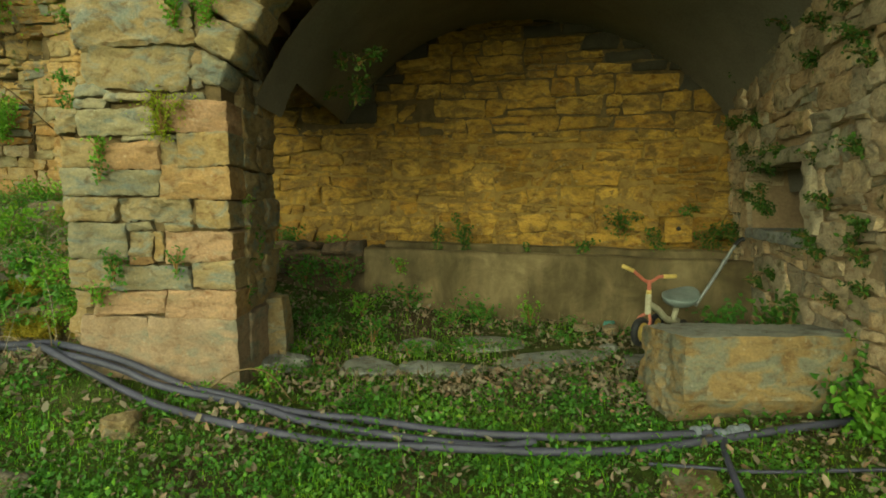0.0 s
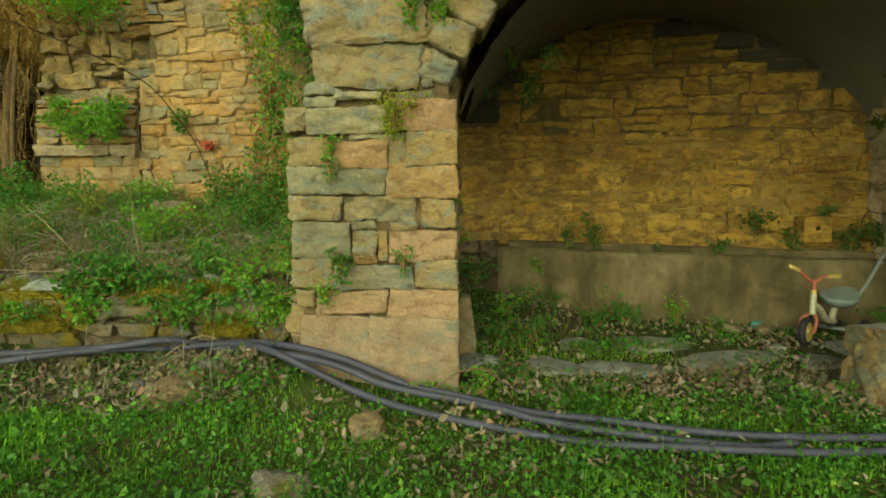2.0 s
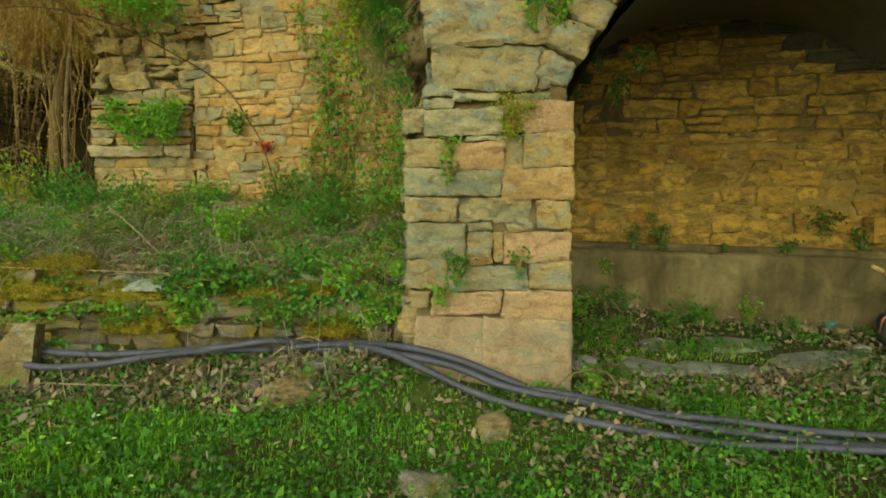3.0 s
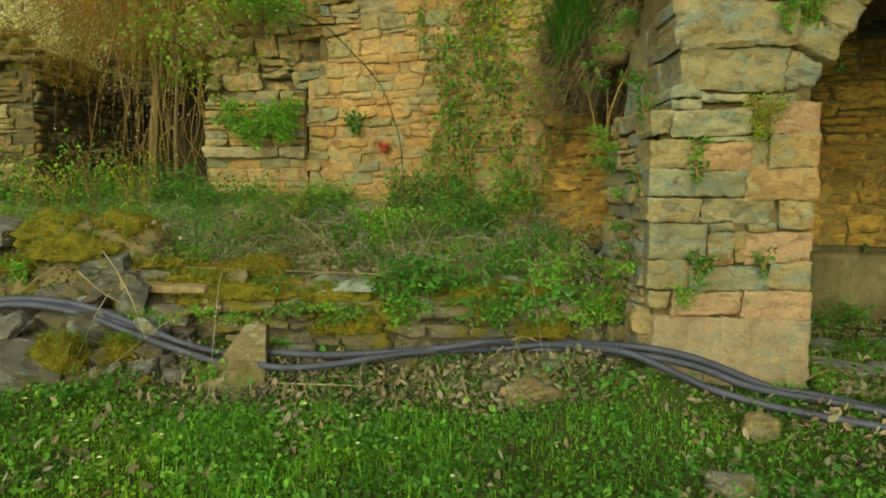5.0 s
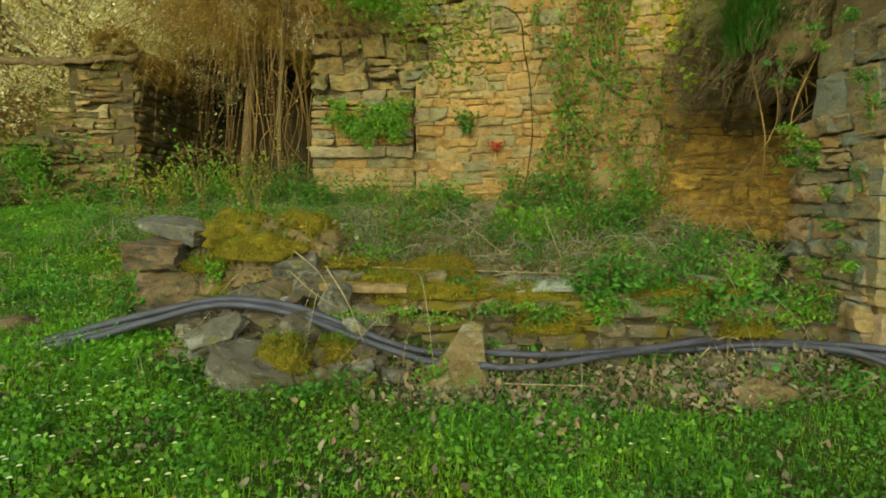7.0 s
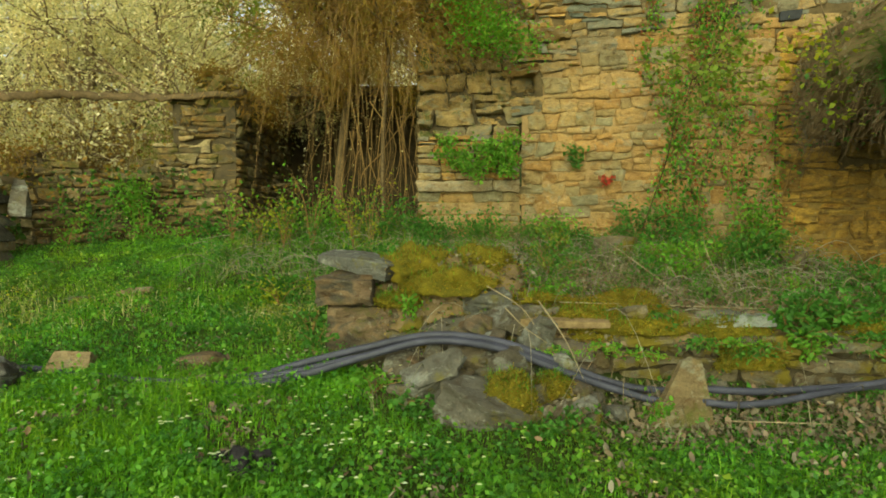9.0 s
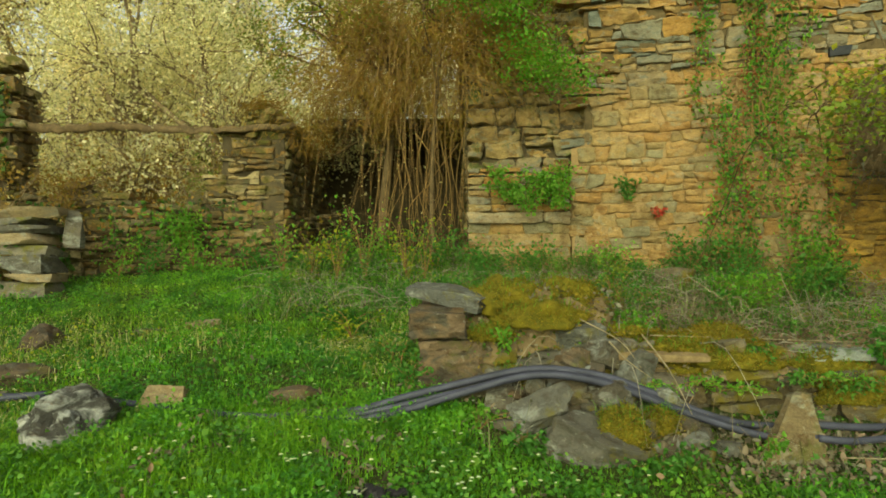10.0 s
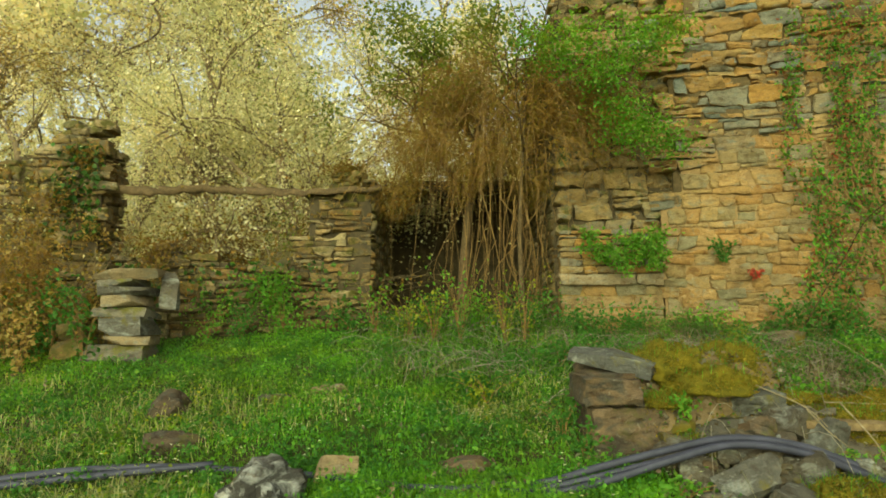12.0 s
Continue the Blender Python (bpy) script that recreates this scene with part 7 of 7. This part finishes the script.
        V, F = leaf_arrays(c - base, rng.uniform(0.02, 0.06, k), 0.3, 0.32, rng, np.array((0, -0.4, -0.7)), 0.15, True)
        place(nm, raw_mesh(nm, V, F, m), t, {"red_leaves": "reddish young leaves", "young_leaves": "light green young leaves"}.get(nm, ""), "stuff")


creeper(-3.25, -2.85, 1.0, 4.9, 3600, 81, "green and red-leaved creeper climbing the orange wall", 0.13)
creeper(-2.5, -2.3, 0.95, 2.6, 900, 82, "green creeper climbing the wall beside the vault", 0.1)
creeper(-2.9, -2.6, 2.4, 5.2, 900, 83, "green creeper climbing the wall beside the vault", 0.15)


# ---- roots and long grass over the side opening ----
def overhang():
    rng = np.random.default_rng(91)
    t = thing("hanging_roots", (-2.1, 4.9, 2.1), "grey-brown roots hanging over the side opening", "roots")
    base = np.array((-2.1, 4.9, 2.1))
    for k in range(9):
        a = np.array((rng.uniform(-2.25, -1.6), rng.uniform(4.35, 4.8), rng.uniform(2.05, 2.35)))
        l = rng.uniform(0.25, 0.7) if k > 3 else rng.uniform(1.0, 1.35)
        P = smooth_path([a, a + (rng.uniform(-0.2, 0.05), -0.1, -0.12), a + (rng.uniform(-0.35, 0.1), -0.13, -l * 0.6), a + (rng.uniform(-0.4, 0.15), -0.13, -l)], 4)
        V, F = tube_arrays(P - base, 0.008 if k > 3 else 0.011, 0.004, 5)
        place("root", raw_mesh("root", V, F, M_TWIG), t)
    n = 3600
    C = np.column_stack((rng.uniform(-2.4, -1.7, n), rng.uniform(4.25, 4.75, n), np.zeros(n)))
    C[:, 2] = 2.2 + 0.5 * sm(-2.6, -1.6, C[:, 0]) + rng.uniform(-0.2, 0.2, n)
    stuff("bank_grass", [blade_arrays(C, rng.uniform(0.12, 0.4, n), rng.uniform(0.003, 0.006, n), 2.6, rng)], M_WEED, "long green grass tufts on the earth bank", "grass")


overhang()


# ---- saplings, trees, woods ----
def branching(start, way, length, radius, depth, rng, tubes, tips, bend=0.35, kids=(2, 4)):
    P = [np.array(start, dtype=float)]
    d = np.array(way, dtype=float)
    d /= np.linalg.norm(d)
    for k in range(5):
        d = d + rng.normal(0, bend * 0.35, 3)
        d /= np.linalg.norm(d)
        P.append(P[-1] + d * length / 5)
    Q = smooth_path(P, 2)
    tubes.append(tube_arrays(Q if radius > 0.02 else Q[::2], radius, radius * 0.55, 6 if radius > 0.05 else 4))
    if depth == 0:
        tips.append(Q[3:])
        return
    for k in range(int(rng.integers(*kids)) + 1):
        i = int(rng.integers(4, len(Q)))
        e = d + rng.normal(0, 0.75, 3)
        e[2] += 0.15
        branching(Q[i], e, length * rng.uniform(0.5, 0.75), radius * 0.5, depth - 1, rng, tubes, tips, bend, kids)


def tree(at, tall, material, label, seed, leaves=4000, leaf=0.1, spread=0.5, radius=0.12, up=0.35, name="tree", way=(0, 0, 1), depth=3, group="woodland trees"):
    rng = np.random.default_rng(seed)
    t = thing(name, at, label, "tree", group)
    tubes, tips = [], []
    branching((0, 0, -0.2), way, tall * 0.55, radius, depth, rng, tubes, tips, 0.4, (3, 5))
    V, F = joined(tubes)
    place("trunk", raw_mesh("trunk", V, F, M_PALEBARK), t)
    P = np.concatenate(tips)
    c = P[rng.integers(0, len(P), leaves)] + rng.normal(0, spread, (leaves, 3)) * rng.uniform(0.2, 1, (leaves, 1))
    V, F = leaf_arrays(c, rng.uniform(0.6, 1.3, leaves) * leaf, up, 0.36, rng)
    place("crown", raw_mesh("crown", V, F, material), t)


def vine_tree():
    """The tree smothered in hanging dead vines in the gap between ruin and wall."""
    rng = np.random.default_rng(101)
    at = np.array((-7.0, 8.35, 1.05))
    t = thing("vine_tree", at, "leaning tree smothered in hanging brown vines", "tree")
    tubes, tips = [], []
    for s, e, r in (((-0.25, 0.1, -0.2), (0.02, 0.2, 3.0), 0.09), ((0.5, -0.9, -0.2), (0.62, -0.6, 3.4), 0.035), ((-0.08, 0.15, 1.9), (-0.9, 0.0, 3.1), 0.05), ((0.0, 0.1, 2.2), (0.7, -0.5, 3.6), 0.045)):
        P = smooth_path([s, tuple((np.array(s) * 0.6 + np.array(e) * 0.4) + rng.normal(0, 0.06, 3)), e], 6)
        tubes.append(tube_arrays(P, r, r * 0.5, 8))
        for k in range(6):
            branching(P[-1 - k % 4], (rng.normal(0, 0.8), rng.normal(-0.2, 0.6), 0.8), 0.9, r * 0.4, 1, rng, tubes, tips)
    V, F = joined(tubes)
    place("trunk", raw_mesh("trunk", V, F, M_BARK), t)
    # stems arch out of the head and hang to the ground
    ch = []
    for k in range(150):
        a = np.array((rng.normal(0.1, 0.35), rng.normal(-0.2, 0.25), rng.uniform(2.4, 3.4)))
        o = np.array((rng.normal(-0.25, 0.75), rng.normal(-0.45, 0.3), 0.0))
        foot = rng.uniform(0.0, 1.5) if abs(o[0]) < 0.4 else rng.uniform(1.2, 2.2)
        b = a + o * 1.5
        b[2] = foot
        P = smooth_path([a, a + o * 0.6 + (0, 0, rng.uniform(-0.1, 0.25)), a + o * 1.15 + (rng.normal(0, 0.08), 0, (foot - a[2]) * 0.45), b], 4)
        ch.append(tube_arrays(P, rng.choice([0.0025, 0.003, 0.004, 0.006]), 0.0018, 4))
    for k in range(34):
        x, y = rng.uniform(-0.4, 1.0), rng.uniform(-0.75, -0.1)
        a = np.array((x, y, rng.uniform(1.1, 2.6)))
        b = np.array((x + rng.normal(-0.02, 0.14), y + rng.normal(0, 0.08), rng.uniform(-0.05, 0.5)))
        m = (a + b) / 2 + (rng.normal(0, 0.2), rng.normal(-0.05, 0.1), rng.normal(0, 0.1))
        ch.append(tube_arrays(smooth_path([a, m, b], 4), rng.choice([0.003, 0.004, 0.006, 0.009]), 0.003, 4))
    V, F = joined(ch)
    place("vines", raw_mesh("vines", V, F, M_TWIG), t, "dry hanging vine stems", "stuff")
    # the brown head: short twigs and dead leaves in drooping layers
    n = 62000
    c = np.column_stack((rng.normal(-0.15, 0.85, n), rng.normal(-0.25, 0.5, n), rng.uniform(1.3, 3.7, n)))
    lump = np.sin(4.1 * c[:, 0] + 2.0 * c[:, 2]) * np.sin(5.3 * c[:, 2] - 1.7 * c[:, 0]) + 0.5 * np.sin(9 * c[:, 0] + 7 * c[:, 1])
    side = np.abs(c[:, 0] - 0.1)
    c = c[(c[:, 2] > 1.95 - 0.25 * np.minimum(side, 1.6) + 0.15 * np.sin(7 * c[:, 0])) & (c[:, 2] < 3.65 - 0.45 * side ** 2) & (lump > -0.45) & (c[:, 0] < 0.95)]
    V, F = leaf_arrays(c, rng.uniform(0.04, 0.14, len(c)), 0.1, 0.05, rng, np.array((-0.15, -0.1, -0.5)))
    place("dead_foliage", raw_mesh("dead_foliage", V, F, M_TANGLE), t, "brown dead foliage and twigs")
    # thin twigs trailing across the wall end
    ch = []
    for k in range(70):
        a = np.array((rng.uniform(0.75, 1.7), rng.uniform(-1.35, -1.1), rng.uniform(2.1, 3.2)))
        e = a + (rng.uniform(0.1, 0.7), rng.normal(0, 0.05), -rng.uniform(0.3, 0.9))
        ch.append(tube_arrays(smooth_path([a, (a + e) / 2 + (rng.normal(0.05, 0.08), -0.08, rng.uniform(0.0, 0.12)), e], 3), 0.004, 0.002, 4))
    place("trailing_twig", raw_mesh("trailing_twig", *joined(ch), M_TWIG), t, "bare trailing twigs", "stuff")
    n = 5200
    c = np.column_stack((rng.normal(1.25, 0.38, n), rng.normal(-1.15, 0.12, n), rng.normal(2.75, 0.34, n)))
    V, F = leaf_arrays(c, rng.uniform(0.05, 0.15, n), 0.1, 0.06, rng, np.array((0.2, 0, -0.4)))
    place("trailing_leaves", raw_mesh("trailing_leaves", V, F, M_TANGLE), t, "brown dead leaves over the wall end", "stuff")
    # green upper crown, in sprays
    sp = np.column_stack((rng.uniform(-1.3, 2.0, 60), rng.uniform(-0.9, 0.3, 60), rng.uniform(3.1, 4.4, 60)))
    n = 7800
    c = sp[rng.integers(0, 60, n)] + rng.normal(0, 1, (n, 3)) * (0.2, 0.2, 0.09)
    V, F = leaf_arrays(c, rng.uniform(0.03, 0.075, n), 0.5, 0.3, rng, np.array((0, -0.2, -0.3)), 0.15, True)
    place("crown", raw_mesh("crown", V, F, M_OLIVE), t, "fresh olive-green upper leaves")


vine_tree()


def spray(name, path, clusters, n, leaf, material, label, seed, r=0.012, spread=(0.22, 0.18, 0.14), category="branch"):
    """A bowed branch with clusters of leaves."""
    rng = np.random.default_rng(seed)
    base = np.array(path[0], dtype=float)
    t = thing(name, path[0], label, category)
    Q = smooth_path(path, 6)
    tubes = [tube_arrays(Q - base, r, r * 0.35, 6)]
    ch = []
    for c in clusters:
        c = np.array(c, dtype=float)
        k = np.argmin(np.linalg.norm(Q - c, axis=1))
        tubes.append(tube_arrays(smooth_path([Q[k] - base, (Q[k] + c) / 2 - base + (0, 0, 0.04), c - base], 3), 0.005, 0.002, 4))
        ch.append(c + rng.normal(0, 1, (n, 3)) * spread)
    V, F = joined(tubes)
    place("bough", raw_mesh("bough", V, F, M_BARK), t)
    if ch:
        c = np.concatenate(ch)
        V, F = leaf_arrays(c - base, rng.uniform(0.6, 1.25, len(c)) * leaf, 0.6, 0.38, rng)
        place("foliage", raw_mesh("foliage", V, F, material), t, kind="stuff")


spray("sapling", [(-3.66, 6.5, 1.14), (-3.66, 6.0, 1.59), (-3.69, 5.72, 1.78), (-3.78, 5.25, 2.05), (-3.93, 4.5, 2.16), (-4.02, 3.95, 2.18), (-4.15, 3.55, 2.14), (-4.29, 3.3, 2.06), (-4.42, 3.1, 1.93), (-4.55, 3.0, 1.81)], [(-4.7, 3.0, 1.85), (-4.57, 3.05, 1.71), (-4.38, 2.95, 1.84), (-4.27, 3.0, 1.76), (-4.59, 3.0, 1.95), (-4.46, 3.1, 1.66), (-4.5, 2.9, 1.8), (-4.35, 3.05, 1.98)], 90, 0.028, M_OLIVE, "thin bowed sapling with pale olive-green leaves at its tip", 205, 0.006, (0.07, 0.10, 0.05))
spray("maple_branch", [(-6.6, 7.0, 4.3), (-6.0, 6.7, 4.15), (-5.4, 6.6, 3.85), (-5.1, 6.6, 3.4)], [(-5.49, 6.6, 3.55), (-5.18, 6.6, 3.35), (-5.0, 6.6, 3.13), (-5.37, 6.65, 3.25), (-6.4, 6.6, 4.35), (-5.9, 6.6, 4.45), (-5.3, 6.6, 4.45), (-6.1, 6.6, 4.12), (-5.55, 6.6, 4.1), (-4.9, 6.6, 4.5), (-5.2, 6.5, 4.2), (-5.7, 6.6, 3.9)], 520, 0.042, M_LUSH, "green leafy branch overhanging the wall end", 202, 0.018, (0.19, 0.16, 0.10))
spray("sunlit_branch", [(-2.4, 5.6, 3.4), (-2.5, 5.3, 3.0), (-2.5, 5.1, 2.55)], [(-2.5, 5.2, 2.7), (-2.6, 5.1, 2.45), (-2.4, 5.1, 2.2), (-2.7, 5.3, 2.6)], 60, 0.06, M_LIME, "light green twig hanging near the earth bank", 203, 0.01)
spray("near_branch", [(-10.6, 4.6, 4.3), (-9.9, 4.4, 3.75), (-9.6, 4.3, 3.3), (-9.9, 4.25, 3.05)], [(-10.3, 4.5, 3.9), (-9.9, 4.4, 3.7), (-9.5, 4.3, 3.55), (-10.5, 4.5, 3.6), (-10.9, 4.6, 3.9), (-10.2, 4.4, 3.5), (-11.0, 4.6, 3.55), (-9.3, 4.3, 3.85)], 220, 0.05, M_SPRINGHAZE, "pale sunlit branch reaching over the lawn", 204, 0.014, (0.28, 0.2, 0.10))
for k, p in enumerate([[(-5.42, 3.60, 0.62), (-5.3, 3.62, 0.5), (-5.16, 3.66, 0.4)], [(-5.0, 4.12, 0.60), (-4.3, 4.08, 0.58), (-3.6, 4.05, 0.56)], [(-5.22, 3.62, 0.66), (-5.08, 3.55, 0.45), (-4.98, 3.5, 0.22)], [(-4.2, 3.42, 0.0), (-3.95, 3.36, 0.01), (-3.6, 3.36, 0.0)], [(-3.0, 3.62, 0.06), (-2.75, 3.75, 0.2), (-2.5, 3.7, 0.08)], [(-5.5, 4.0, 0.72), (-5.3, 3.8, 0.6), (-5.2, 3.7, 0.45)], [(-4.0, 4.6, 0.6), (-4.3, 4.7, 0.85), (-4.5, 4.75, 1.0)], [(-3.6, 4.7, 0.6), (-3.7, 4.8, 0.9), (-3.72, 4.85, 1.05)], [(-2.6, 4.4, 0.5), (-2.9, 4.3, 0.75), (-3.1, 4.2, 0.55)]]):
    P = smooth_path(p, 6)
    ob = tube("fallen_branch", P, 0.005, M_PALEWOOD, None, 0.002, 6)
    tagged(ob, "bare dry branch lying over the rubble", "branch", "fallen branches")
P = smooth_path([(-1.3, 3.3, 0.0), (-1.15, 3.3, 0.1), (-0.98, 3.32, 0.09), (-0.85, 3.34, -0.08)], 6)
tagged(tube("bent_stalk", P, 0.006, M_STRAW, None, 0.004, 4), "pale bent dry stalk beside the pillar", "stalk")

pl = new("wooden_plank", rock_mesh("wooden_plank", (0.56, 0.12, 0.045), M_WOOD, 840, 3, 0.03, 0.97, 0.0, 2))
pl.matrix_world = pose(-5.02, 3.86, 0.50, 8, 2, -3)
tagged(pl, "short weathered plank lying on the low wall", "plank")

# the wood behind the ruin
wr = np.random.default_rng(111)
plant((-8.8, 7.85, 2.95), 0.28, 0.34, 900, 0.05, M_TANGLE, "brown mossy tuft crowning the ruin pier", "weed", 10, "pier_tuft", (0, 0, 0), 695)
plant((-11.0, 7.35, 1.75), 0.5, 0.5, 420, 0.05, M_TANGLE, "brown dead bramble on the ruin sill", "weed", 12, "sill_bramble", (0, 0, 0), 696)
plant((-9.6, 7.45, 1.3), 0.4, 0.5, 420, 0.06, M_LUSH, "green bramble against the ruin wall", "weed", 9, "sill_bramble", (0, -0.1, 0), 697)
for k, (x, y, z, r, h, m) in enumerate([(-10.6, 8.15, 1.2, 0.6, 1.4, M_TANGLE), (-9.6, 8.2, 1.2, 0.5, 1.6, M_OLIVE), (-10.1, 8.3, 1.2, 0.55, 1.8, M_TANGLE), (-11.3, 8.2, 1.2, 0.55, 1.3, M_OLIVE), (-9.3, 8.25, 1.2, 0.4, 1.9, M_TANGLE), (-10.9, 8.4, 1.2, 0.6, 1.7, M_TANGLE)]):
    plant((x, y, z), r, h, 700, 0.045, m, "olive and brown twiggy shrub behind the ruin sill", "shrub", 22, "window_shrub", (0, 0, 0), 820 + k, "window shrubs")
for k, (x, z, m) in enumerate([(-12.3, 2.5, M_TANGLE), (-12.0, 3.1, M_TANGLE), (-12.45, 1.7, M_AUTUMN), (-11.85, 2.2, M_AUTUMN), (-12.2, 1.2, M_TANGLE)]):
    plant((x, 7.5, z), 0.35, 0.4, 260, 0.05, m, "dry russet bramble over the ruined pier", "weed", 12, "pier_bramble", (0, -0.1, -0.1), 830 + k, "pier brambles")
for k, (x, y, h) in enumerate([(-8.3, 7.25, 0.75), (-7.9, 7.0, 0.6), (-7.3, 7.0, 0.95), (-6.8, 6.9, 0.8), (-7.6, 7.1, 0.5)]):
    plant((x, y, hz(x, y)), 0.4, h, 130, 0.055, (M_LUSH, M_LIME)[k % 2], "sprawling bramble with pale leaves before the doorway", "shrub", 13, "door_bramble", (0, 0, 0), 840 + k, "door brambles")
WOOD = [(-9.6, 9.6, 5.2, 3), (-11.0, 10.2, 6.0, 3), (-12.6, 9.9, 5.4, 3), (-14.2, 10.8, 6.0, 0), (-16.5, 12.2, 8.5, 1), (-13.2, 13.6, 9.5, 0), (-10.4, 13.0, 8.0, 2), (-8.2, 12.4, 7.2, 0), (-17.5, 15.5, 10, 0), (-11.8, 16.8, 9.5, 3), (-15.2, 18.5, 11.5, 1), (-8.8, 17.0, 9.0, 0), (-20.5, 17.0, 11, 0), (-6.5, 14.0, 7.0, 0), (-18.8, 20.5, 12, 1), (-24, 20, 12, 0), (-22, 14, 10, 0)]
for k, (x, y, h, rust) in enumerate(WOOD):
    tree((x, y, hz(x, y) - 0.1), h, (M_SPRINGHAZE, M_AUTUMN, M_OLIVE, M_BLOSSOM)[rust], ("spring-green woodland tree behind the ruin, haze in its colour", "tall russet tree in the wood", "olive-green tree at the wood edge", "grey-white blossoming tree behind the ruin")[rust], 300 + k, 21000 if y < 13 else 12000, 0.05 if y < 13 else 0.085, 0.42, 0.09 + 0.006 * h)
# undergrowth between the stems
n = 60000
x, y = wr.uniform(-25, -4, n), wr.uniform(9.2, 24, n)
k = (x < -9.4) | (y > 15)
x, y = x[k], y[k]
n = len(x)
z = height(x, y) + wr.gamma(2.0, 0.55, n) * (0.6 + 0.5 * patchy(x, y))
stuff("undergrowth", [leaf_arrays(np.column_stack((x, y, z)), wr.uniform(0.035, 0.09, n), 0.35, 0.34, wr)], M_SPRINGHAZE, "dense spring undergrowth of the far wood, haze in its colour", "undergrowth")
n = 26000
x, y = wr.uniform(-60, 30, n), wr.uniform(24, 46, n)
z = height(x, y) + wr.gamma(3.0, 1.5, n)
stuff("far_wood", [leaf_arrays(np.column_stack((x, y, z)), wr.uniform(0.22, 0.5, n), 0.35, 0.4, wr)], M_SPRINGHAZE, "far hillside wood in spring leaf, haze in its colour", "wood")
# bare tangled shrubs in the ruin's window and by the stack
for k, (x, y, z, s) in enumerate([(-10.4, 8.6, 0.9, 1.6), (-9.6, 8.5, 1.0, 1.5), (-11.4, 8.5, 0.8, 1.6), (-12.9, 7.2, 0.6, 1.5), (-13.4, 6.6, 0.5, 1.3), (-9.1, 8.6, 1.2, 1.7), (-10.6, 8.0, 1.3, 1.5), (-9.9, 8.0, 1.3, 1.4), (-11.3, 8.0, 1.4, 1.5), (-12.6, 7.1, 1.0, 1.7), (-11.9, 6.9, 0.8, 1.3)]):
    tree((x, y, z), s * 1.5, M_AUTUMN if k in (3, 4, 9) else M_TANGLE, "bare tangled thorn shrub beside the ruin", 340 + k, 700 if k in (3, 4) else 260, 0.05, 0.22, 0.022, 0.3, "thorn_shrub", (0.2, 0, 1), 3, "thorn shrubs")
rng_iv = np.random.default_rng(121)
for k, (x0, x1, z0, z1, n) in enumerate([(-12.35, -11.75, 2.2, 3.4, 420), (-10.6, -8.6, 1.3, 1.9, 300), (-11.6, -10.9, 1.0, 1.9, 200)]):
    t = thing("ruin_ivy", ((x0 + x1) / 2, 7.8, z0), "ivy mat clinging to the ruin wall", "ivy", "ruin ivy")
    c = np.column_stack((rng_iv.uniform(x0, x1, n), 7.50 - rng_iv.gamma(2, 0.03, n), rng_iv.uniform(z0, z1, n))) - np.array(t.location)
    V, F = leaf_arrays(c, rng_iv.uniform(0.04, 0.09, n), 0.3, 0.4, rng_iv, np.array((0, -0.4, -0.7)))
    place("foliage", raw_mesh("foliage", V, F, M_IVY), t, kind="stuff")
